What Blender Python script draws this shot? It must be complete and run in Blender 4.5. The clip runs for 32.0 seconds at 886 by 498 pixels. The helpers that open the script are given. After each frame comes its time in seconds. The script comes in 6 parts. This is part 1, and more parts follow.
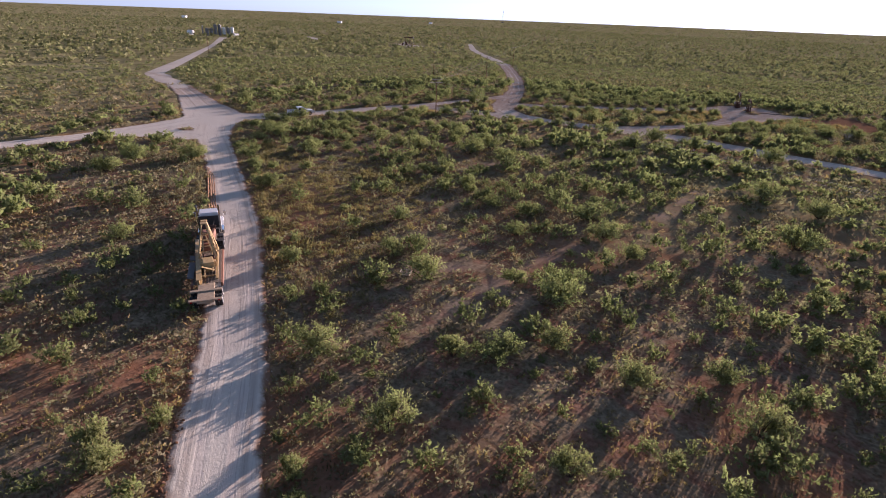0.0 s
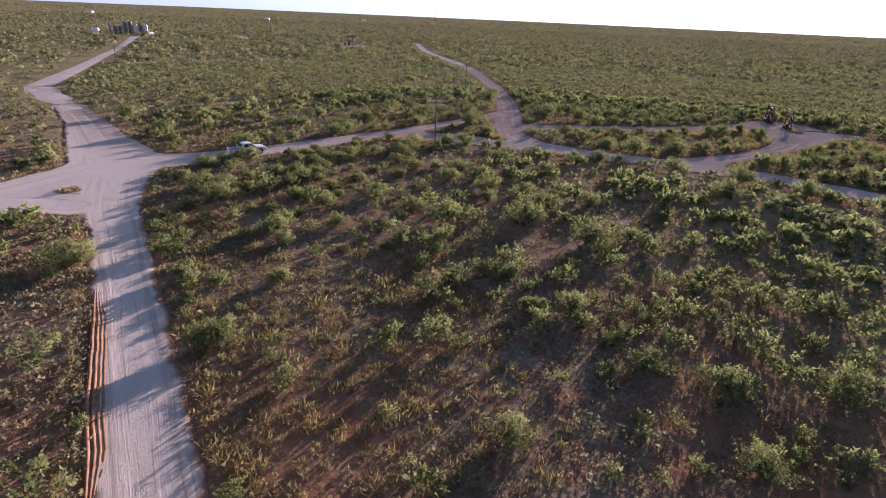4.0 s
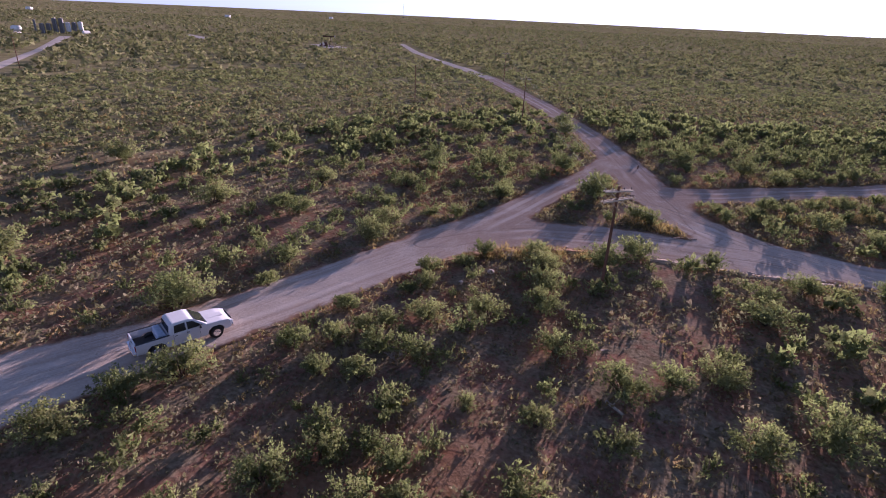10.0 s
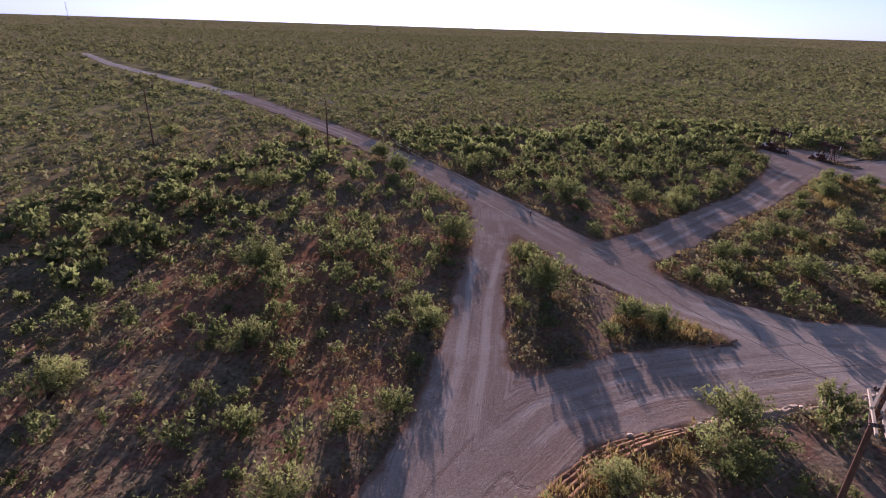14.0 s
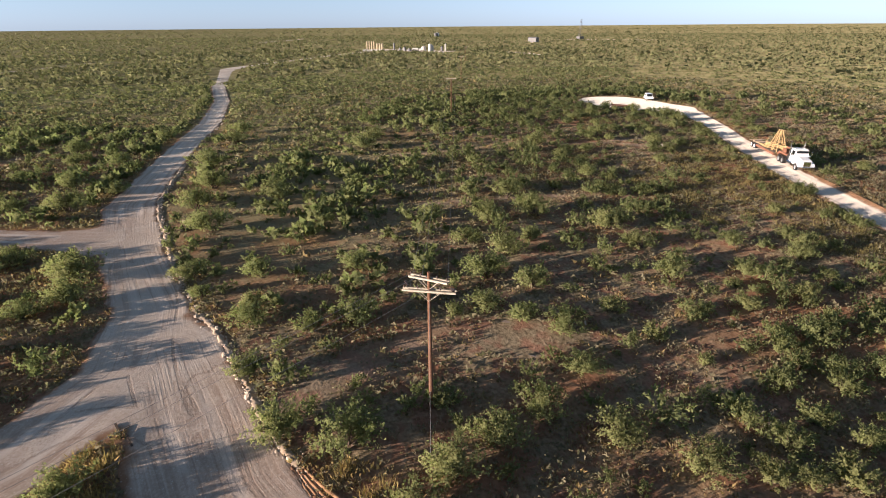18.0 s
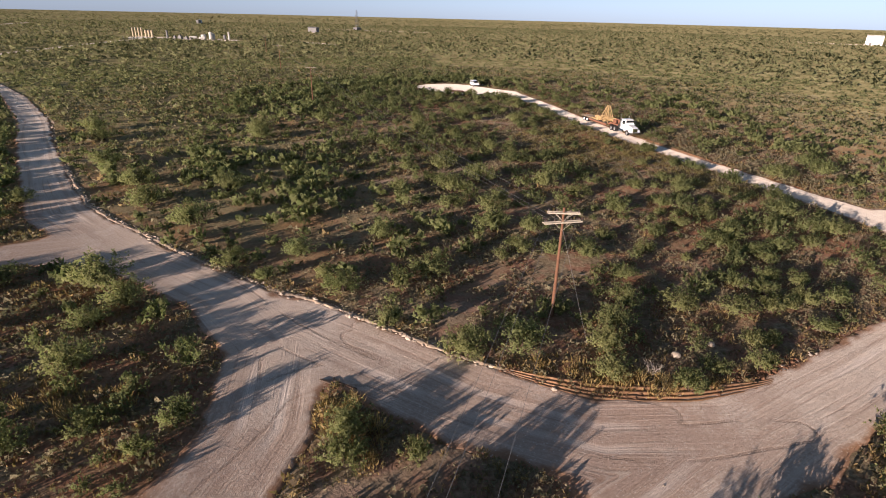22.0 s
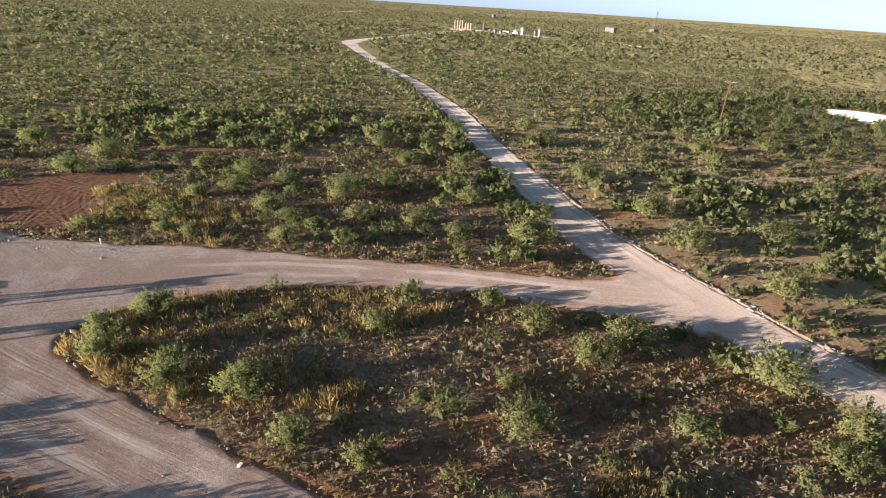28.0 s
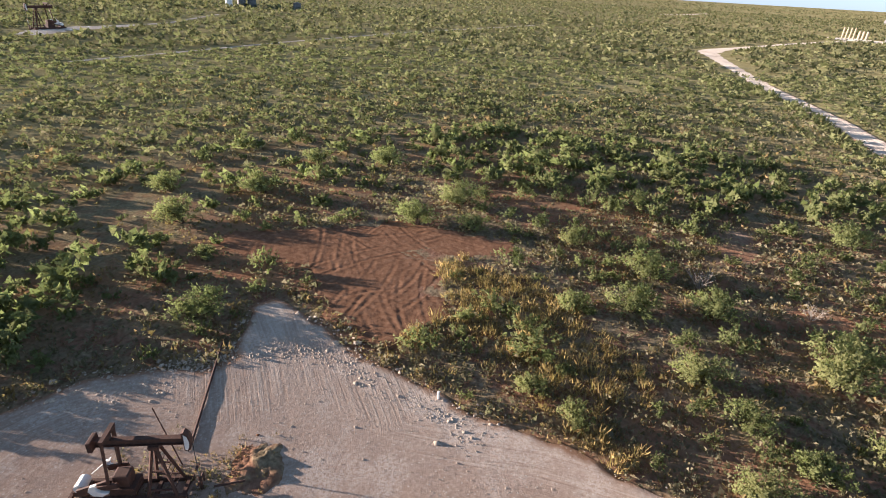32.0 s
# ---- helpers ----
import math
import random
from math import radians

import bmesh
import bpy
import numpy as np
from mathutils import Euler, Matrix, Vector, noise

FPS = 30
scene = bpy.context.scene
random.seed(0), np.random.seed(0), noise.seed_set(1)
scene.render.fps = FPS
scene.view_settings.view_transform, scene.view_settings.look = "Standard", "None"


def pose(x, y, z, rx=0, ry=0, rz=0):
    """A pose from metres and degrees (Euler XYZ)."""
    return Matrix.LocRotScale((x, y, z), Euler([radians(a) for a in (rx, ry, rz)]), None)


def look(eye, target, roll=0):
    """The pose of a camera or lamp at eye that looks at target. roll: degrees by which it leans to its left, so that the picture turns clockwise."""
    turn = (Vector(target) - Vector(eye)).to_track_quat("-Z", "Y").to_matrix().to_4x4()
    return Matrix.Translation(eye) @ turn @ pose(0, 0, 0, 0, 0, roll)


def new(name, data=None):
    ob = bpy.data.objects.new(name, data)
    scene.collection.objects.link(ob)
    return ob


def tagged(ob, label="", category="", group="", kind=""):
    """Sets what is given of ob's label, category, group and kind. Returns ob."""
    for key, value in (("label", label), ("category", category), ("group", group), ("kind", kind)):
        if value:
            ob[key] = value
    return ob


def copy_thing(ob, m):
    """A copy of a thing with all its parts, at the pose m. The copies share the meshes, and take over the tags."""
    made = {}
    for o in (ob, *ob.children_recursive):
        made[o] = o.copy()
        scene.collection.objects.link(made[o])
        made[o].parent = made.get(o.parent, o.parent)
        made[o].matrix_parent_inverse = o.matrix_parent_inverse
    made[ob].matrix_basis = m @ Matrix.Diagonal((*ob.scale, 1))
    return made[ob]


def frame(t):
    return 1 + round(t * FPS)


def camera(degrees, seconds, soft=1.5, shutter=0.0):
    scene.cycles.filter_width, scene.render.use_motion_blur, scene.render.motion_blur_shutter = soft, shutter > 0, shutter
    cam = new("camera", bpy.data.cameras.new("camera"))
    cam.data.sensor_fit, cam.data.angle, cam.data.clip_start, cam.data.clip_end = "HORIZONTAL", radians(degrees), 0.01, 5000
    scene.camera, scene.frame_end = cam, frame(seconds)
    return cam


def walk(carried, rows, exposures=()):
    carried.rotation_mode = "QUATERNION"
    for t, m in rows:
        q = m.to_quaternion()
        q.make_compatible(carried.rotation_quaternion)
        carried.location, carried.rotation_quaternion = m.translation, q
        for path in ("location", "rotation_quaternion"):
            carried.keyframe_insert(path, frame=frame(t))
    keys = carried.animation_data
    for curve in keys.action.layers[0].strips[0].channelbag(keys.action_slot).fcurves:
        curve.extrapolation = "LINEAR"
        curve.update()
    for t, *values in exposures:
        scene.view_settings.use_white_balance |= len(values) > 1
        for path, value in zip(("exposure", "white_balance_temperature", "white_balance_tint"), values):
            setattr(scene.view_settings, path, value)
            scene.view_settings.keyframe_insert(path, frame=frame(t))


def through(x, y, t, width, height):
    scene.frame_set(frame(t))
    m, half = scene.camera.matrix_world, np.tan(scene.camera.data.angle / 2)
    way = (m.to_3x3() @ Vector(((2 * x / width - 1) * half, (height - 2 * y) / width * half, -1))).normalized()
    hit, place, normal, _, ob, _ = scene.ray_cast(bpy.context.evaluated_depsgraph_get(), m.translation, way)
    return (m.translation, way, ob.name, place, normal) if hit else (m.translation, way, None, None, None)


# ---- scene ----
cam = camera(79.2, 32.0, soft=1.0)
PATH = [
    (0, (0.461, 3.045, 21.973), (-0.693, 4.469, 21.174), 2.2),
    (0.5, (-3.607, 5.432, 21.946), (-4.777, 6.842, 21.144), 2.3),
    (1, (-7.718, 7.866, 21.943), (-8.895, 9.27, 21.14), 2.4),
    (1.5, (-11.848, 10.325, 21.935), (-13.025, 11.728, 21.131), 2.4),
    (2, (-15.974, 12.681, 21.979), (-17.153, 14.082, 21.174), 2.4),
    (2.5, (-19.955, 15.084, 21.915), (-21.123, 16.493, 21.109), 2.4),
    (3, (-23.816, 17.7, 21.804), (-24.922, 19.16, 21.001), 2.4),
    (3.5, (-27.599, 20.478, 21.781), (-28.622, 21.999, 20.98), 2.4),
    (5.5, (-43.027, 31.693, 21.511), (-43.954, 33.275, 20.712), 2.6),
    (6, (-46.632, 34.977, 21.471), (-47.547, 36.565, 20.671), 2.6),
    (6.5, (-50.231, 38.24, 21.367), (-51.134, 39.835, 20.568), 2.7),
    (7, (-53.856, 41.444, 21.29), (-54.753, 43.043, 20.489), 2.6),
    (7.5, (-57.506, 44.652, 21.072), (-58.397, 46.254, 20.272), 2.6),
    (8, (-60.991, 47.808, 20.845), (-61.882, 49.409, 20.044), 2.7),
    (8.5, (-64.484, 51.008, 20.639), (-65.373, 52.61, 19.838), 2.7),
    (9, (-68.068, 54.216, 20.443), (-68.954, 55.819, 19.641), 2.7),
    (9.5, (-71.615, 57.227, 20.218), (-72.498, 58.833, 19.417), 2.7),
    (10, (-75.047, 60.207, 20.055), (-75.92, 61.819, 19.254), 2.6),
    (10.5, (-78.478, 63.14, 19.95), (-79.323, 64.767, 19.15), 2.6),
    (11, (-81.831, 66.129, 19.88), (-82.63, 67.778, 19.078), 2.5),
    (11.5, (-84.922, 69.141, 19.785), (-85.677, 70.813, 18.988), 2.4),
    (12, (-87.845, 72.172, 19.736), (-88.533, 73.874, 18.942), 2.4),
    (12.5, (-90.63, 75.091, 19.845), (-91.227, 76.829, 19.054), 2.4),
    (13, (-93.272, 78.248, 19.964), (-93.739, 80.027, 19.178), 2.3),
    (13.5, (-95.723, 81.569, 20.026), (-95.991, 83.391, 19.246), 2.1),
    (14, (-97.665, 84.957, 20.013), (-97.658, 86.802, 19.241), 1.8),
    (14.5, (-99.408, 88.328, 20.008), (-99.057, 90.142, 19.242), 1.3),
    (15, (-100.916, 91.673, 19.993), (-100.01, 93.289, 19.24), 0.8),
    (15.5, (-102.041, 94.387, 20.048), (-100.612, 95.569, 19.299), 0.4),
    (17.5, (-105.783, 106.116, 20.808), (-103.976, 105.734, 20.041), -0.4),
    (18, (-106.18, 108.995, 21.002), (-104.465, 108.317, 20.228), -0.5),
    (18.5, (-106.339, 111.874, 21.132), (-104.826, 110.826, 20.349), -0.5),
    (19, (-106.247, 114.864, 21.077), (-104.963, 113.544, 20.297), -0.4),
    (19.5, (-105.736, 117.71, 21.097), (-104.676, 116.206, 20.312), -0.2),
    (20, (-105.273, 120.648, 21.081), (-104.23, 119.132, 20.298), 0.0),
    (20.5, (-104.619, 123.563, 21.074), (-103.577, 122.047, 20.289), 0.4),
    (21, (-103.632, 126.337, 21.043), (-102.619, 124.802, 20.256), 0.7),
    (21.5, (-102.468, 129.047, 21.068), (-101.519, 127.471, 20.283), 1.1),
    (22, (-101.101, 131.836, 21.099), (-99.818, 130.525, 20.302), 1.4),
    (22.5, (-99.978, 133.965, 21.19), (-98.278, 133.313, 20.362), 1.8),
    (23, (-98.396, 136.216, 21.122), (-96.645, 135.723, 20.29), 2.0),
    (23.5, (-96.632, 138.392, 21.058), (-94.883, 137.899, 20.223), 2.3),
    (24, (-94.699, 140.437, 20.975), (-92.99, 139.812, 20.145), 2.5),
    (24.5, (-92.332, 142.435, 20.886), (-90.672, 141.684, 20.061), 2.7),
    (25, (-90.06, 144.327, 20.859), (-88.401, 143.578, 20.031), 2.8),
    (25.5, (-87.494, 146.145, 20.747), (-85.816, 145.437, 19.92), 3.0),
    (27.5, (-75.373, 151.914, 20.739), (-73.69, 151.224, 19.908), 3.5),
    (28, (-72.045, 153.102, 20.671), (-70.342, 152.468, 19.835), 3.6),
    (28.5, (-68.683, 154.091, 20.463), (-66.981, 153.456, 19.628), 3.7),
    (29, (-65.199, 155.014, 20.252), (-63.494, 154.39, 19.414), 3.8),
    (29.5, (-61.648, 155.821, 20.078), (-59.931, 155.236, 19.236), 3.8),
    (30, (-58.034, 156.694, 19.941), (-56.286, 156.223, 19.091), 3.8),
    (30.5, (-54.546, 157.832, 19.878), (-52.758, 157.591, 19.015), 3.8),
    (31, (-51.156, 159.184, 19.874), (-49.357, 159.144, 19.0), 3.7),
    (31.5, (-47.824, 160.682, 19.887), (-46.031, 160.805, 19.01), 3.5),
    (32, (-44.581, 162.302, 19.866), (-42.821, 162.644, 18.979), 3.3),
]
EXPOSURES = [(0, 1.53, 5900, 34), (3, 1.68, 5750, 37), (6, 1.48, 5600, 47), (12, 1.45, 5500, 50), (14, 1.2, 5700, 47), (15.3, 0.92, 6300, 38), (17.5, 1.58, 6150, 18), (20, 1.18, 6300, 21), (22, 1.13, 6200, 23), (23, 1.48, 6050, 20), (24, 1.6, 5950, 17), (28, 1.72, 6000, 18), (31, 1.77, 6000, 19), (32, 2.0, 5950, 18)]
walk(cam, [(t, look(eye, target, roll)) for t, eye, target, roll in PATH], EXPOSURES)

# ---- world, sun ----
SUN_UP, SUN_AZ = 9.5, 0.0
world = bpy.data.worlds.new("world")
scene.world = world
world.use_nodes = True
wn = world.node_tree.nodes
sky = wn.new("ShaderNodeTexSky")
sky.sky_type, sky.sun_disc = "NISHITA", False
sky.sun_elevation, sky.sun_rotation = radians(SUN_UP), radians(SUN_AZ)
sky.air_density, sky.dust_density, sky.ozone_density = 1.0, 0.1, 2.5
wn["Background"].inputs["Strength"].default_value = 0.066
grey = wn.new("ShaderNodeRGBToBW")
hazy = wn.new("ShaderNodeMix")
hazy.data_type, hazy.blend_type = "RGBA", "MULTIPLY"
hazy.inputs[0].default_value = 1.0
hazy.inputs[7].default_value = (0.66, 0.95, 1.26, 1.0)
clear_sky = wn.new("ShaderNodeMix")
clear_sky.data_type = "RGBA"
clear_sky.inputs[0].default_value = 0.75
link = world.node_tree.links.new
link(sky.outputs["Color"], grey.inputs[0])
link(grey.outputs[0], hazy.inputs[6])
link(sky.outputs["Color"], clear_sky.inputs[6])
link(hazy.outputs[2], clear_sky.inputs[7])
link(clear_sky.outputs[2], wn["Background"].inputs["Color"])
sun_data = bpy.data.lights.new("sun", "SUN")
sun_data.energy, sun_data.angle, sun_data.color = 4.9, radians(0.6), (1.0, 0.84, 0.66)
sun = new("sun", sun_data)
sun.matrix_world = look((0, math.cos(radians(SUN_UP)) * 100, math.sin(radians(SUN_UP)) * 100), (0, 0, 0))


# ---- materials ----
def material(name, rough=0.8, metal=0.0):
    m = bpy.data.materials.new(name)
    m.use_nodes = True
    nt = m.node_tree
    b = nt.nodes["Principled BSDF"]
    b.inputs["Roughness"].default_value, b.inputs["Metallic"].default_value = rough, metal
    b.inputs["Specular IOR Level"].default_value = 0.3
    return m, nt, b


def node(nt, kind, **sets):
    n = nt.nodes.new(kind)
    for k, v in sets.items():
        if k in n.inputs:
            n.inputs[k].default_value = v
    return n


def noise_at(nt, scale, detail=5.0, rough=0.6, coords="Position"):
    n = node(nt, "ShaderNodeTexNoise", Scale=scale, Detail=detail, Roughness=rough)
    if coords == "Position":
        nt.links.new(nt.nodes.new("ShaderNodeNewGeometry").outputs["Position"], n.inputs["Vector"])
    else:
        nt.links.new(nt.nodes.new("ShaderNodeTexCoord").outputs["Object"], n.inputs["Vector"])
    return n.outputs["Fac"]


def ramp(nt, fac, stops):
    r = nt.nodes.new("ShaderNodeValToRGB")
    while len(r.color_ramp.elements) < len(stops):
        r.color_ramp.elements.new(0.5)
    for e, (p, c) in zip(r.color_ramp.elements, stops):
        e.position, e.color = p, (*c, 1.0) if len(c) == 3 else c
    nt.links.new(fac, r.inputs["Fac"])
    return r.outputs["Color"]


def mix(nt, fac, a, b, kind="MIX"):
    n = nt.nodes.new("ShaderNodeMix")
    n.data_type, n.blend_type = "RGBA", kind
    for socket, v in ((n.inputs[0], fac), (n.inputs[6], a), (n.inputs[7], b)):
        if isinstance(v, (int, float)):
            socket.default_value = v
        elif isinstance(v, tuple):
            socket.default_value = (*v, 1.0)
        else:
            nt.links.new(v, socket)
    return n.outputs[2]


def maths(nt, op, a, b=0.0, c=0.0):
    n = nt.nodes.new("ShaderNodeMath")
    n.operation = op
    for socket, v in zip(n.inputs, (a, b, c)):
        if isinstance(v, (int, float)):
            socket.default_value = v
        else:
            nt.links.new(v, socket)
    return n.outputs[0]


def smooth(nt, v, lo, hi):
    n = nt.nodes.new("ShaderNodeMapRange")
    n.interpolation_type = "SMOOTHSTEP"
    n.inputs["From Min"].default_value, n.inputs["From Max"].default_value = lo, hi
    nt.links.new(v, n.inputs["Value"])
    return n.outputs["Result"]


def attribute(nt, name):
    n = nt.nodes.new("ShaderNodeAttribute")
    n.attribute_name = name
    return n.outputs["Fac"]


def bump(nt, b, height, strength=0.5, distance=0.05):
    n = node(nt, "ShaderNodeBump", Strength=strength, Distance=distance)
    nt.links.new(height, n.inputs["Height"])
    nt.links.new(n.outputs["Normal"], b.inputs["Normal"])


def soil_material():
    m, nt, b = material("desert_soil", 1.0)
    b.inputs["Diffuse Roughness"].default_value = 0.3
    b.inputs["Specular IOR Level"].default_value = 0.0
    fine, mid, wide = noise_at(nt, 3.5, 8), noise_at(nt, 0.45, 5), noise_at(nt, 0.05, 4)
    base = ramp(nt, fine, [(0.25, (0.115, 0.06, 0.037)), (0.5, (0.225, 0.124, 0.081)), (0.75, (0.35, 0.212, 0.143))])
    litter = ramp(nt, fine, [(0.3, (0.105, 0.078, 0.048)), (0.7, (0.34, 0.265, 0.168))])
    base = mix(nt, smooth(nt, mid, 0.40, 0.56), base, litter)
    base = mix(nt, maths(nt, "MULTIPLY", smooth(nt, wide, 0.46, 0.62), 0.6), base, (0.27, 0.125, 0.065))
    far = attribute(nt, "far")
    scrub = ramp(nt, noise_at(nt, 0.11, 6, 0.75), [(0.32, (0.13, 0.115, 0.052)), (0.5, (0.25, 0.218, 0.108)), (0.68, (0.36, 0.31, 0.165))])
    scrub = mix(nt, maths(nt, "MULTIPLY", smooth(nt, noise_at(nt, 0.012, 4), 0.45, 0.7), 0.5), scrub, (0.25, 0.205, 0.10))
    base = mix(nt, far, base, scrub)
    # bare tracks and sunlit streaks, painted in as a paler soil colour
    base = mix(nt, attribute(nt, "pale"), base, mix(nt, fine, (0.24, 0.165, 0.12), (0.44, 0.33, 0.245)))
    base = mix(nt, attribute(nt, "red"), base, mix(nt, fine, (0.17, 0.08, 0.045), (0.38, 0.21, 0.125)))
    nt.links.new(base, b.inputs["Base Color"])
    bump(nt, b, maths(nt, "ADD", fine, mid), 0.6, 0.12)
    return m


def caliche_material():
    m, nt, b = material("caliche_gravel", 1.0)
    b.inputs["Diffuse Roughness"].default_value = 0.6
    b.inputs["Specular IOR Level"].default_value = 0.0
    fine, mid, wide = noise_at(nt, 5.0, 9, 0.7), noise_at(nt, 0.6, 6), noise_at(nt, 0.07, 3)
    edge = attribute(nt, "inset")
    chalk = maths(nt, "MULTIPLY", smooth(nt, noise_at(nt, 0.22, 7, 0.7), 0.48, 0.62), smooth(nt, noise_at(nt, 7.0, 4, 0.7), 0.4, 0.55))
    base = ramp(nt, fine, [(0.25, (0.27, 0.185, 0.138)), (0.5, (0.41, 0.298, 0.228)), (0.75, (0.57, 0.45, 0.36))])
    base = mix(nt, maths(nt, "MULTIPLY", smooth(nt, mid, 0.45, 0.7), 0.45), base, (0.40, 0.30, 0.24))
    base = mix(nt, maths(nt, "MULTIPLY", smooth(nt, wide, 0.48, 0.62), 0.35), base, (0.36, 0.25, 0.19))
    base = mix(nt, maths(nt, "MULTIPLY", chalk, 0.5), base, (0.66, 0.58, 0.50))
    base = mix(nt, maths(nt, "MULTIPLY", attribute(nt, "whiter"), 0.74), base, mix(nt, fine, (0.60, 0.53, 0.435), (0.82, 0.745, 0.635)))
    across = nt.nodes.new("ShaderNodeCombineXYZ")
    nt.links.new(maths(nt, "MULTIPLY", attribute(nt, "middle"), 6.0), across.inputs["Z"])
    slow = nt.nodes.new("ShaderNodeVectorMath")
    slow.operation = "MULTIPLY_ADD"
    slow.inputs[1].default_value = (0.11, 0.11, 0.0)
    nt.links.new(nt.nodes.new("ShaderNodeNewGeometry").outputs["Position"], slow.inputs[0])
    nt.links.new(across.outputs[0], slow.inputs[2])
    streak = node(nt, "ShaderNodeTexNoise", Scale=1.0, Detail=4.0, Roughness=0.65)
    nt.links.new(slow.outputs[0], streak.inputs["Vector"])
    rut = maths(nt, "ADD", 0.5, maths(nt, "MULTIPLY", maths(nt, "SUBTRACT", streak.outputs["Fac"], 0.5), smooth(nt, edge, 4.8, 3.2)))
    base = mix(nt, maths(nt, "MULTIPLY", smooth(nt, rut, 0.52, 0.66), 0.4), base, (0.62, 0.53, 0.44))
    base = mix(nt, maths(nt, "MULTIPLY", smooth(nt, rut, 0.46, 0.34), 0.4), base, (0.29, 0.195, 0.145))
    mid_line = attribute(nt, "middle")
    track = maths(nt, "ABSOLUTE", maths(nt, "SUBTRACT", mid_line, 0.95))
    track = maths(nt, "MULTIPLY", smooth(nt, track, 0.42, 0.12), maths(nt, "MULTIPLY", attribute(nt, "worn"), smooth(nt, noise_at(nt, 0.13, 4), 0.38, 0.56)))
    spill = maths(nt, "MULTIPLY", smooth(nt, maths(nt, "ABSOLUTE", maths(nt, "SUBTRACT", mid_line, 1.6)), 0.35, 0.05), maths(nt, "MULTIPLY", attribute(nt, "worn"), 0.35))
    base = mix(nt, spill, base, (0.34, 0.245, 0.185))
    base = mix(nt, maths(nt, "MULTIPLY", track, 0.55), base, (0.66, 0.57, 0.49))
    tyre = maths(nt, "MULTIPLY", smooth(nt, maths(nt, "ABSOLUTE", maths(nt, "SUBTRACT", attribute(nt, "tyre"), 0.82)), 0.15, 0.07), smooth(nt, noise_at(nt, 0.3, 3), 0.36, 0.5))
    tread = maths(nt, "MULTIPLY", tyre, smooth(nt, noise_at(nt, 15.0, 2), 0.3, 0.55))
    base = mix(nt, maths(nt, "MULTIPLY", tread, 0.5), base, (0.23, 0.165, 0.125))
    red = maths(nt, "ADD", edge, maths(nt, "MULTIPLY", mid, 1.4))
    base = mix(nt, smooth(nt, red, 1.35, 0.75), base, mix(nt, fine, (0.22, 0.115, 0.065), (0.40, 0.25, 0.16)))
    stones = node(nt, "ShaderNodeTexVoronoi", Scale=4.0)
    nt.links.new(nt.nodes.new("ShaderNodeNewGeometry").outputs["Position"], stones.inputs["Vector"])
    base = mix(nt, maths(nt, "MULTIPLY", smooth(nt, stones.outputs["Distance"], 0.22, 0.12), 0.5), base, (0.64, 0.58, 0.50))
    nt.links.new(base, b.inputs["Base Color"])
    grit = noise_at(nt, 16.0, 6, 0.7)
    worn_in = maths(nt, "ADD", maths(nt, "MULTIPLY", track, 0.3), maths(nt, "MULTIPLY", tread, 0.4))
    h = maths(nt, "ADD", maths(nt, "MULTIPLY", grit, 0.7), maths(nt, "SUBTRACT", maths(nt, "MULTIPLY", rut, 0.9), worn_in))
    h = maths(nt, "ADD", h, maths(nt, "ADD", maths(nt, "MULTIPLY", mid, 0.7), maths(nt, "MULTIPLY", fine, 0.35)))
    bump(nt, b, h, 0.8, 0.06)
    return m


def leaf_material(name, low, high, island=True, through=0.45, lacy=0.0, cut=0.44):
    m = bpy.data.materials.new(name)
    m.use_nodes = True
    nt = m.node_tree
    nt.nodes.remove(nt.nodes["Principled BSDF"])
    out = nt.nodes["Material Output"]
    r = nt.nodes.new("ShaderNodeNewGeometry").outputs["Random Per Island"]
    wide = noise_at(nt, 0.35, 3)
    col = ramp(nt, maths(nt, "ADD", maths(nt, "MULTIPLY", r, 0.3), maths(nt, "ADD", maths(nt, "MULTIPLY", wide, 0.35), maths(nt, "MULTIPLY", noise_at(nt, 7.0, 3, 0.7), 0.35))), [(0.15, low), (0.85, high)])
    if not island:
        o = nt.nodes.new("ShaderNodeObjectInfo").outputs["Random"]
        col = mix(nt, maths(nt, "MULTIPLY", o, 0.3), col, (high[0] * 1.15, high[1] * 0.95, high[2]))
    d = nt.nodes.new("ShaderNodeBsdfDiffuse")
    d.inputs["Roughness"].default_value = 0.25
    tr = nt.nodes.new("ShaderNodeBsdfTranslucent")
    ms = nt.nodes.new("ShaderNodeMixShader")
    ms.inputs[0].default_value = through
    nt.links.new(col, d.inputs["Color"])
    nt.links.new(mix(nt, 0.5, col, (high[0] * 1.0, high[1] * 1.25, high[2] * 0.8)), tr.inputs["Color"])
    nt.links.new(d.outputs[0], ms.inputs[1])
    nt.links.new(tr.outputs[0], ms.inputs[2])
    if lacy:
        gap = nt.nodes.new("ShaderNodeBsdfTransparent")
        lace = nt.nodes.new("ShaderNodeMixShader")
        nt.links.new(smooth(nt, noise_at(nt, lacy, 2, 0.6), cut, cut + 0.05), lace.inputs[0])
        nt.links.new(gap.outputs[0], lace.inputs[1])
        nt.links.new(ms.outputs[0], lace.inputs[2])
        nt.links.new(lace.outputs[0], out.inputs["Surface"])
    else:
        nt.links.new(ms.outputs[0], out.inputs["Surface"])
    return m


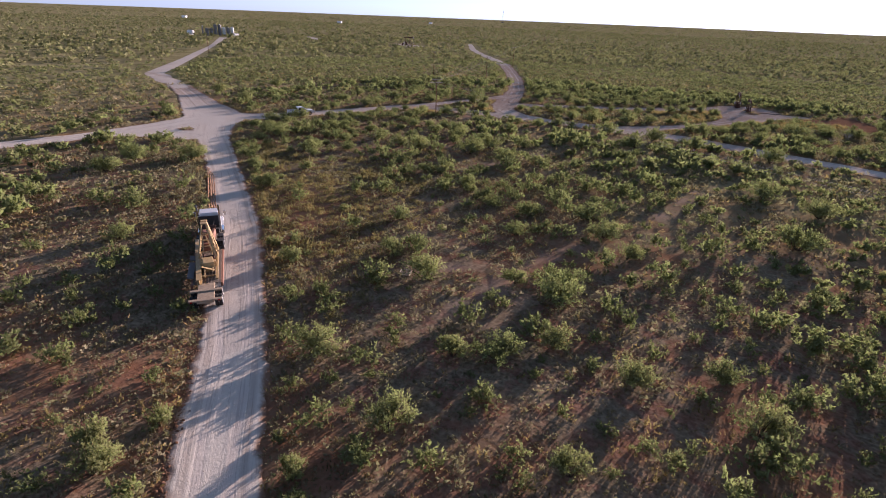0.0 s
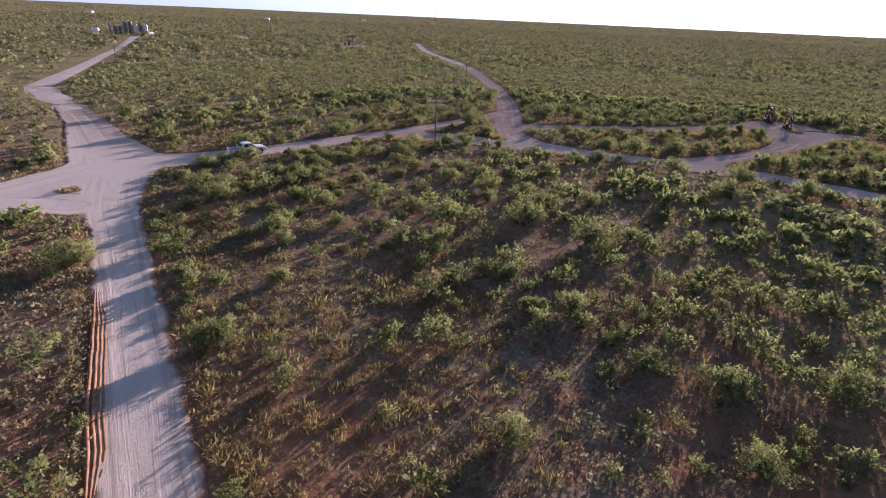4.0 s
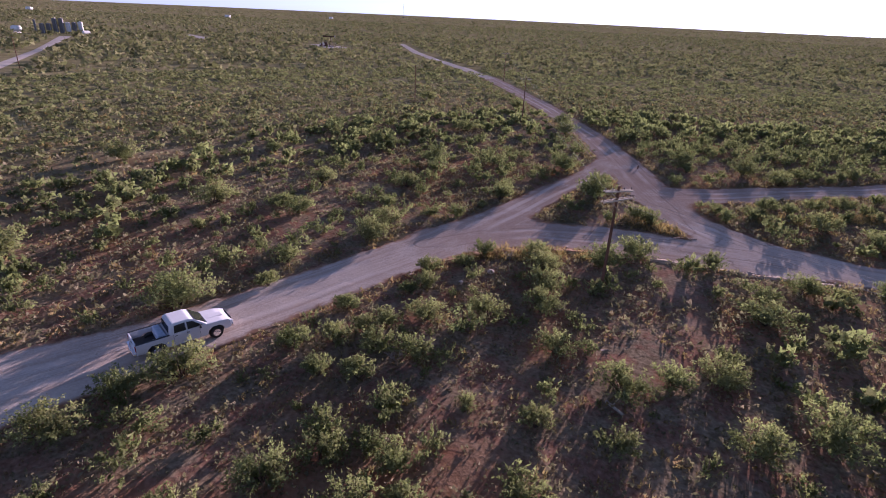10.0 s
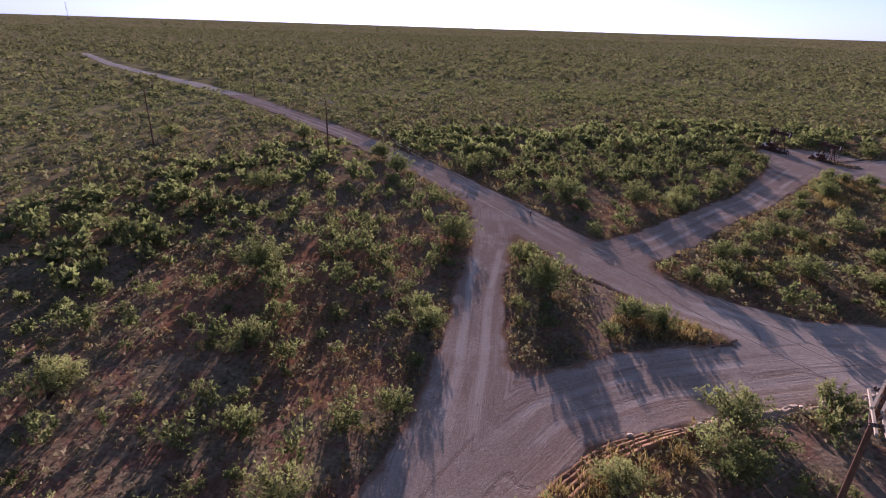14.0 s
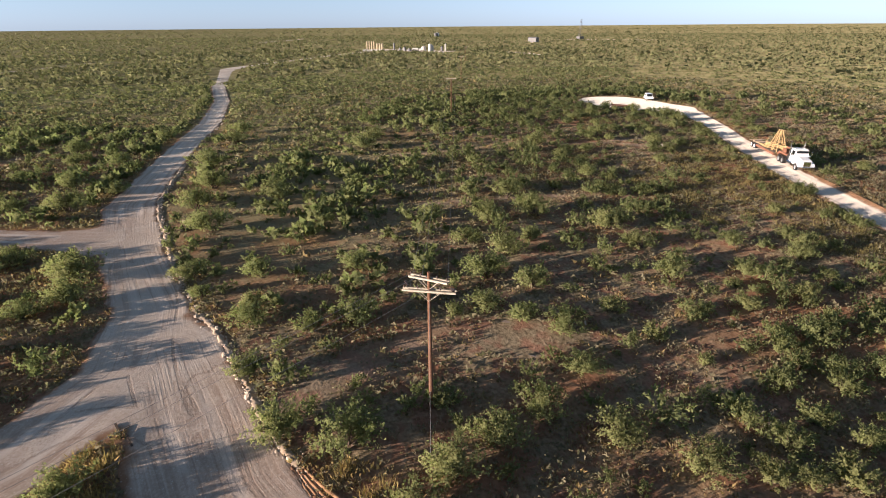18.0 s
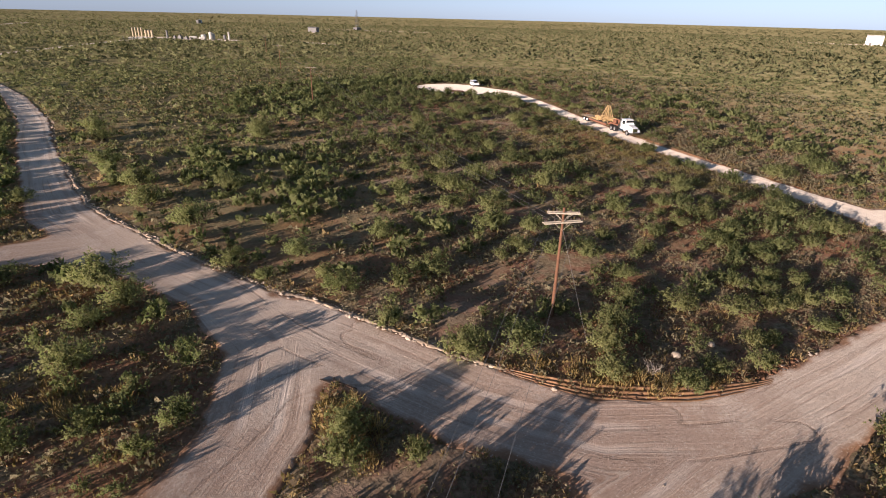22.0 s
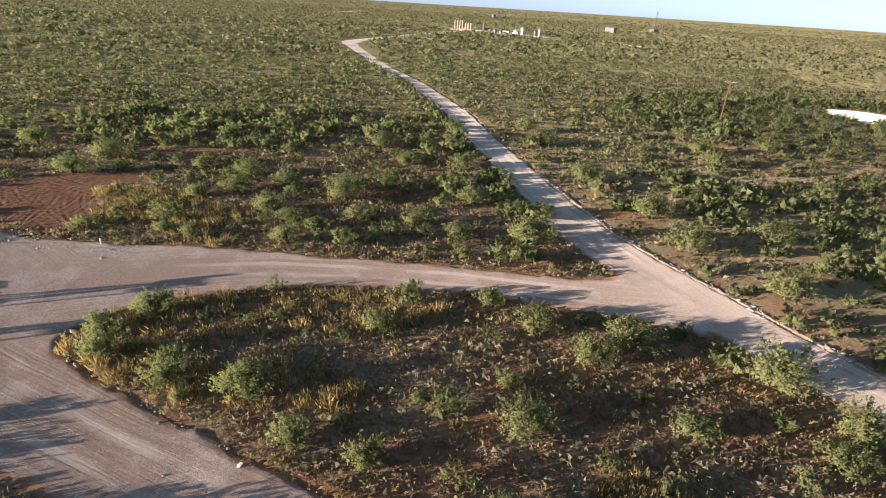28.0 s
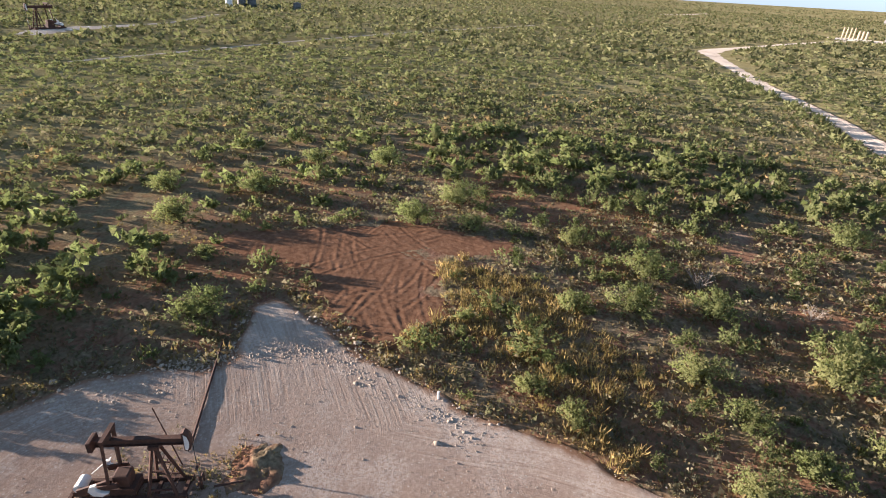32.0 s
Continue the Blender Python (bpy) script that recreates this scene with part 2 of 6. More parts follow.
def plain(name, color, rough=0.6, metal=0.0, vary=0.25, scale=3.0, wear=None, relief=0.15):
    m, nt, b = material(name, rough, metal)
    f = noise_at(nt, scale, 6, 0.65, "Object")
    dark = tuple(c * (1 - vary) for c in color)
    light = tuple(min(1, c * (1 + vary * 0.6)) for c in color)
    col = ramp(nt, f, [(0.3, dark), (0.7, light)])
    if wear:
        col = mix(nt, smooth(nt, noise_at(nt, scale * 2.7, 8, 0.7, "Object"), 0.55, 0.68), col, wear)
    nt.links.new(col, b.inputs["Base Color"])
    if relief:
        bump(nt, b, f, relief, 0.01)
    return m


SOIL, CALICHE = soil_material(), caliche_material()
LEAF = leaf_material("mesquite_leaf", (0.11, 0.126, 0.05), (0.30, 0.318, 0.138), False, 0.42, 13.0, 0.42)
LEAF_CLOSE = leaf_material("creosote_leaf", (0.10, 0.113, 0.048), (0.275, 0.288, 0.128), True, 0.45, 11.0, 0.40)
LEAF_MID = leaf_material("bush_leaf", (0.095, 0.103, 0.048), (0.245, 0.248, 0.115), True, 0.3, 7.0, 0.39)
LEAF_FAR = leaf_material("scrub_leaf", (0.105, 0.107, 0.052), (0.235, 0.23, 0.115), True, 0.25, 3.5, 0.38)
SAGE = leaf_material("grey_shrub_leaf", (0.125, 0.11, 0.066), (0.31, 0.27, 0.172), True, 0.3, 13.0, 0.41)
STRAW = leaf_material("dry_grass_blade", (0.16, 0.115, 0.052), (0.40, 0.29, 0.135), True, 0.3, 15.0, 0.41)
GRASS = leaf_material("tall_dry_grass", (0.23, 0.165, 0.066), (0.56, 0.405, 0.175), True, 0.3)
OLIVE_GRASS = leaf_material("olive_dry_grass", (0.14, 0.118, 0.05), (0.36, 0.29, 0.125), True, 0.3)
BARK = plain("mesquite_bark", (0.09, 0.062, 0.045), 0.9, 0, 0.4, 8)
STONE = plain("limestone", (0.50, 0.405, 0.31), 0.9, 0, 0.3, 2.5, (0.42, 0.28, 0.2), 0.5)
REDSOIL, nt_, b_ = material("red_earth", 1.0)
b_.inputs["Specular IOR Level"].default_value = 0.0
b_.inputs["Diffuse Roughness"].default_value = 0.3
f_ = noise_at(nt_, 2.2, 8, 0.7)
nt_.links.new(ramp(nt_, f_, [(0.3, (0.125, 0.064, 0.038)), (0.55, (0.225, 0.122, 0.073)), (0.8, (0.34, 0.205, 0.13))]), b_.inputs["Base Color"])
bump(nt_, b_, f_, 0.6, 0.08)
ORANGESOIL = plain("orange_earth", (0.30, 0.165, 0.086), 1.0, 0, 0.4, 2.6, (0.42, 0.27, 0.16), 0.7)
RUBBLE = plain("pale_rubble", (0.44, 0.335, 0.24), 1.0, 0, 0.4, 3.0, (0.36, 0.22, 0.13), 0.8)
CONCRETE = plain("weathered_concrete", (0.26, 0.20, 0.165), 0.9, 0, 0.25, 1.5, (0.2, 0.14, 0.1))
CARPAINT = plain("white_car_paint", (0.62, 0.62, 0.62), 0.25, 0, 0.05, 2.0, None, 0.0)
WHITE = plain("white_paint", (0.80, 0.80, 0.79), 0.3, 0, 0.05, 2.0, None, 0.0)
DUSTY = plain("dusty_white_paint", (0.70, 0.68, 0.64), 0.5, 0, 0.12, 2.0, None, 0.0)
GLASS = plain("dark_tinted_glass", (0.012, 0.014, 0.017), 0.06, 0, 0.1, 1.0, None, 0.0)
RUBBER = plain("black_rubber", (0.025, 0.024, 0.024), 0.85, 0, 0.3, 6.0)
BLACK = plain("black_plastic", (0.03, 0.03, 0.03), 0.6, 0, 0.2, 4.0)
STEEL = plain("grey_steel", (0.42, 0.42, 0.42), 0.4, 0.7, 0.2, 5.0, (0.2, 0.13, 0.09))
CHROME = plain("chrome", (0.75, 0.75, 0.75), 0.15, 1.0, 0.05, 4.0, None, 0.0)
RUST = plain("rusty_brown_steel", (0.085, 0.043, 0.03), 0.8, 0.1, 0.4, 3.0, (0.17, 0.075, 0.04), 0.3)
YELLOW = plain("faded_yellow_paint", (0.42, 0.29, 0.135), 0.55, 0.0, 0.25, 3.0, (0.24, 0.12, 0.06))
ORANGE = plain("faded_orange_paint", (0.22, 0.10, 0.06), 0.6, 0.0, 0.25, 3.0, (0.22, 0.10, 0.06))
DECK = plain("dark_deck_boards", (0.13, 0.10, 0.075), 0.9, 0, 0.35, 4.0, (0.22, 0.16, 0.11))
PLANK = plain("oak_deck_boards", (0.33, 0.25, 0.17), 0.85, 0, 0.3, 4.0, (0.18, 0.12, 0.08))
POLEWOOD = plain("creosoted_pole", (0.155, 0.075, 0.042), 0.9, 0, 0.35, 5.0, (0.22, 0.13, 0.08))
ARMWOOD = plain("weathered_timber", (0.44, 0.38, 0.29), 0.9, 0, 0.2, 4.0, (0.36, 0.28, 0.2))
DEADWOOD = plain("grey_dead_wood", (0.33, 0.28, 0.23), 0.9, 0, 0.3, 6.0)
CERAMIC = plain("brown_porcelain", (0.10, 0.07, 0.06), 0.2, 0, 0.1, 4.0)
CHALKY = plain("chalky_white_paint", (0.47, 0.45, 0.40), 0.6, 0, 0.15, 1.0)
TAN = plain("tan_tank_paint", (0.42, 0.33, 0.21), 0.5, 0, 0.12, 0.7, (0.38, 0.27, 0.17))
GREYTANK = plain("dull_grey_tank_paint", (0.15, 0.145, 0.14), 0.6, 0, 0.2, 0.7)
REDLENS = plain("red_lens", (0.30, 0.015, 0.012), 0.2, 0, 0.1, 4.0, None, 0.0)
CLEAR = plain("clear_lens", (0.75, 0.76, 0.78), 0.1, 0, 0.05, 4.0, None, 0.0)
WIREGREY = plain("dull_aluminium", (0.17, 0.165, 0.16), 0.9, 0.0, 0.1, 1.0, None, 0.0)
TARP = plain("pale_blue_tarp", (0.36, 0.43, 0.52), 0.5, 0, 0.15, 4.0)


# ---- mesh helpers ----
def part(name, bm, mat, parent=None, label=""):
    me = bpy.data.meshes.new(name)
    bm.to_mesh(me)
    bm.free()
    me.materials.append(mat)
    ob = new(name, me)
    if parent:
        ob.parent = parent
    if label:
        ob["label"] = label
    return ob


def box(bm, size, at, turn=(0, 0, 0), bevel=0.0):
    r = bmesh.ops.create_cube(bm, size=1.0)
    m = pose(*at, *turn) @ Matrix.Diagonal((*size, 1))
    bmesh.ops.transform(bm, matrix=m, verts=r["verts"])
    if bevel:
        es = {e for v in r["verts"] for e in v.link_edges}
        bmesh.ops.bevel(bm, geom=list(es), offset=bevel, segments=2, affect="EDGES", profile=0.6)
    return bm


def boxed(size, at, turn=(0, 0, 0), bevel=0.0):
    return box(bmesh.new(), size, at, turn, bevel)


def tube(bm, a, b, r1, r2=None, n=8):
    a, b = Vector(a), Vector(b)
    r = bmesh.ops.create_cone(bm, segments=n, radius1=r1, radius2=r1 if r2 is None else r2, depth=(b - a).length, cap_ends=True)
    m = Matrix.Translation((a + b) / 2) @ (b - a).to_track_quat("Z", "Y").to_matrix().to_4x4()
    bmesh.ops.transform(bm, matrix=m, verts=r["verts"])
    return bm


def tubed(a, b, r1, r2=None, n=8):
    return tube(bmesh.new(), a, b, r1, r2, n)


def beam(bm, a, b, w, h):
    a, b = Vector(a), Vector(b)
    r = bmesh.ops.create_cube(bm, size=1.0)
    m = Matrix.Translation((a + b) / 2) @ (b - a).to_track_quat("X", "Z").to_matrix().to_4x4() @ Matrix.Diagonal(((b - a).length, w, h, 1))
    bmesh.ops.transform(bm, matrix=m, verts=r["verts"])
    return bm


def beamed(a, b, w, h):
    return beam(bmesh.new(), a, b, w, h)


def slab(profile, y0, y1, bevel=0.0, taper=1.0):
    """A profile in x and z, drawn out from y0 to y1."""
    bm = bmesh.new()
    sides = [[bm.verts.new((x, y, z)) for x, z in profile] for y in (y0, y1)]
    bm.faces.new(sides[0])
    bm.faces.new(sides[1][::-1])
    for i in range(len(profile)):
        j = (i + 1) % len(profile)
        bm.faces.new((sides[0][j], sides[0][i], sides[1][i], sides[1][j]))
    bmesh.ops.recalc_face_normals(bm, faces=bm.faces)
    if bevel:
        bmesh.ops.bevel(bm, geom=list(bm.edges), offset=bevel, segments=2, affect="EDGES", profile=0.6)
    return bm


def thing(name, label, category, group=""):
    return tagged(new(name), label, category, group)


def numpy_mesh(name, co, faces, mat, corners):
    me = bpy.data.meshes.new(name)
    me.vertices.add(len(co))
    me.vertices.foreach_set("co", np.ascontiguousarray(co, np.float32).ravel())
    me.loops.add(faces.size)
    me.loops.foreach_set("vertex_index", np.ascontiguousarray(faces, np.int32).ravel())
    me.polygons.add(len(faces))
    me.polygons.foreach_set("loop_start", np.arange(0, faces.size, corners, dtype=np.int32))
    me.update(calc_edges=True)
    me.materials.append(mat)
    return me


# ---- the plan: roads as lines with half-widths ----
ROADS = [
    [(24, 3.5, 10.5), (15, 3.5, 10.5), (7, 0, 7.5), (-1, 1.5, 4.6), (-8, 4.3, 3.0), (-20.2, 11.1, 2.45), (-31.2, 18.8, 2.45), (-39.2, 23.6, 2.5), (-51.3, 31, 2.5), (-71.1, 40.9, 2.5), (-78.5, 44.4, 2.5), (-87.8, 48.9, 2.6), (-95, 52, 3.2), (-103.5, 57, 4.2), (-109, 60, 6)],
    [(-98, 49.5, 3.2), (-104, 46.5, 4), (-108.5, 41, 3.4)],
    [(-112, 63, 5.5), (-108, 69, 4), (-105, 76, 3.2), (-102.9, 83, 3.0), (-100.2, 93, 3.0), (-97.6, 102, 3.2), (-95.6, 113, 2.5), (-94.3, 125, 2.1), (-92.6, 135, 2.0), (-92, 145, 2.4)],
    [(-97.5, 102.5, 3.2), (-91.5, 109.2, 3.4), (-84.4, 112.2, 3.8), (-77, 113.7, 3.5), (-69, 115.3, 3.6)],
    [(-160, 245, 3), (-138, 217, 3), (-117, 189, 3), (-99, 161.5, 3), (-91, 147, 3.2), (-86.3, 137, 3.5), (-82.3, 129, 3.0), (-77.9, 122.3, 3.1), (-71, 117.3, 3.6), (-62, 117, 3.0), (-53, 119, 3.0), (-43, 120.8, 3)],
    [(-43, 120.8, 3), (-31, 122, 3.2), (-21, 120.9, 2.8), (0, 118, 2.8), (14, 116, 2.7), (33, 112.6, 2.7), (72, 109.5, 2.5), (122, 110, 2.6)],
    [(-83, 131, 3.5), (-75.5, 136.2, 3.1), (-67, 144, 2.6), (-58, 151.3, 2.6), (-48.5, 161.5, 3), (-42, 168.5, 4), (-36, 174, 7)],
    [(-44, 122.5, 4), (-40.2, 130, 2.6), (-36, 138, 2.3), (-32.8, 146, 2.4), (-30.6, 153, 3.2), (-29.5, 161, 5.2), (-30, 170, 8.2), (-33, 179, 8.5)],
    [(-27, 172, 6), (-21, 176, 3.0), (-17.5, 178.8, 1.3)],
    [(-112, 62, 5), (-109, 47, 4.5), (-109, 36, 3), (-110.5, 18, 2.8), (-113, -15, 2.8), (-118, -60, 2.8)],
    [(-112, 62, 6), (-120, 65, 6), (-131, 68.5, 4.6), (-146, 74, 3.6), (-165, 80, 3)],
]


def ragged(x, y):
    """A slow unevenness from -1 to 1, for edges and heights."""
    return (np.sin(0.9 * x + 1.3 * np.sin(0.53 * y)) * np.cos(0.83 * y - 0.7 * np.sin(0.61 * x)) + 0.5 * np.sin(2.3 * x + 1.7 * y) * np.cos(1.9 * y - 1.1 * x)) / 1.5


def lines_sdf(x, y, lines, blend=2.0):
    """Distance to the edges of the lines, below 0 inside, with rounded inner corners."""
    x, y = np.asarray(x, float), np.asarray(y, float)
    total = np.full(x.shape, 1e5)
    for line in lines:
        best = np.full(x.shape, 1e5)
        for (ax, ay, ar), (bx, by, br) in zip(line[:-1], line[1:]):
            dx, dy = bx - ax, by - ay
            f = np.clip(((x - ax) * dx + (y - ay) * dy) / (dx * dx + dy * dy), 0, 1)
            best = np.minimum(best, np.hypot(x - ax - f * dx, y - ay - f * dy) - (ar + f * (br - ar)))
        h = np.clip(0.5 + 0.5 * (best - total) / blend, 0, 1)
        total = best * (1 - h) + total * h - blend * h * (1 - h)
    return total


def road_sdf(x, y):
    return lines_sdf(x, y, ROADS) + 0.28 * ragged(x, y) + 0.1 * ragged(3.1 * x, 3.3 * y)


BARE = [[(-9, 186, 2.0), (-8, 180, 4), (-8.5, 175, 5.5), (-14, 172, 4.6), (-18, 171, 1.8)], [(-5, 174, 4.5), (-3.5, 165, 1.6)]]
BANK_LINE = [(-97.2, 93, 0), (-95.3, 100.6, 0), (-92.6, 104.0, 0), (-90.2, 105.7, 0), (-87, 107.1, 0), (-83.5, 108.3, 0)]
SLAB_AT, SLAB_HALF = (-77.3, 91.7), (2.0, 1.3)
PLAN = [(9, 32, 0), (5, 10, 0), (-22, 14, 0), (-60, 42, 0), (-95, 82, 0), (-98, 112, 0), (-88, 142, 0), (-60, 155, 0), (-38, 162, 0), (-12, 158, 0)]
RED_SOIL = [
    [(-35.4, 154.0, 1.0), (-36.2, 154.4, 0.6)],
    [(-22.2, 155.6, 0.7), (-23.6, 152.6, 1.4), (-24.0, 149.5, 0.8)],
    [(1.4, 145.5, 1.5), (0.0, 141.5, 1.2)],
    [(-31.2, 141.5, 0.6), (-33.4, 141.9, 0.5)],
    [(-80, 141, 0.6), (-77, 145, 1.6), (-72, 149, 1.2)],
]
# bare tracks, and streaks of sunlit soil whose brightness is painted pale
TRACKS_AND_SUN_STREAKS = [
    [(-23, 29, 0.5), (-22.5, 38, 0.7), (-21.8, 52, 0.6)],
    [(-19, 33, 0.4), (-19.2, 39, 0.5)],
    [(-18.4, 67, 0.7), (-18, 83, 0.8)],
    [(-30, 36, 0.5), (-26.5, 41.5, 0.7)],
    [(-50, 68, 0.5), (-48, 73, 0.6), (-45, 87, 0.5)],
    [(-79, 109, 0.8), (-75.5, 103, 1.1), (-74, 97, 0.7)],
    [(2, 145, 1.5), (6, 144, 1.2)],
    [(-83.8, 126, 0.9), (-86.8, 116, 0.9)],
]


def grid_mesh(xs, ys, keep=None):
    nx, ny = len(xs), len(ys)
    gx, gy = np.meshgrid(xs, ys, indexing="ij")
    i, j = np.meshgrid(np.arange(nx - 1), np.arange(ny - 1), indexing="ij")
    a = (i * ny + j).ravel()
    quads = np.stack([a, a + ny, a + ny + 1, a + 1], 1)
    return gx.ravel(), gy.ravel(), quads


def ground():
    def axis(lo, hi, step):
        mid = np.arange(lo, hi, step)
        out = [step]
        while sum(out) < 4700:
            out.append(out[-1] * 1.16)
        steps = np.cumsum(out)
        return np.concatenate([lo - steps[::-1], mid, mid[-1] + steps])

    xs, ys = axis(-170, 110, 1.5), axis(-60, 240, 1.5)
    x, y, quads = grid_mesh(xs, ys)
    near = np.clip((150 - np.maximum(np.abs(x + 30), np.abs(y - 90) - 8)) / 60, 0, 1)
    d = np.full(x.shape, 50.0)
    some = (np.abs(x + 30) < 160) & (np.abs(y - 90) < 170)
    d[some] = road_sdf(x[some], y[some])
    mound = 0.16 * ragged(0.31 * x, 0.29 * y) + 0.07 * ragged(0.8 * x + 3, 0.77 * y) + 0.05
    z = mound * np.clip((d - 0.6) / 2.5, 0, 1) * np.clip(near * 3, 0, 1) - 0.05 * np.clip(1.5 - d, 0, 1)
    me = numpy_mesh("ground", np.stack([x, y, z], 1), quads, SOIL, 4)
    far = me.attributes.new("far", "FLOAT", "POINT")
    far.data.foreach_set("value", np.clip((lines_sdf(x, y, [PLAN]) - 24) / 60, 0, 1).astype(np.float32))
    # paler colour for the tracks and for the painted sunlit streaks
    pale = np.clip(1 - lines_sdf(x, y, TRACKS_AND_SUN_STREAKS, 0.5) / 0.9, 0, 1) * np.clip(0.45 + ragged(x, y), 0.1, 0.8)
    me.attributes.new("pale", "FLOAT", "POINT").data.foreach_set("value", pale.astype(np.float32))
    red = np.clip(1 - lines_sdf(x, y, RED_SOIL, 0.5) / 1.6, 0, 1) * np.clip(0.6 + ragged(1.3 * x, 1.2 * y), 0.15, 0.9)
    me.attributes.new("red", "FLOAT", "POINT").data.foreach_set("value", red.astype(np.float32))
    return tagged(new("ground", me), "reddish-brown desert soil with dry litter, flat to the horizon", "ground", kind="structure")


ground()


def bent(line):
    """A smooth run through the points of a line, with no width."""
    p = np.array(line, float)
    q = np.vstack([2 * p[0] - p[1], p, 2 * p[-1] - p[-2]])
    out = []
    for k in range(1, len(q) - 2):
        for f in np.arange(0, 1, 0.2):
            out.append(0.5 * (2 * q[k] + (q[k + 1] - q[k - 1]) * f + (2 * q[k - 1] - 5 * q[k] + 4 * q[k + 1] - q[k + 2]) * f ** 2 + (3 * q[k] - q[k - 1] - 3 * q[k + 1] + q[k + 2]) * f ** 3))
    return [(a, b, 0) for a, b in out] + [(*p[-1], 0)]


TYRES = [
    [(-50, 118), (-60, 116.2), (-69, 116), (-78, 114.3), (-86, 112), (-93, 107.5), (-98, 101)],
    [(-52, 120), (-62, 118.5), (-70, 119.5), (-76.5, 124), (-80.5, 130.5), (-85, 138)],
    [(-87, 110.5), (-79, 113.5), (-75.5, 119), (-78, 126), (-74, 134), (-66, 142)],
    [(-58, 117.5), (-67, 118.5), (-74, 123.5), (-79, 131), (-84, 137)],
    [(-93.5, 105.5), (-88, 109), (-82, 110.5), (-74, 112.6)],
    [(-90, 148), (-85, 138), (-79, 132.5), (-72, 138), (-63, 146)],
]


def road():
    step = 0.36
    x, y, quads = grid_mesh(np.arange(-166, 124, step), np.arange(-62, 250, step))
    d = road_sdf(x, y)
    quads = quads[(d[quads] < 0.52).all(1)]
    used, flat = np.unique(quads, return_inverse=True)
    x, y, d = x[used], y[used], d[used]
    e = 0.05
    gx, gy = (road_sdf(x + e, y) - d) / e, (road_sdf(x, y + e) - d) / e
    n = np.maximum(np.hypot(gx, gy), 0.3)
    over = np.clip(d, 0, None)
    x, y, d = x - gx / n * over, y - gy / n * over, d - over
    z = 0.03 - 0.03 * np.clip(-d / 2.5, 0, 1) + 0.05 * np.exp(-((d + 0.5) / 0.35) ** 2) * (0.5 + 0.5 * ragged(0.4 * x, 0.4 * y))
    z += 0.006 * np.sin(3.1 * d + 2 * ragged(0.2 * x, 0.2 * y)) * np.clip(-d, 0, 1) + 0.01 * ragged(2.2 * x, 2.4 * y) + 0.02
    z[d > -0.02] = -0.01
    me = numpy_mesh("road", np.stack([x, y, z], 1), flat.reshape(-1, 4), CALICHE, 4)
    me.attributes.new("inset", "FLOAT", "POINT").data.foreach_set("value", (-d).astype(np.float32))
    middle = np.full(x.shape, 9.0)
    worn = np.clip((4.1 + d) / 0.9, 0, 1)
    for line in ROADS:
        for end in (line[0], line[-1]):
            worn = worn * np.clip((np.hypot(x - end[0], y - end[1]) - 2.5) / 6, 0, 1)
        middle = np.minimum(middle, np.abs(lines_sdf(x, y, [[(a, b, 0) for a, b, _ in line]]) + 0.25 * ragged(0.16 * x, 0.16 * y)))
    me.attributes.new("middle", "FLOAT", "POINT").data.foreach_set("value", middle.astype(np.float32))
    me.attributes.new("worn", "FLOAT", "POINT").data.foreach_set("value", worn.astype(np.float32))
    tyre = np.full(x.shape, 9.0)
    shift = random.Random(5)
    for line in TYRES:
        for _ in range(6):
            ox, oy = shift.uniform(-1.1, 1.1), shift.uniform(-1.1, 1.1)
            tyre = np.minimum(tyre, np.abs(lines_sdf(x, y, [bent([(a + ox * shift.uniform(0.4, 1), b + oy * shift.uniform(0.4, 1)) for a, b in line])])))
    me.attributes.new("tyre", "FLOAT", "POINT").data.foreach_set("value", tyre.astype(np.float32))
    # whiter to the south and east, with paler spots round the fork
    whiter = np.maximum(np.clip((80 - y) / 18, 0, 1), np.clip((x + 30) / 25, 0, 1) * 0.8) + 0.3 * ((x > -30) & (y < 40)) + 0.4 * np.exp(-(((x + 66) / 20) ** 2 + ((y - 116) / 10) ** 2)) + 0.6 * np.exp(-(((x + 101) / 9) ** 2 + ((y - 88) / 16) ** 2)) + 0.35 * np.exp(-(((x + 40) / 30) ** 2 + ((y - 119) / 8) ** 2))
    me.attributes.new("whiter", "FLOAT", "POINT").data.foreach_set("value", np.clip(whiter, 0, 1.3).astype(np.float32))
    for p in me.polygons:
        p.use_smooth = True
    return tagged(new("road", me), "unpaved pale caliche oilfield roads with tyre ruts and a well pad", "road", kind="structure")


ROAD = road()


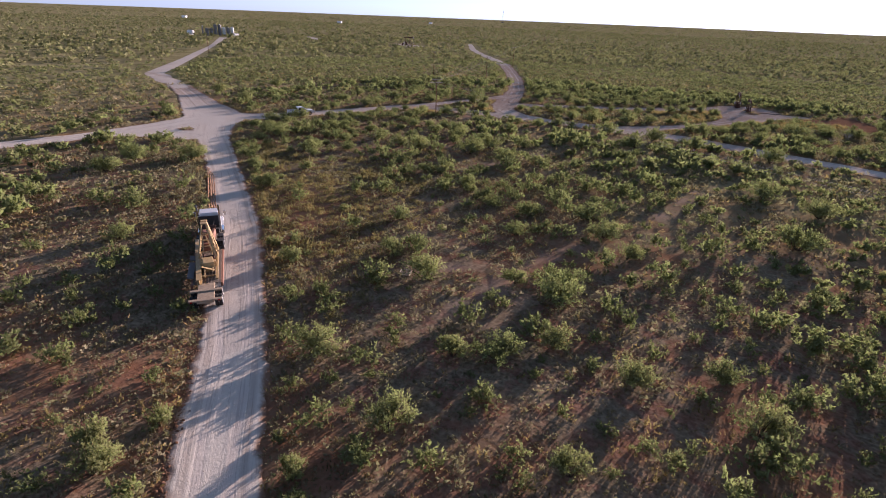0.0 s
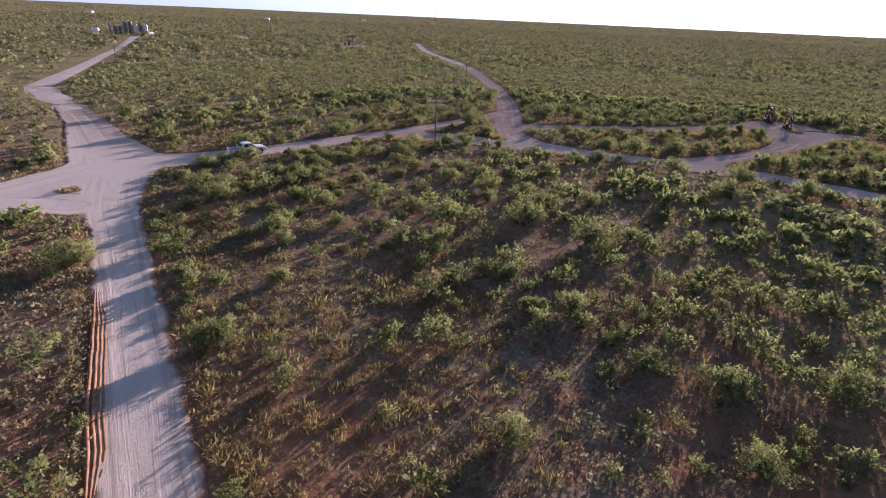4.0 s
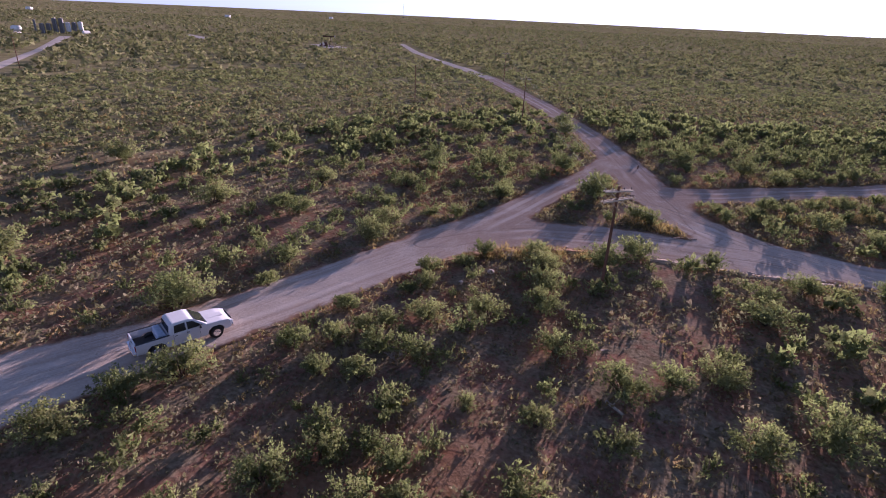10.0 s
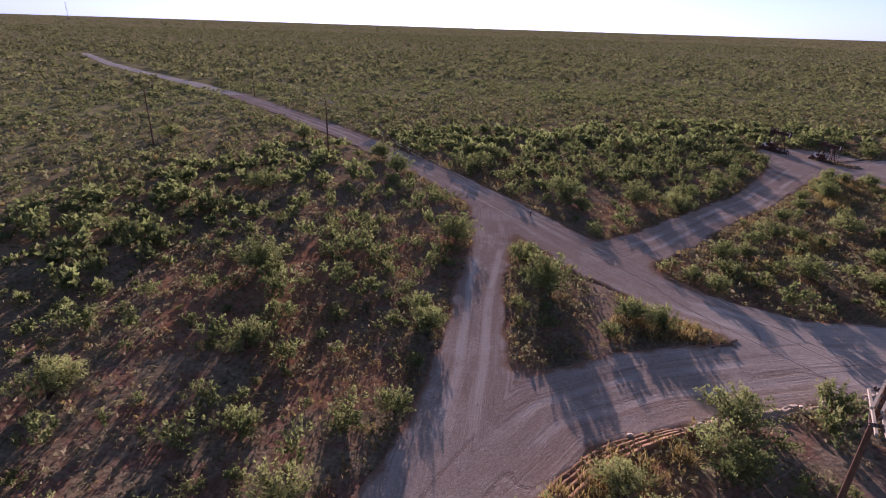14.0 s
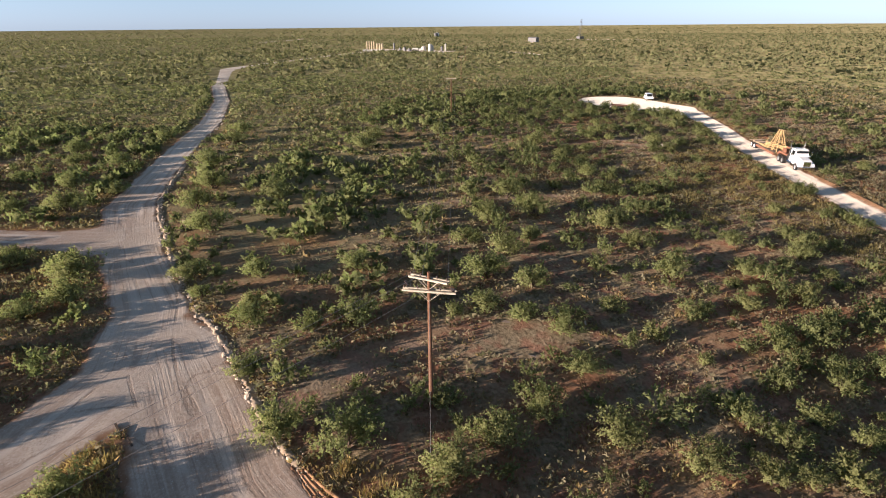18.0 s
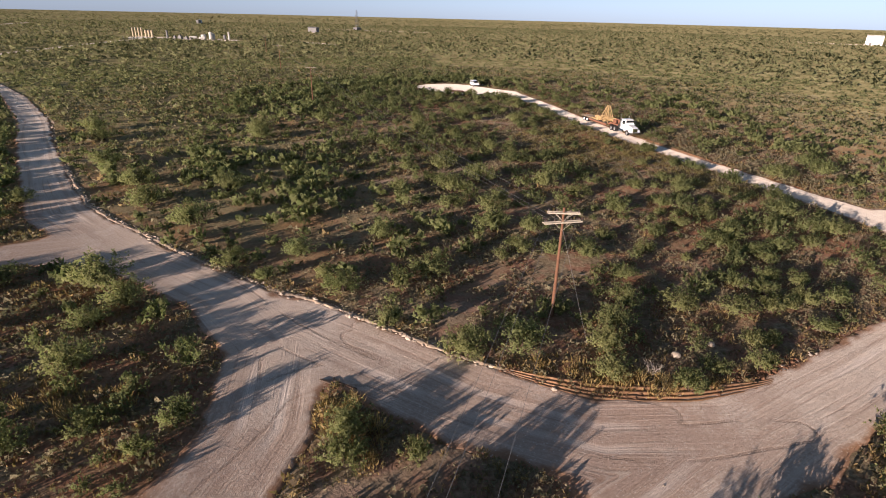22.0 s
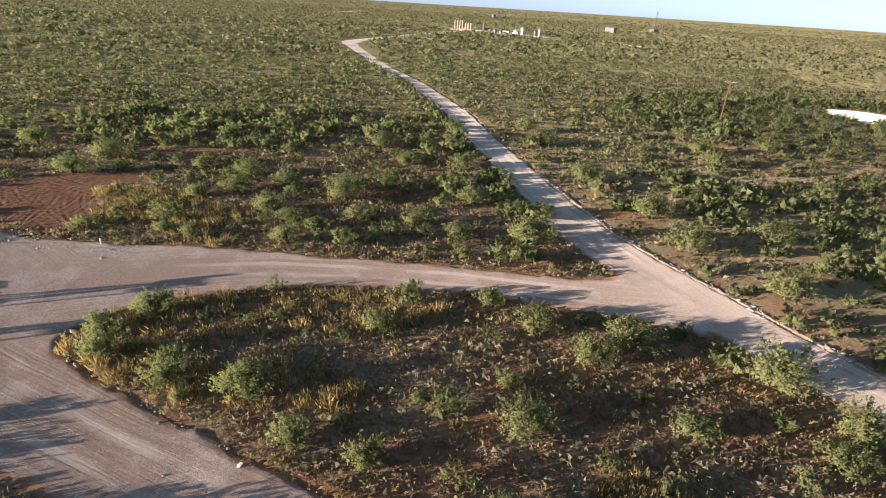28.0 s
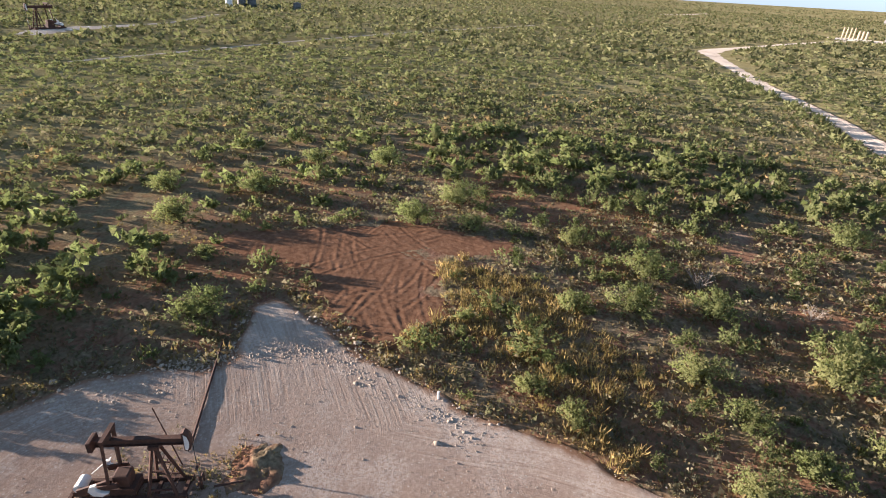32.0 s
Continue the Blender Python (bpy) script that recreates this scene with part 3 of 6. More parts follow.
def ribbon(line, label):
    """A far stretch of road as a strip along a line."""
    pts = [Vector(p[:2]) for p in line]
    co, quads = [], []
    n = 0
    for k in range(len(pts) - 1):
        for s in range(12):
            f = s / 12
            p = pts[k].lerp(pts[k + 1], f)
            w = line[k][2] * (1 - f) + line[k + 1][2] * f
            a = (pts[k + 1] - pts[k]).normalized()
            side = Vector((-a.y, a.x)) * w * (1 + 0.12 * math.sin(p.x * 0.7 + p.y))
            for t in (-1, -0.5, 0, 0.5, 1):
                q = p + side * t
                co.append((q.x, q.y, 0.06 if abs(t) < 1 else -0.02))
            if n:
                for c in range(4):
                    i = 5 * (n - 1) + c
                    quads.append((i + 1, i, i + 5, i + 6))
            n += 1
    me = numpy_mesh("road", np.array(co), np.array(quads), CALICHE, 4)
    inset = np.tile([0.3, 1.5, 2.5, 1.5, 0.3], n).astype(np.float32)
    me.attributes.new("inset", "FLOAT", "POINT").data.foreach_set("value", inset)
    me.attributes.new("whiter", "FLOAT", "POINT").data.foreach_set("value", np.full(5 * n, 0.8, np.float32))
    return tagged(new("road", me), label, "road", kind="structure")


FAR_ROADS = [
    ([(118, 109.6, 2.5), (150, 108, 2.6), (190, 106, 3.2), (210, 104.5, 4.5), (225, 98, 4.8), (240, 87.5, 3.6), (262, 71, 2.6), (300, 44, 2.4), (350, 5, 2.6), (372, -14, 4)], "pale caliche road bending towards a tank battery"),
    ([(-157, 241, 3), (-180, 266, 3), (-212, 297, 2.6), (-246, 333, 2.6), (-300, 400, 2)], "pale caliche road running into the scrub"),
    ([(-160, 78.5, 3.2), (-175, 82, 3.4), (-202, 89, 4), (-218, 101, 4), (-247, 122, 3), (-330, 180, 2), (-430, 245, 3)], "pale caliche road running into the scrub"),
    ([(-117.5, -57, 2.8), (-122, -120, 2.8), (-130, -250, 2.8), (-140, -400, 2.8), (-160, -760, 2.8)], "long straight pale caliche road"),
    ([(-286, 316, 7), (-302, 324, 9), (-318, 332, 5)], "bare pale well pad in the scrub"),
    ([(95, 318, 4), (112, 326, 7), (135, 322, 4), (160, 320, 1.2), (226, 339, 1.2)], "bare well pad with a narrow track"),
    ([(60, 270, 1.0), (84, 263, 1.0), (127, 253, 1.0), (198, 231, 1.0), (320, 179, 1.0)], "narrow dirt track through the scrub"),
    ([(330, -70, 12), (375, -45, 16), (420, -20, 12)], "pale pad under a tank battery"),
    ([(250, -108, 3), (278, -112, 5), (312, -110, 3)], "pale clearing in the scrub"),
    ([(-130, -735, 6), (-60, -742, 10), (40, -746, 14), (120, -750, 6)], "pale yard round a distant building"),
    ([(485, -243, 2), (505, -252, 4), (525, -262, 2)], "pale clearing in the scrub"),
    ([(700, 60, 3), (760, 20, 5), (900, -40, 4)], "pale clearing far across the plain"),
    ([(480, -420, 4), (560, -372, 7), (640, -330, 3)], "pale pad under a drilling mast"),
    ([(-380, 300, 3), (-400, 312, 4), (-430, 325, 2)], "pale clearing in the scrub"),
]
for line, label in FAR_ROADS:
    ribbon(line, label)


def bare_patch():
    x, y, quads = grid_mesh(np.arange(-22, 4, 0.12), np.arange(160, 188, 0.12))
    d = lines_sdf(x, y, BARE) + 0.9 * ragged(0.7 * x, 0.7 * y) + 0.5 * ragged(2.6 * x, 2.6 * y)
    quads = quads[(d[quads] < 0.2).all(1)]
    used, flat = np.unique(quads, return_inverse=True)
    x, y, d = x[used], y[used], d[used]
    z = 0.07 * np.clip(-d * 2, -0.5, 1) + 0.012 * ragged(1.7 * x, 1.9 * y) + 0.006 * ragged(6.1 * x, 5.3 * y + 2 * np.sin(1.3 * x)) + 0.03
    turns = random.Random(4)
    for _ in range(26):
        way, far = turns.uniform(0, 6.28), turns.uniform(9, 40)
        cx, cy = -9 + far * math.cos(way) + turns.uniform(-6, 6), 175 + far * math.sin(way) + turns.uniform(-6, 6)
        start, length = turns.uniform(0, 6.28), turns.uniform(0.12, 0.4) * 20 / far
        around = np.abs((np.arctan2(y - cy, x - cx) - (way + math.pi) + np.pi + turns.uniform(-0.1, 0.1)) % (2 * np.pi) - np.pi)
        on = np.clip((length - around) * far / 2, 0, 1) * np.clip(0.7 + ragged(0.5 * x + start, 0.5 * y), 0.1, 1)
        for gauge in (0, 1.65):
            q = np.hypot(x - cx, y - cy) - far - gauge
            z -= 0.022 * on * np.exp(-((q / 0.15) ** 2)) * (0.75 + 0.25 * np.sin(9 * np.arctan2(y - cy, x - cx) * far))
            z += 0.022 * on * np.exp(-(((np.abs(q) - 0.27) / 0.1) ** 2))
    me = numpy_mesh("bare_earth", np.stack([x, y, z + 0.02], 1), flat.reshape(-1, 4), REDSOIL, 4)
    return tagged(new("bare_earth", me), "scraped patch of bare red earth with curved tyre tracks", "bare earth", kind="structure")


bare_patch()


def earth_ridge(line, high, wide, label, mat):
    """A low graded bank of red earth swept along a road edge, fading out at both ends."""
    pts = [Vector(p) for p in line]
    whole = sum((b - a).length for a, b in zip(pts[:-1], pts[1:]))
    jitter = random.Random(8)
    co, quads, n, run = [], [], 0, 0.0
    for k in range(len(pts) - 1):
        a = (pts[min(k + 1, len(pts) - 1)] - pts[k]).normalized()
        side = Vector((-a.y, a.x))
        steps = max(2, int((pts[k + 1] - pts[k]).length / 0.22))
        for s in range(steps):
            p = pts[k].lerp(pts[k + 1], s / steps)
            at = run + (pts[k + 1] - pts[k]).length * s / steps
            fade = min(1.0, at / 4.0, (whole - at) / 4.0)
            w = float(ragged(np.array(p.x * 1.7), np.array(p.y * 1.7)))
            for t, z in ((-1.0, -0.3), (-0.6, 0.35), (-0.2, 0.9), (0.15, 1.0), (0.55, 0.45), (1.0, -0.3)):
                j = float(ragged(np.array(p.x * 4 + t * 3), np.array(p.y * 4)))
                q = p + side * (t * wide * (1 + 0.25 * w) + 0.05 * w)
                co.append((q.x + 0.3 * wide * jitter.uniform(-1, 1), q.y + 0.3 * wide * jitter.uniform(-1, 1), 0.035 + fade * z * high * (0.8 + 0.5 * w + 0.3 * j + 0.45 * jitter.uniform(-1, 1)) - (0.06 if abs(t) == 1 or fade < 0.05 else 0)))
            if n:
                quads += [(6 * n - 6 + c, 6 * n - 5 + c, 6 * n + 1 + c, 6 * n + c) for c in range(5)]
            n += 1
        run += (pts[k + 1] - pts[k]).length
    me = numpy_mesh("earth_bank", np.array(co), np.array(quads), mat, 4)
    return tagged(new("earth_bank", me), label, "earth bank", kind="structure")


def graded_bank(line, size=1.0):
    """A strip of orange earth along a road bend, cut into low ledges by a grader."""
    top = np.array([p[:2] for p in bent(line)])
    way = np.gradient(top, axis=0)
    way /= np.linalg.norm(way, axis=1)[:, None]
    out = np.stack([-way[:, 1], way[:, 0]], 1)
    run = np.concatenate([[0], np.cumsum(np.hypot(*np.diff(top, axis=0).T))])
    along_ = np.arange(0, run[-1], 0.12)
    px, py = np.interp(along_, run, top[:, 0]), np.interp(along_, run, top[:, 1])
    ox, oy = np.interp(along_, run, out[:, 0]), np.interp(along_, run, out[:, 1])
    fade = np.clip(np.minimum(along_ / 7.0, (run[-1] - along_) / 5.0), 0, 1) ** 0.7
    ledges = ((-0.4, -0.1), (-0.25, 0.2), (0.0, 0.22), (0.04, 0.02), (0.14, 0.03), (0.18, 0.16), (0.38, 0.14), (0.42, 0.01), (0.5, 0.02), (0.54, 0.1), (0.7, 0.09), (0.73, 0.01), (0.8, 0.01), (0.84, 0.06), (1.0, 0.05), (1.2, -0.04))
    rows = []
    for w, z in ledges:
        shift = 0.06 * ragged(1.1 * px + 7 * z, 1.1 * py) + 0.025 * ragged(4.3 * px + w, 4.1 * py)
        q = (w + shift) * (0.15 + 0.85 * fade) * size
        rise = z * size * fade + (0.02 * ragged(3.7 * px + 5 * w, 3.9 * py) + 0.012 * ragged(9 * px, 9 * py + w)) * (z > 0) * fade + np.where(z > 0, 0.03, -0.02) - 0.1 * (fade < 0.02)
        rows.append(np.stack([px + ox * q, py + oy * q, rise], 1))
    n, m = len(along_), len(ledges)
    co = np.stack(rows, 1).reshape(-1, 3)
    a = (np.arange(n - 1)[:, None] * m + np.arange(m - 1)[None]).ravel()
    me = numpy_mesh("earth_bank", co, np.stack([a, a + 1, a + m + 1, a + m], 1), ORANGESOIL, 4)
    return tagged(new("earth_bank", me), "bank of orange earth cut into thin ledges along a road bend", "earth bank", kind="structure")


graded_bank([(-96.6, 96.0), (-95.83, 97.56), (-93.86, 100.63), (-92.3, 102.48), (-89.93, 104.77), (-86.77, 106.82), (-83.2, 108.4)])
graded_bank([(-53.5, 29.2), (-57.5, 31.4), (-61.3, 33.2), (-69.1, 37.4), (-76.5, 41.2)][::-1], 0.75)

# ---- vegetation ----
rng = np.random.default_rng(7)


def faced(tris, soft):
    """Leaves turned so that they face their soft outward direction, with that direction beside them."""
    soft = soft / np.linalg.norm(soft, axis=1)[:, None]
    flat = np.cross(tris[:, 1] - tris[:, 0], tris[:, 2] - tris[:, 0])
    back = (flat * soft).sum(1) < 0
    tris[back] = tris[back][:, [0, 2, 1]]
    return tris, soft


def leaf_mesh(name, co, soft, mat):
    me = numpy_mesh(name, co, np.arange(len(co)).reshape(-1, 3), mat, 3)
    me.attributes.new("custom_normal", "FLOAT_VECTOR", "POINT").data.foreach_set("vector", np.ascontiguousarray(soft, np.float32).ravel())
    return me


def scatter(name, forms, x, y, radius, height, mat, label, category):
    """Many plants as one mesh: each takes one of the forms, turned and scaled."""
    if not len(x):
        return None
    pieces, softs = [], []
    which = rng.integers(0, len(forms), len(x))
    turn = rng.uniform(0, 2 * np.pi, len(x))
    stretch = rng.uniform(0.8, 1.25, len(x))
    for k, form in enumerate(forms):
        s = which == k
        if not s.any():
            continue
        f = form[0].reshape(-1, 3)
        g = np.repeat(form[1], 3, axis=0)
        c, sn = np.cos(turn[s])[:, None], np.sin(turn[s])[:, None]
        fx, fy = f[None, :, 0] * stretch[s][:, None], f[None, :, 1] / stretch[s][:, None]
        px = (fx * c - fy * sn) * radius[s][:, None] + x[s][:, None]
        py = (fx * sn + fy * c) * radius[s][:, None] + y[s][:, None]
        pz = f[None, :, 2] * height[s][:, None] - 0.03
        pieces.append(np.stack([px, py, pz], 2).reshape(-1, 3))
        softs.append(np.stack([g[None, :, 0] * c - g[None, :, 1] * sn, g[None, :, 0] * sn + g[None, :, 1] * c, g[None, :, 2] + 0 * c], 2).reshape(-1, 3))
    me = leaf_mesh(name, np.concatenate(pieces), np.concatenate(softs), mat)
    return tagged(new(name, me), label, category, kind="stuff")


MEADOW = [[(-82, 54, 2), (-72, 51, 4), (-58, 45, 6), (-46, 39, 6), (-36, 32, 4), (-28, 26, 2)], [(-62, 57, 4), (-50, 52, 5), (-42, 44, 4)]]
SAGE_FIELD = [[(-84, 41, 4), (-68, 32, 5.5), (-56, 26, 4), (-44, 19, 3), (-34, 13, 2)]]
ISLAND = [[(-72, 124, 5), (-60, 135, 12), (-42, 146, 12), (-36, 152, 6)], [(-90, 114, 4), (-85, 120, 5)], [(-20, 160, 8), (-12, 168, 6), (-5, 150, 14), (-25, 135, 10)]]


def plan_distance(x, y):
    return lines_sdf(x, y, [PLAN, [(-50, 62, 0), (-30, 54, 0)]])


def spread(cell, reach, least=0.0):
    """Jittered places round the plan, between two distances from it."""
    xs, ys = np.arange(-98 - reach, 10 + reach, cell), np.arange(10 - reach, 162 + reach, cell)
    x, y = (g.ravel() for g in np.meshgrid(xs, ys))
    x, y = x + rng.uniform(-0.5, 0.5, len(x)) * cell, y + rng.uniform(-0.5, 0.5, len(x)) * cell
    d = plan_distance(x, y)
    s = (d < reach) & (d >= least)
    return x[s], y[s], d[s]


def clear(x, y, gap):
    """True where nothing but soil lies."""
    ok = lines_sdf(x, y, [line for line, _ in FAR_ROADS]) > gap
    near = (np.abs(x + 20) < 150) & (np.abs(y - 92) < 160)
    ok[near] = road_sdf(x[near], y[near]) > gap[near]
    ok &= (lines_sdf(x, y, [BANK_LINE]) > 0.9 + 0.6 * gap) | (gap < 0.3)
    ok &= lines_sdf(x, y, BARE) > -0.5 + gap * 0.5
    ok &= ~((np.abs(x - SLAB_AT[0]) < SLAB_HALF[0] + 0.6 + gap) & (np.abs(y - SLAB_AT[1]) < SLAB_HALF[1] + 0.9 + gap))
    ok &= ~((np.abs(x - SLAB_AT[0]) < SLAB_HALF[0] + 0.4) & (y > SLAB_AT[1]) & (y < SLAB_AT[1] + 6.5) & (gap > 0.3))
    return ok


def patchy(x, y, size):
    """Thick and thin growth, 0 to 1."""
    return 0.5 + 0.5 * ragged(x / size, y / size)


# the larger bushes, place by place: x, y, radius
WEST_FIELD_A = [(-100.3, 75.5, 1.8), (-98.7, 63.3, 1.3), (-97.2, 86.9, 1), (-95.4, 95.6, 1.1), (-95.2, 83, 1.2), (-94.3, 93.3, 1), (-93.8, 79.9, 1), (-93.6, 86.9, 1.1), (-93.5, 98.2, 1), (-93.3, 62.8, 1.6), (-93.2, 101.6, 1.3), (-92.4, 69.1, 1.2), (-92.3, 84.1, 1.3), (-91.8, 89, 1.4), (-91.5, 80.8, 1.1), (-91.1, 64.6, 1.6), (-90.5, 72.4, 1.5), (-89.9, 84.5, 1.3), (-88.9, 103.3, 1.5), (-88.1, 91.7, 1.5), (-87.5, 65.1, 1.3), (-87.4, 61.2, 2.3), (-87.4, 100.6, 1.7), (-87.2, 56.6, 1.5), (-86.1, 34.9, 2.2), (-86.1, 97.9, 1.5), (-85.8, 76.3, 1.2), (-85, 70.4, 1.2), (-85, 94.5, 1.5), (-84.9, 81.9, 0.7), (-84.1, 74.5, 1.1), (-83.3, 105.6, 1.9), (-83, 29.6, 2.3)]
WEST_FIELD_B = [(-82.5, 89.9, 1.4), (-82.4, 99.4, 1), (-82.2, 41.5, 2.3), (-81.1, 82.6, 1), (-81, 108.8, 1.7), (-80.3, 72.8, 1.3), (-78.8, 70, 0.8), (-77.6, 88, 1.8), (-77.3, 71.1, 0.8), (-77, 83.2, 1.3), (-75.7, 67.6, 1.5), (-75.4, 90.1, 1.2), (-75.3, 60.1, 1.5), (-74.2, 74.3, 1.7), (-72.9, 92.2, 1.5), (-72.5, 94.9, 0.9), (-71, 56.5, 1.1), (-70.6, 63.4, 1.5), (-70.6, 105.8, 1.2), (-70.5, 86.6, 1.7), (-70.3, 102, 1.9), (-68.5, 47.3, 0.9), (-67.2, 72.4, 1.7), (-67, 89.5, 2.1), (-63.5, 85.3, 2), (-62.3, 61.8, 0.8), (-61.7, 71.5, 2.3), (-61.2, 81.6, 1.2), (-61.1, 99.9, 1.6), (-59.5, 108, 1.8), (-59.2, 87.9, 1.7), (-56.2, 21, 1.7)]
ISLANDS_A = [(-100, 109, 1.1), (-88.7, 124.9, 2.4), (-85.6, 117.6, 0.9), (-83.4, 120.5, 1.2), (-82.2, 150.5, 2.3), (-81.2, 118.8, 1.6), (-75.7, 127.7, 0.9), (-74.5, 110.3, 1.2), (-74.4, 125.3, 1.1), (-73.6, 149.9, 2.3), (-71.8, 129.3, 1.3), (-70.5, 132.6, 1.4), (-69.1, 146.7, 1.8), (-67.9, 133, 1.2), (-67.8, 109.4, 1.6), (-65.4, 136.5, 1.4), (-65, 128.2, 1.9), (-64.9, 109.1, 1.1), (-62.5, 139.2, 1.6), (-61.7, 113.1, 1), (-60, 126, 1.5), (-58.3, 122.9, 2), (-58, 144.1, 1.1), (-57.3, 114, 1.7), (-56, 131.9, 1.2), (-53.7, 123.1, 2.4), (-53.2, 140.8, 1.6), (-52.7, 149.2, 1.1), (-50.6, 152.6, 1.1), (-49.4, 145.4, 0.6), (-49.3, 139.9, 0.9), (-48.8, 133.6, 1.8), (-47.9, 129.9, 2)]
ISLANDS_B = [(-46.5, 154.3, 1.7), (-44.9, 112.3, 2.3), (-44.3, 135.3, 1.6), (-41.5, 146.1, 1.1), (-40.6, 137.2, 1.3)]
SOUTH_FIELD_A = [(-54.5, 76.9, 2.4), (-54.2, 83, 2.1), (-50.5, 88.3, 1.6), (-46.7, 76.5, 2.4), (-45.9, 68.8, 1.3), (-40.1, 45, 1.4), (-39.6, 29.7, 1.1), (-35.6, 104.5, 2.3), (-33.6, 37.6, 1.7), (-32.8, 27.9, 0.8), (-28, 50.8, 1.6), (-27.9, 8.4, 1.2), (-27.9, 35.7, 1.8), (-26.8, 11.5, 0.9), (-25.9, 21.9, 1.9), (-25.6, 7.6, 1.4), (-24.1, 61.3, 2.1), (-21.6, 40.6, 1.2), (-20.2, 56.4, 2), (-18.6, 28.1, 1.2), (-17.7, 43.9, 1.7), (-17, 20.3, 1.6), (-16.9, 40, 2.1), (-16.3, 53.1, 1.6), (-16.2, 17.4, 1.2), (-16.1, 30, 1.8), (-10.4, 86.6, 2.3), (-8.2, 33.7, 1.5), (-7.3, 23.9, 1.2), (-3.6, 68.7, 2.3), (-3.2, 82.9, 2.3), (-3, 38.4, 1.5), (-0.4, 34, 1.7)]
SOUTH_FIELD_B = [(5.5, 107.8, 2.3), (15, 106.1, 2.3)]
WEST_SIDE = [(-147.8, 102.3, 2.4), (-146.5, 180.1, 2.3), (-145, 81.6, 2.3), (-135.8, 117.9, 1.2), (-125.4, 78, 2.3), (-123.6, 96.7, 2.2), (-123.3, 183.5, 2.3), (-120.7, 151.6, 2.3), (-119.5, 109.2, 1.9), (-118.8, 91.1, 0.9), (-117.4, 100.4, 1.5), (-114.1, 99.9, 1.6), (-113.1, 127.6, 2.3), (-110.3, 114.6, 1.7), (-107.9, 106.9, 1.1), (-107.6, 80.8, 2.4), (-106.8, 169.2, 2.3), (-106.6, 90.3, 1.4), (-104.6, 86.3, 1), (-104.5, 102, 1.8), (-104.4, 161.6, 2.3), (-104, 98.5, 2), (-101.4, 68.9, 1.8), (-99.1, 119.8, 1.3), (-96.1, 135.9, 2.3)]
EAST_SIDE_A = [(-36, 114.2, 2.3), (-30.7, 128.7, 2.2), (-28, 135.1, 1.7), (-27.5, 143.6, 1), (-27.5, 146.1, 1.3), (-27.1, 111.9, 2.3), (-27.1, 138.2, 1), (-25.3, 146.1, 0.7), (-25.3, 150.9, 1.4), (-24.6, 124.2, 1.8), (-24.3, 138.3, 1.6), (-23.6, 148, 1.3), (-21.6, 143.7, 1.5), (-20.7, 150.3, 1.4), (-19.5, 182.8, 1.8), (-19.4, 130, 1.9), (-17.4, 151.8, 1.7), (-15.4, 144.1, 2.3), (-14.2, 112.2, 2.3), (-12.9, 186.8, 1), (-12.3, 138.4, 1.7), (-10.9, 155.2, 2.1), (-9.9, 149.7, 2), (-7.4, 192.6, 2.2), (-6, 126.3, 2.3), (-5.1, 153.7, 2.1), (-2.8, 133.5, 1.5), (-1.3, 198.1, 1.7), (-1.1, 173.2, 1.9), (-0.7, 159.1, 1.4), (-0.6, 168.3, 1.4), (1.7, 189.8, 2.3), (5.4, 170.5, 2.1)]
EAST_SIDE_B = [(6.7, 134.7, 2.1), (12.2, 189, 1.6), (13.4, 120.9, 2.3), (14.2, 180.7, 2)]
KNOWN = np.array(WEST_FIELD_A + WEST_FIELD_B + ISLANDS_A + ISLANDS_B + SOUTH_FIELD_A + SOUTH_FIELD_B + WEST_SIDE + EAST_SIDE_A + EAST_SIDE_B)


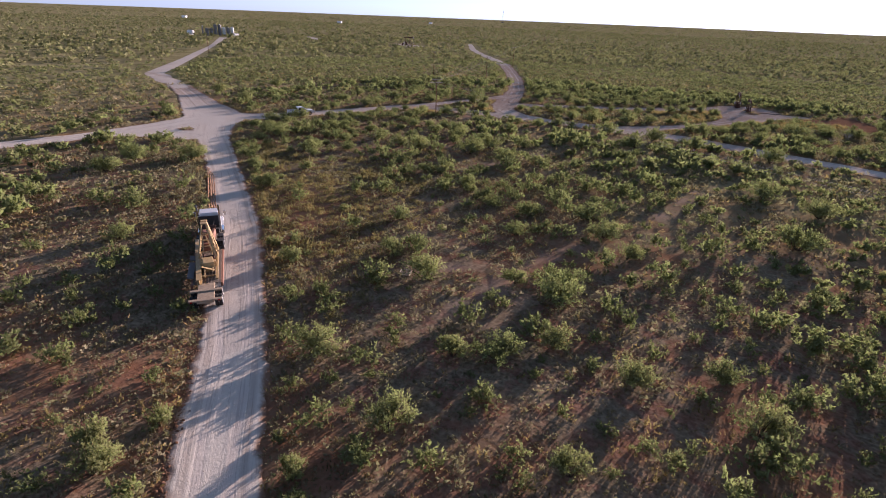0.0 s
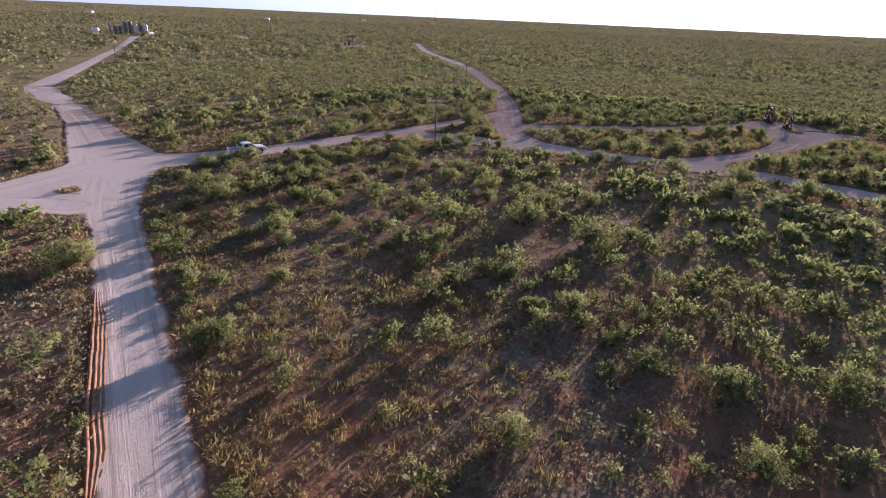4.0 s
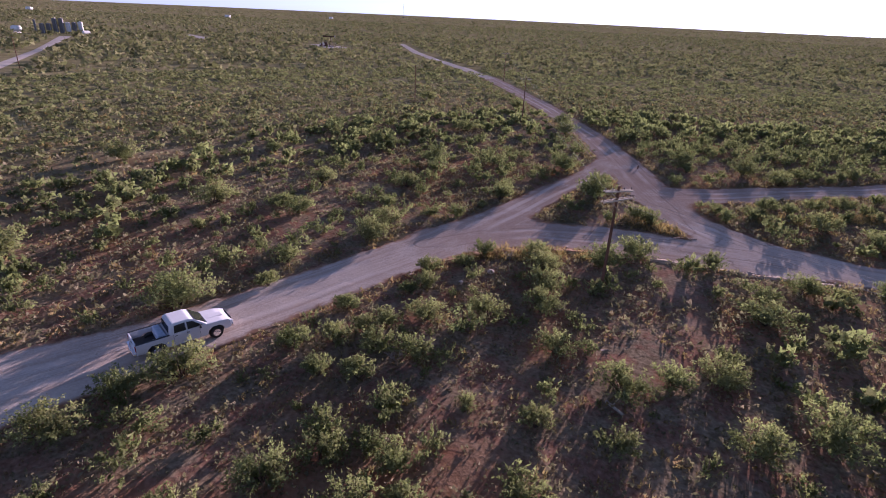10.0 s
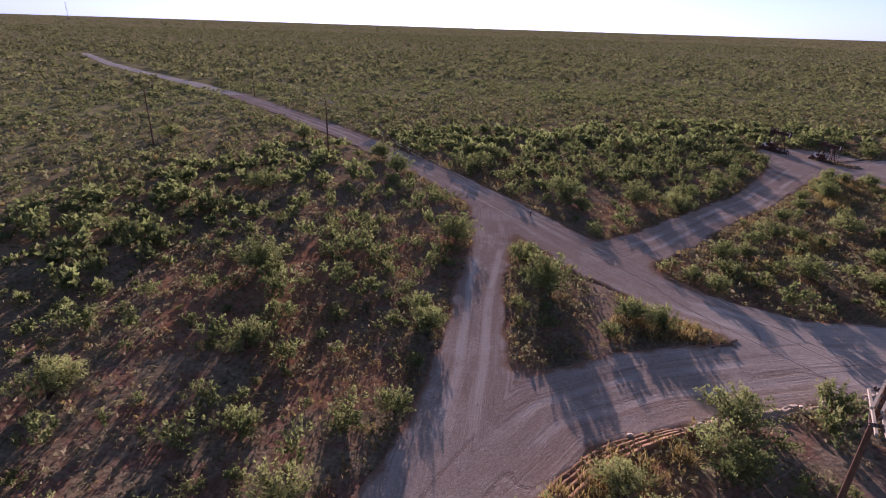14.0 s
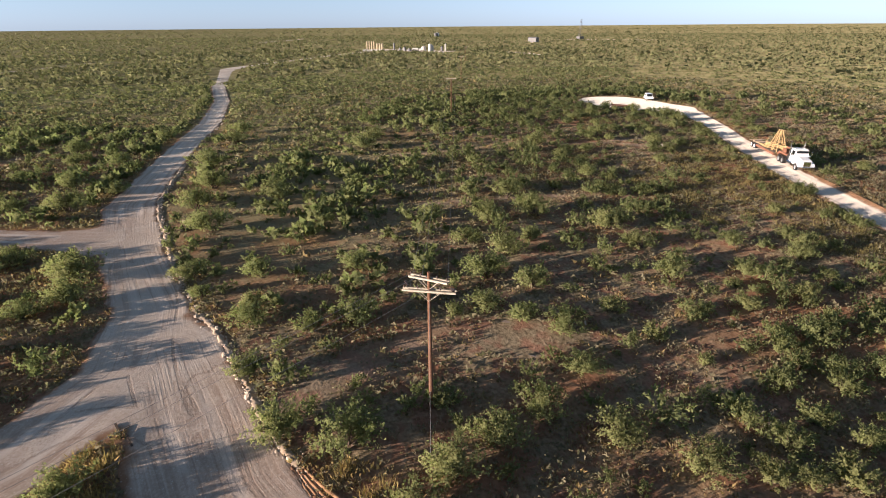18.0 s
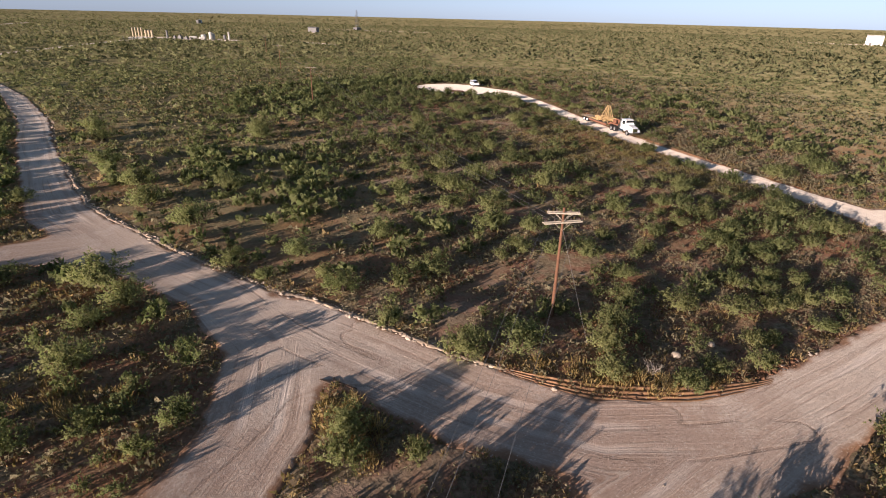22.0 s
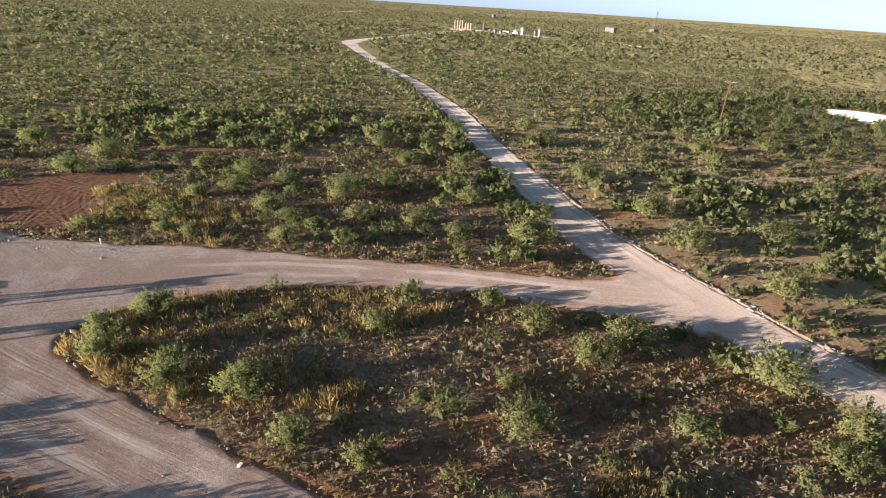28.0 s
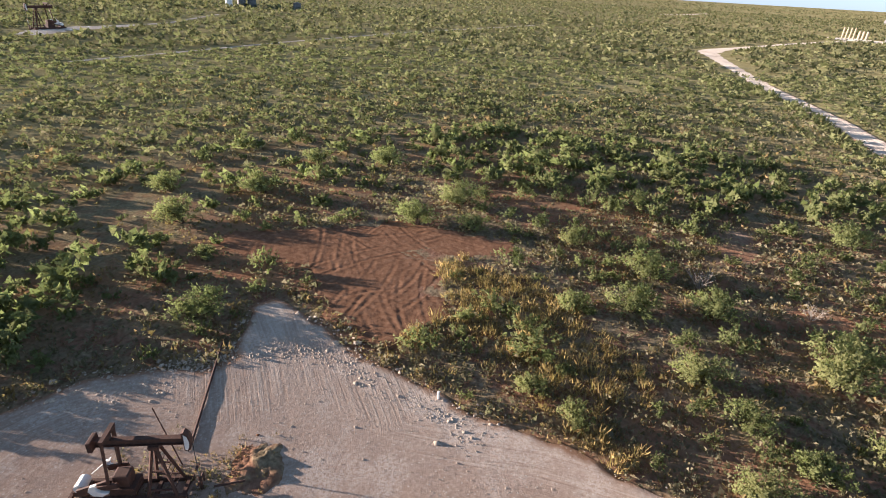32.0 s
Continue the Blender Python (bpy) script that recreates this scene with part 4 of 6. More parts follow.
def spray_form(stems, twigs, leaves, seed, leaf=0.11, wide=0.02, fan=1.0):
    """One mesquite in a unit form: bent stems fanning up and out, with feathery leaves along their twigs."""
    r = np.random.default_rng(seed)
    lobes = r.uniform(0, 2 * np.pi, 8)
    a = lobes[r.integers(0, 8, stems)] + r.normal(size=stems) * 0.5
    rho = np.sqrt(r.uniform(0.0, 1.0, stems)) * fan
    top = np.sqrt(np.clip(1 - 0.72 * rho ** 2, 0.1, 1)) * r.uniform(0.68, 1.05, stems)
    tip = np.stack([rho * np.cos(a), rho * np.sin(a), top], 1)
    knee = tip * np.array([0.32, 0.32, 0.5]) + r.normal(size=(stems, 3)) * 0.05
    k = np.repeat(np.arange(stems), twigs)
    f = np.sqrt(r.uniform(0.1, 1.0, len(k)))[:, None]
    at = 2 * f * (1 - f) * knee[k] + f * f * tip[k]
    way = (1 - f) * knee[k] + f * (tip[k] - knee[k]) + r.normal(size=(len(k), 3)) * 0.3 + np.array([0, 0, 0.25])
    way /= np.linalg.norm(way, axis=1)[:, None]
    end = at + way * r.uniform(0.1, 0.3, len(k))[:, None]
    j = np.repeat(np.arange(len(k)), leaves)
    g = r.uniform(0.0, 1.0, len(j))[:, None]
    p = at[j] * (1 - g) + end[j] * g + r.normal(size=(len(j), 3)) * 0.035
    v = way[j] * 0.7 + r.normal(size=p.shape) * 0.6
    v /= np.linalg.norm(v, axis=1)[:, None]
    u = np.cross(v, r.normal(size=p.shape))
    u /= np.linalg.norm(u, axis=1)[:, None]
    ln, wd = leaf * r.uniform(0.6, 1.4, len(p))[:, None], wide * r.uniform(0.7, 1.3, len(p))[:, None]
    out = np.stack([p - u * wd, p + u * wd, p + v * ln], 1)
    out[:, :, 2] = np.maximum(out[:, :, 2], 0.0)
    mid = p - np.array([0, 0, 0.3])
    soft = mid / np.linalg.norm(mid, axis=1)[:, None] + way[j] * 0.5 + r.normal(size=p.shape) * 0.45 + np.array([0, 0, 0.3])
    return faced(out, soft), tip, knee


def clump_form(n, seed, leaf=0.4, wide=0.05, upright=0.45, low=0.15):
    """One low shrub or grass tussock in a unit form: fine blades over a dome."""
    r = np.random.default_rng(seed)
    v = r.normal(size=(n, 3))
    v[:, 2] = np.abs(v[:, 2]) * 0.9 + 0.1
    v /= np.linalg.norm(v, axis=1)[:, None]
    p = v * np.sqrt(r.uniform(low, 0.75, n))[:, None] * np.array([0.85, 0.85, 0.8])
    p += r.normal(size=(n, 3)) * 0.05
    w = v * 0.6 + r.normal(size=(n, 3)) * 0.35 + np.array([0, 0, upright])
    w /= np.linalg.norm(w, axis=1)[:, None]
    u = np.cross(w, r.normal(size=(n, 3)))
    u /= np.linalg.norm(u, axis=1)[:, None]
    ln, wd = leaf * r.uniform(0.5, 1.4, n)[:, None], wide * r.uniform(0.6, 1.4, n)[:, None]
    out = np.stack([p - u * wd, p + u * wd, p + w * ln], 1)
    out[:, :, 2] = np.maximum(out[:, :, 2], 0.0)
    return faced(out, v + r.normal(size=(n, 3)) * 0.4)


# large bushes
SPRAYS = [spray_form(56, 6, 6, 100 + k, 0.11, 0.042) if k < 4 else spray_form(84, 6, 6, 100 + k, 0.08, 0.033) for k in range(8)]
FORMS_NEAR = [spray_form(22, 4, 5, 130 + k, 0.145, 0.054)[0] for k in range(8)]
FORMS_CLOSE = [spray_form(18, 4, 4, 150 + k, 0.18, 0.07)[0] for k in range(8)]
FORMS_MID = [spray_form(11, 3, 3, 200 + k, 0.29, 0.17)[0] for k in range(8)]
FORMS_HALF = [clump_form(24, 250 + k, 0.33, 0.2, 0.35, 0.3) for k in range(8)]
FORMS_LOW = [clump_form(15, 300 + k, 0.42, 0.27, 0.3, 0.3) for k in range(8)]
FORMS_FAR = [clump_form(7, 400 + k, 0.62, 0.42, 0.25, 0.3) for k in range(6)]
FORMS_TINY = [clump_form(5, 420 + k, 0.9, 0.46, 0.2, 0.3) for k in range(6)]


def bush_kind(k):
    """One mesquite: a crown of feathery sprays over several bent stems."""
    root = thing("mesquite_bush", "olive-green feathery mesquite bush on red soil", "bush", "mesquite bushes beside the roads")
    (tris, soft), tips, knees = SPRAYS[k]
    crown = new("crown", leaf_mesh("crown", tris.reshape(-1, 3), np.repeat(soft, 3, axis=0), LEAF))
    crown.parent = root
    bm = bmesh.new()
    for tip, knee in zip(tips[:12], knees[:12]):
        mid = Vector(knee) * 0.5 + Vector(tip) * 0.25
        tube(bm, (0, 0, -0.05), mid, 0.022, 0.014, 4)
        tube(bm, mid, Vector(tip) * 0.95, 0.014, 0.004, 4)
    part("stem", bm, BARK, root)
    return root


KINDS = [bush_kind(k) for k in range(8)]
for i, (bx, by, br) in enumerate(KNOWN):
    br = br * 1.08
    tall = br * rng.uniform(0.85, 1.15) * (1.15 if br < 1.3 else 1.0)
    m = pose(bx, by, 0.0, 0, 0, rng.uniform(0, 360)) @ Matrix.Diagonal((br, br * rng.uniform(0.85, 1.15), tall, 1))
    ob = copy_thing(KINDS[i % 4 + (4 if br > 1.5 else 0)], m)
    ob.matrix_basis = m


def from_known(x, y):
    """Distance to the nearest of the larger bushes, from its edge."""
    best = np.full(len(x), 99.0)
    for bx, by, br in KNOWN:
        best = np.minimum(best, np.hypot(x - bx, y - by) - br)
    return best


x, y, d = spread(2.4, 150)
r = rng.gamma(5.0, 0.215, len(x)) * (0.75 + 0.5 * patchy(x, y, 22))
gap = from_known(x, y)
seen = gap < 7
r = np.clip(r * np.where(seen, 0.85, 1.05), 0.42, 1.75)
s = clear(x, y, 0.1 + 0.6 * r) & (rng.random(len(x)) < (0.48 + 0.42 * patchy(x + 40, y, 14)) * np.where(seen, 0.95, 1.4) * np.where(y < 0.5 + (-20 - x) * 0.55, 0.45, 1.0) * np.where(lines_sdf(x, y, ISLAND[:2]) < 0, 0.5, 1.0) * np.where(lines_sdf(x, y, MEADOW + SAGE_FIELD) < 0, 0.3, 1.0)) & (lines_sdf(x, y, TRACKS_AND_SUN_STREAKS, 0.5) > 0.3) & (gap > 0.5 * r)
x, y, d, r = x[s], y[s], d[s], r[s]
h = r * rng.uniform(0.8, 1.25, len(x)) * np.clip(1.15 - d / 150, 0.6, 1) + 0.1
hx = np.concatenate([rng.uniform(-32, 110, 120), rng.uniform(-86, -66, 34)])
hy = np.concatenate([np.interp(hx[:120], (-31, -21, 0, 14, 33, 72, 122), (126.3, 124.8, 122, 119.9, 116.5, 113.2, 113.8)), np.interp(hx[120:], (-87.8, -71.1, -51.3, -31.2, -20.2), (52.6, 44.7, 34.8, 22.5, 14.8))]) + rng.uniform(-0.2, 2.2, 154)
hr = rng.uniform(0.7, 1.5, 154)
s = (from_known(hx, hy) > 0.3 * hr) & (road_sdf(hx, hy) > 0.45 * hr) & ((hx > -60) | (rng.random(154) < 0.4))
x, y, r = np.concatenate([x, hx[s]]), np.concatenate([y, hy[s]]), np.concatenate([r, hr[s]])
d, h = np.concatenate([d, plan_distance(hx[s], hy[s])]), np.concatenate([h, hr[s] * rng.uniform(1.0, 1.4, s.sum())])
own = np.zeros(len(x), bool)
own[np.argsort(d)[:95]] = True
for i in np.nonzero(own)[0]:
    m = pose(x[i], y[i], 0.0, 0, 0, rng.uniform(0, 360)) @ Matrix.Diagonal((r[i], r[i], h[i], 1))
    ob = copy_thing(KINDS[i % 4 + (4 if r[i] > 1.4 else 0)], m)
    ob.matrix_basis = m
for i, (a, b) in enumerate(((-64, 7.5), (-30.5, 32.2), (-58, 63.5), (-79.5, 77.4), (-43, 80.2), (-101.8, 72.8), (-14, 34.5), (-30, 57.2))):
    KINDS[i].matrix_basis = pose(a, b, 0.0, 0, 0, 40 * i) @ Matrix.Diagonal((1.0 + 0.12 * i, 1.0 + 0.1 * i, 0.95 + 0.1 * i, 1))
for lo, hi, forms, label in ((0, 15, FORMS_NEAR, "olive-green mesquite and creosote bushes close beside the roads"), (15, 26, FORMS_CLOSE, "olive-green mesquite and creosote bushes beside the roads"), (26, 50, FORMS_MID, "olive-green mesquite and creosote bushes around the roads"), (50, 90, FORMS_HALF, "olive-green mesquite bushes across the flat"), (90, 150, FORMS_LOW, "olive-green mesquite bushes further across the flat")):
    s = (d >= lo) & (d < hi) & ~own
    grow = 1.15 if lo > 20 else 1.0
    scatter("scrub", forms, x[s], y[s], r[s] * grow, h[s] * grow, LEAF_MID if lo > 26 else LEAF_CLOSE, label, "scrub")

for cell, reach, least, forms, big in ((3.2, 300, 150, FORMS_FAR, 1.5), (3.9, 430, 300, FORMS_TINY, 1.5), (6.8, 1100, 430, FORMS_TINY[:4], 1.7), (24.0, 2400, 1100, FORMS_TINY[4:], 3.2), (80.0, 4600, 2400, FORMS_FAR[2:4], 11.0)):
    x, y, d = spread(cell, reach, least)
    s = (rng.random(len(x)) < (0.45 + 0.5 * patchy(x, y, 40)) * np.where((y < 0.5 + (-20 - x) * 0.55) & (d < 430), 0.65, 1.0)) & (lines_sdf(x, y, [line for line, _ in FAR_ROADS]) > 2.5 + 0.6 * big)
    x, y = x[s], y[s]
    r = big * rng.gamma(6.0, 1 / 6.0, len(x))
    scatter("scrub", forms, x, y, r, np.clip(r * 0.9, 0.7, 2.2), LEAF_FAR, "far mesquite scrub dotted over the plain", "scrub")

# low grey shrubs, weeds and dry grass
SHRUBS = [clump_form(18, 500 + k, 0.27, 0.16) for k in range(8)]
SHRUBS_MID = [clump_form(8, 510 + k, 0.38, 0.26) for k in range(8)]
SHRUBS_LOW = [clump_form(6, 520 + k, 0.45, 0.32) for k in range(8)]
TUFTS = [clump_form(17, 540 + k, 0.44, 0.095, 0.6, 0.02) for k in range(8)]
TUFTS_MID = [clump_form(10, 550 + k, 0.46, 0.15, 0.5, 0.02) for k in range(8)]
TUFTS_LOW = [clump_form(5, 600 + k, 0.55, 0.26, 0.5, 0.05) for k in range(8)]
WEEDS = (
    (SAGE, 0.62, 0.95, 0.42, "grey-green low shrubs and weeds between the bushes", 0, SHRUBS, SHRUBS_MID, SHRUBS_LOW),
    (STRAW, 0.85, 0.60, 0.36, "dry straw-coloured grass tufts", 60, TUFTS, TUFTS_MID, TUFTS_LOW),
)
for mat, cell, share, size, label, off, close, mid, wide in WEEDS:
    for lo, hi, forms, c in ((0, 15, close, cell), (15, 36, mid, cell), (36, 100, wide, cell * 2.1)):
        x, y, d = spread(c, hi, lo)
        r = np.clip(rng.gamma(4, size / 4, len(x)), 0.12, 0.8) * (c / cell) ** 0.35
        keep = clear(x, y, -0.1 + 0.3 * r) & (rng.random(len(x)) < share * np.clip(2.4 * patchy(x + off, y - off, 9) - 0.2, 0.15, 1.5))
        keep &= (lines_sdf(x, y, TRACKS_AND_SUN_STREAKS, 0.5) > 0.1) | (rng.random(len(x)) < 0.2)
        x, y, r = x[keep], y[keep], r[keep]
        scatter("weeds", forms, x, y, r, r * rng.uniform(0.75, 1.25, len(x)), mat, label, "weeds")

# grass and weeds along the road edges and over the island between the lanes
for mat, forms, share, label in ((STRAW, TUFTS_MID, 0.5, "golden dry grass along the road edges"), (SAGE, SHRUBS_MID, 0.3, "grey weeds along the road edges")):
    x, y, d = spread(0.6, 40)
    rd = road_sdf(x, y)
    isle = (lines_sdf(x, y, ISLAND) < 0) & (rng.random(len(x)) < (0.3 if mat is STRAW else 0.5))
    edge = (rd < 1.2 + 0.9 * patchy(x, y, 5)) & (rng.random(len(x)) < share * (0.25 + 1.5 * patchy(x, y, 3)))
    s = (rd > 0.0) & (isle | edge) & clear(x, y, 0.1 + 0 * x) & (lines_sdf(x, y, TRACKS_AND_SUN_STREAKS, 0.5) > 0.1)
    x, y = x[s], y[s]
    r = np.clip(rng.gamma(4, 0.1, len(x)), 0.16, 0.65)
    scatter("weeds", forms, x, y, r, r * rng.uniform(0.9, 1.4, len(x)), mat, label, "weeds")

# dense tall grass on the island's rim and beside the pad
TALL = [clump_form(48, 640 + k, 0.55, 0.034, 0.75, 0.02) for k in range(10)]
GRASSY = [
    [(-9, 168, 2.2), (-13, 164, 4.2), (-17, 160, 4.0), (-21, 158, 2.4), (-24, 157, 1.2)],
    [(-17, 172, 0.8), (-16.4, 169, 1.8), (-13, 165, 3)],
    [(-39, 164, 0.8), (-37.6, 161.5, 2.2), (-36.8, 157, 3.0), (-37.5, 151, 2.6), (-40, 144, 2.2)],
    [(-44, 158, 1.5), (-41, 161.5, 2), (-48, 150, 1.2)],
    [(-97.5, 98, 0.4), (-95, 99.5, 0.7), (-91, 103, 0.9), (-86, 106, 0.7)],
    [(-76.5, 118, 0.8), (-80, 118.5, 0.9), (-84, 119.5, 0.8)],
    [(-58, 138, 1.0), (-64, 133, 1.0), (-70, 128, 0.9)],
]
x, y, d = spread(0.46, 40)
d = lines_sdf(x, y, GRASSY, 1.0)
s = (d < 0.6 + 0.8 * ragged(0.8 * x, 0.8 * y)) & (rng.random(len(x)) < 0.3 + 0.75 * patchy(x, y, 4)) & (road_sdf(x, y) > 0.1) & (lines_sdf(x, y, RED_SOIL, 0.5) > 0.6) & (lines_sdf(x, y, TRACKS_AND_SUN_STREAKS, 0.5) > 0.2) & clear(x, y, 0.1 + 0 * x)
x, y = x[s], y[s]
r = np.clip(rng.gamma(6, 0.075, len(x)), 0.22, 0.8)
scatter("tall_grass", TALL, x, y, r, r * rng.uniform(0.9, 1.5, len(x)), GRASS, "dense tall golden-olive dry grass beside the pad and on the island", "grass")

# the grassy strip and the grey tussocks on either side of the south-west road
MEADOW_FORMS = [clump_form(40, 660 + k, 0.5, 0.04, 0.7, 0.02) for k in range(10)]
x, y, d = spread(0.62, 60)
s = (lines_sdf(x, y, MEADOW, 1.0) < 0.4 + 1.6 * ragged(0.4 * x, 0.4 * y)) & (rng.random(len(x)) < 0.35 + 0.65 * patchy(x, y, 5)) & (road_sdf(x, y) > 0.15) & (from_known(x, y) > -0.6) & (lines_sdf(x, y, TRACKS_AND_SUN_STREAKS, 0.5) > 0.2)
x, y = x[s], y[s]
r = np.clip(rng.gamma(6, 0.085, len(x)), 0.25, 0.9)
scatter("tall_grass", MEADOW_FORMS, x, y, r, r * rng.uniform(0.7, 1.2, len(x)), OLIVE_GRASS, "thick olive-brown dry grass beside the road", "grass")
x, y, d = spread(0.66, 60)
s = (lines_sdf(x, y, SAGE_FIELD, 1.0) < 0.4 + 1.6 * ragged(0.4 * x, 0.4 * y)) & (rng.random(len(x)) < 0.4 + 0.6 * patchy(x, y, 5)) & (road_sdf(x, y) > 0.2) & (from_known(x, y) > -0.6)
x, y = x[s], y[s]
r = np.clip(rng.gamma(6, 0.085, len(x)), 0.22, 0.8)
scatter("weeds", SHRUBS, x, y, r, r * rng.uniform(0.8, 1.2, len(x)), SAGE, "low grey sage tussocks beside the road", "weeds")

# weeds round the pump jack
x, y = -29.4 + rng.normal(size=16) * 0.9, 173.5 + rng.normal(size=16) * 0.8
r = rng.uniform(0.12, 0.3, 16)
scatter("weeds", TUFTS, x, y, r, r + 0.15, STRAW, "dry grass on an earth mound by the wellhead", "weeds")
for mat, forms, n, label in ((STRAW, TUFTS, 60, "yellow-green weeds round the pump jack base"), (SAGE, SHRUBS, 45, "grey weeds round the pump jack base")):
    f = rng.uniform(-3.2, 2.6, n)
    x, y = -31.2 + 0.31 * f + rng.normal(size=n) * 0.9, 176.4 - 0.95 * f + rng.normal(size=n) * 0.5
    r = rng.uniform(0.2, 0.5, n)
    scatter("weeds", forms, x, y, r, r * rng.uniform(0.7, 1.2, n), mat, label, "weeds")


# ---- stones along the road edges ----
def stone_mesh(seed):
    q = random.Random(seed)
    bm = bmesh.new()
    bmesh.ops.create_icosphere(bm, subdivisions=1, radius=0.5)
    for v in bm.verts:
        v.co *= q.uniform(0.72, 1.2)
        v.co.z *= 0.62
    me = bpy.data.meshes.new("stone")
    bm.to_mesh(me)
    bm.free()
    me.materials.append(STONE)
    return me


STONES = [stone_mesh(k) for k in range(6)]
BERMS = [
    ([(-88, 107), (-80, 110.5), (-71, 112), (-63, 114), (-52, 116), (-44, 117.3), (-30, 116.3), (-10, 114), (12, 110.6), (40, 106.5)], 0.5, 900),
    ([(-47, 160), (-57, 150), (-64, 142.5), (-70, 137), (-75, 132)], 0.45, 170),
    ([(-56.5, 155.5), (-61, 152), (-67, 146), (-72, 142)], 0.5, 60),
    ([(-30, 188), (-26, 185), (-24, 180), (-19, 180.5), (-18, 175), (-21, 168)], 0.9, 200),
    ([(-97, 86), (-96, 95), (-92, 103), (-88, 106)], 0.3, 35),
    ([(-43, 166), (-40, 165.5), (-36, 161), (-34, 156)], 0.4, 60),
]
stone_rows = []
for line, wide, count in BERMS:
    pts = [Vector(p) for p in line]
    lens = [(b - a).length for a, b in zip(pts[:-1], pts[1:])]
    for _ in range(count):
        k = rng.choice(len(lens), p=np.array(lens) / sum(lens))
        p = pts[k].lerp(pts[k + 1], rng.random())
        p = p + Vector(rng.normal(size=2) * wide * 0.9)
        for _ in range(5):
            d = float(road_sdf(np.array([p.x]), np.array([p.y]))[0])
            if abs(d) < wide:
                break
            e = 0.2
            g = Vector((float(road_sdf(np.array([p.x + e]), np.array([p.y]))[0]) - d, float(road_sdf(np.array([p.x]), np.array([p.y + e]))[0]) - d))
            if g.length > 1e-5:
                p = p - g.normalized() * (d - math.copysign(rng.uniform(0, wide), d))
        stone_rows.append((p.x, p.y, min(0.42, 0.07 + rng.exponential(0.065))))
stone_rows.sort(key=lambda s: -s[2])
for x, y, size in stone_rows[:300]:
    ob = new("stone", STONES[int(rng.integers(6))])
    ob.parent = ROAD
    ob.matrix_basis = pose(x, y, size * 0.16 + 0.03, rng.uniform(-20, 20), rng.uniform(-20, 20), rng.uniform(0, 360)) @ Matrix.Diagonal((size * 1.25, size * rng.uniform(0.8, 1.2), size, 1))


def pebbles(rows, mat, label):
    base = np.array([(1, 0, 0), (0.1, 0.8, 0), (-0.9, 0.15, 0), (-0.2, -0.85, 0), (0.25, 0.2, 0.55), (-0.3, -0.1, 0.6)])
    f = np.array([(0, 1, 4), (1, 2, 5), (1, 5, 4), (2, 3, 5), (3, 0, 4), (3, 4, 5)])
    rows = np.array(rows)
    a = rng.uniform(0, 6.28, len(rows))[:, None]
    s = rows[:, 2][:, None] * 0.6
    px = (base[None, :, 0] * np.cos(a) - base[None, :, 1] * np.sin(a)) * s + rows[:, 0][:, None]
    py = (base[None, :, 0] * np.sin(a) + base[None, :, 1] * np.cos(a)) * s + rows[:, 1][:, None]
    pz = base[None, :, 2] * s + 0.03
    co = np.stack([px, py, pz], 2).reshape(-1, 3)
    faces = (f[None] + 6 * np.arange(len(rows))[:, None, None]).reshape(-1, 3)
    return tagged(new("gravel", numpy_mesh("gravel", co, faces, mat, 3)), label, "gravel", kind="stuff")


for cx, cy, cr, n in ((-32, 172, 15, 5200), (-30, 160, 7, 900), (-21, 178, 5, 1100), (-29, 186, 6, 800)):
    a, f = rng.uniform(0, 6.28, n), np.sqrt(rng.random(n)) * cr
    px, py = cx + f * np.cos(a), cy + f * np.sin(a)
    s = (road_sdf(px, py) < 0.9) & (rng.random(n) < 0.25 + 0.9 * patchy(px, py, 4))
    stone_rows += list(zip(px[s], py[s], 0.03 + rng.exponential(0.018, s.sum())))


def along(line, n, wide, low, mean, most=0.4):
    """Loose pieces strewn along a line."""
    p = np.array(line, float)
    step = np.hypot(*(p[1:] - p[:-1]).T)
    k = rng.choice(len(step), n, p=step / step.sum())
    q = p[k] + (p[k + 1] - p[k]) * rng.random(n)[:, None]
    keep = rng.random(n) < 0.35 + 0.8 * patchy(q[:, 0], q[:, 1], 2.5)
    q = (q + rng.normal(size=(n, 2)) * wide)[keep]
    return list(zip(q[:, 0], q[:, 1], np.minimum(low + rng.exponential(mean, len(q)), most)))


def edge_line(line):
    """The same line moved onto the edge of the road."""
    out = []
    for x, y in line:
        x, y = np.array([float(x)]), np.array([float(y)])
        for _ in range(6):
            d = road_sdf(x, y)
            gx, gy = (road_sdf(x + 0.2, y) - d) / 0.2, (road_sdf(x, y + 0.2) - d) / 0.2
            n = np.maximum(np.hypot(gx, gy), 0.3)
            x, y = x - gx / n * d * 0.8, y - gy / n * d * 0.8
        out.append((float(x[0]), float(y[0])))
    return out


SOUTH_EDGE = edge_line([(-86.5, 107.4), (-83, 108.8), (-80, 110), (-76, 111), (-72, 112), (-67.5, 112.8), (-63, 114), (-57.5, 115), (-52, 116), (-44, 117.3), (-37, 116.8), (-30, 116.3), (-20, 115.2), (-10, 114)])
earth_ridge(SOUTH_EDGE[:7], 0.1, 0.32, "low berm of pale rubble graded along the road edge", RUBBLE)
earth_ridge(SOUTH_EDGE[7:], 0.08, 0.28, "low berm of pale rubble graded along the road edge", RUBBLE)
pebble_rows = along(SOUTH_EDGE, 9000, 0.24, 0.035, 0.045)
BANK = edge_line([p[:2] for p in BANK_LINE])
clods = along(BANK, 1100, 0.12, 0.08, 0.06, 0.4) + along([(x + 0.35, y - 0.35) for x, y in BANK], 900, 0.15, 0.1, 0.07, 0.4)
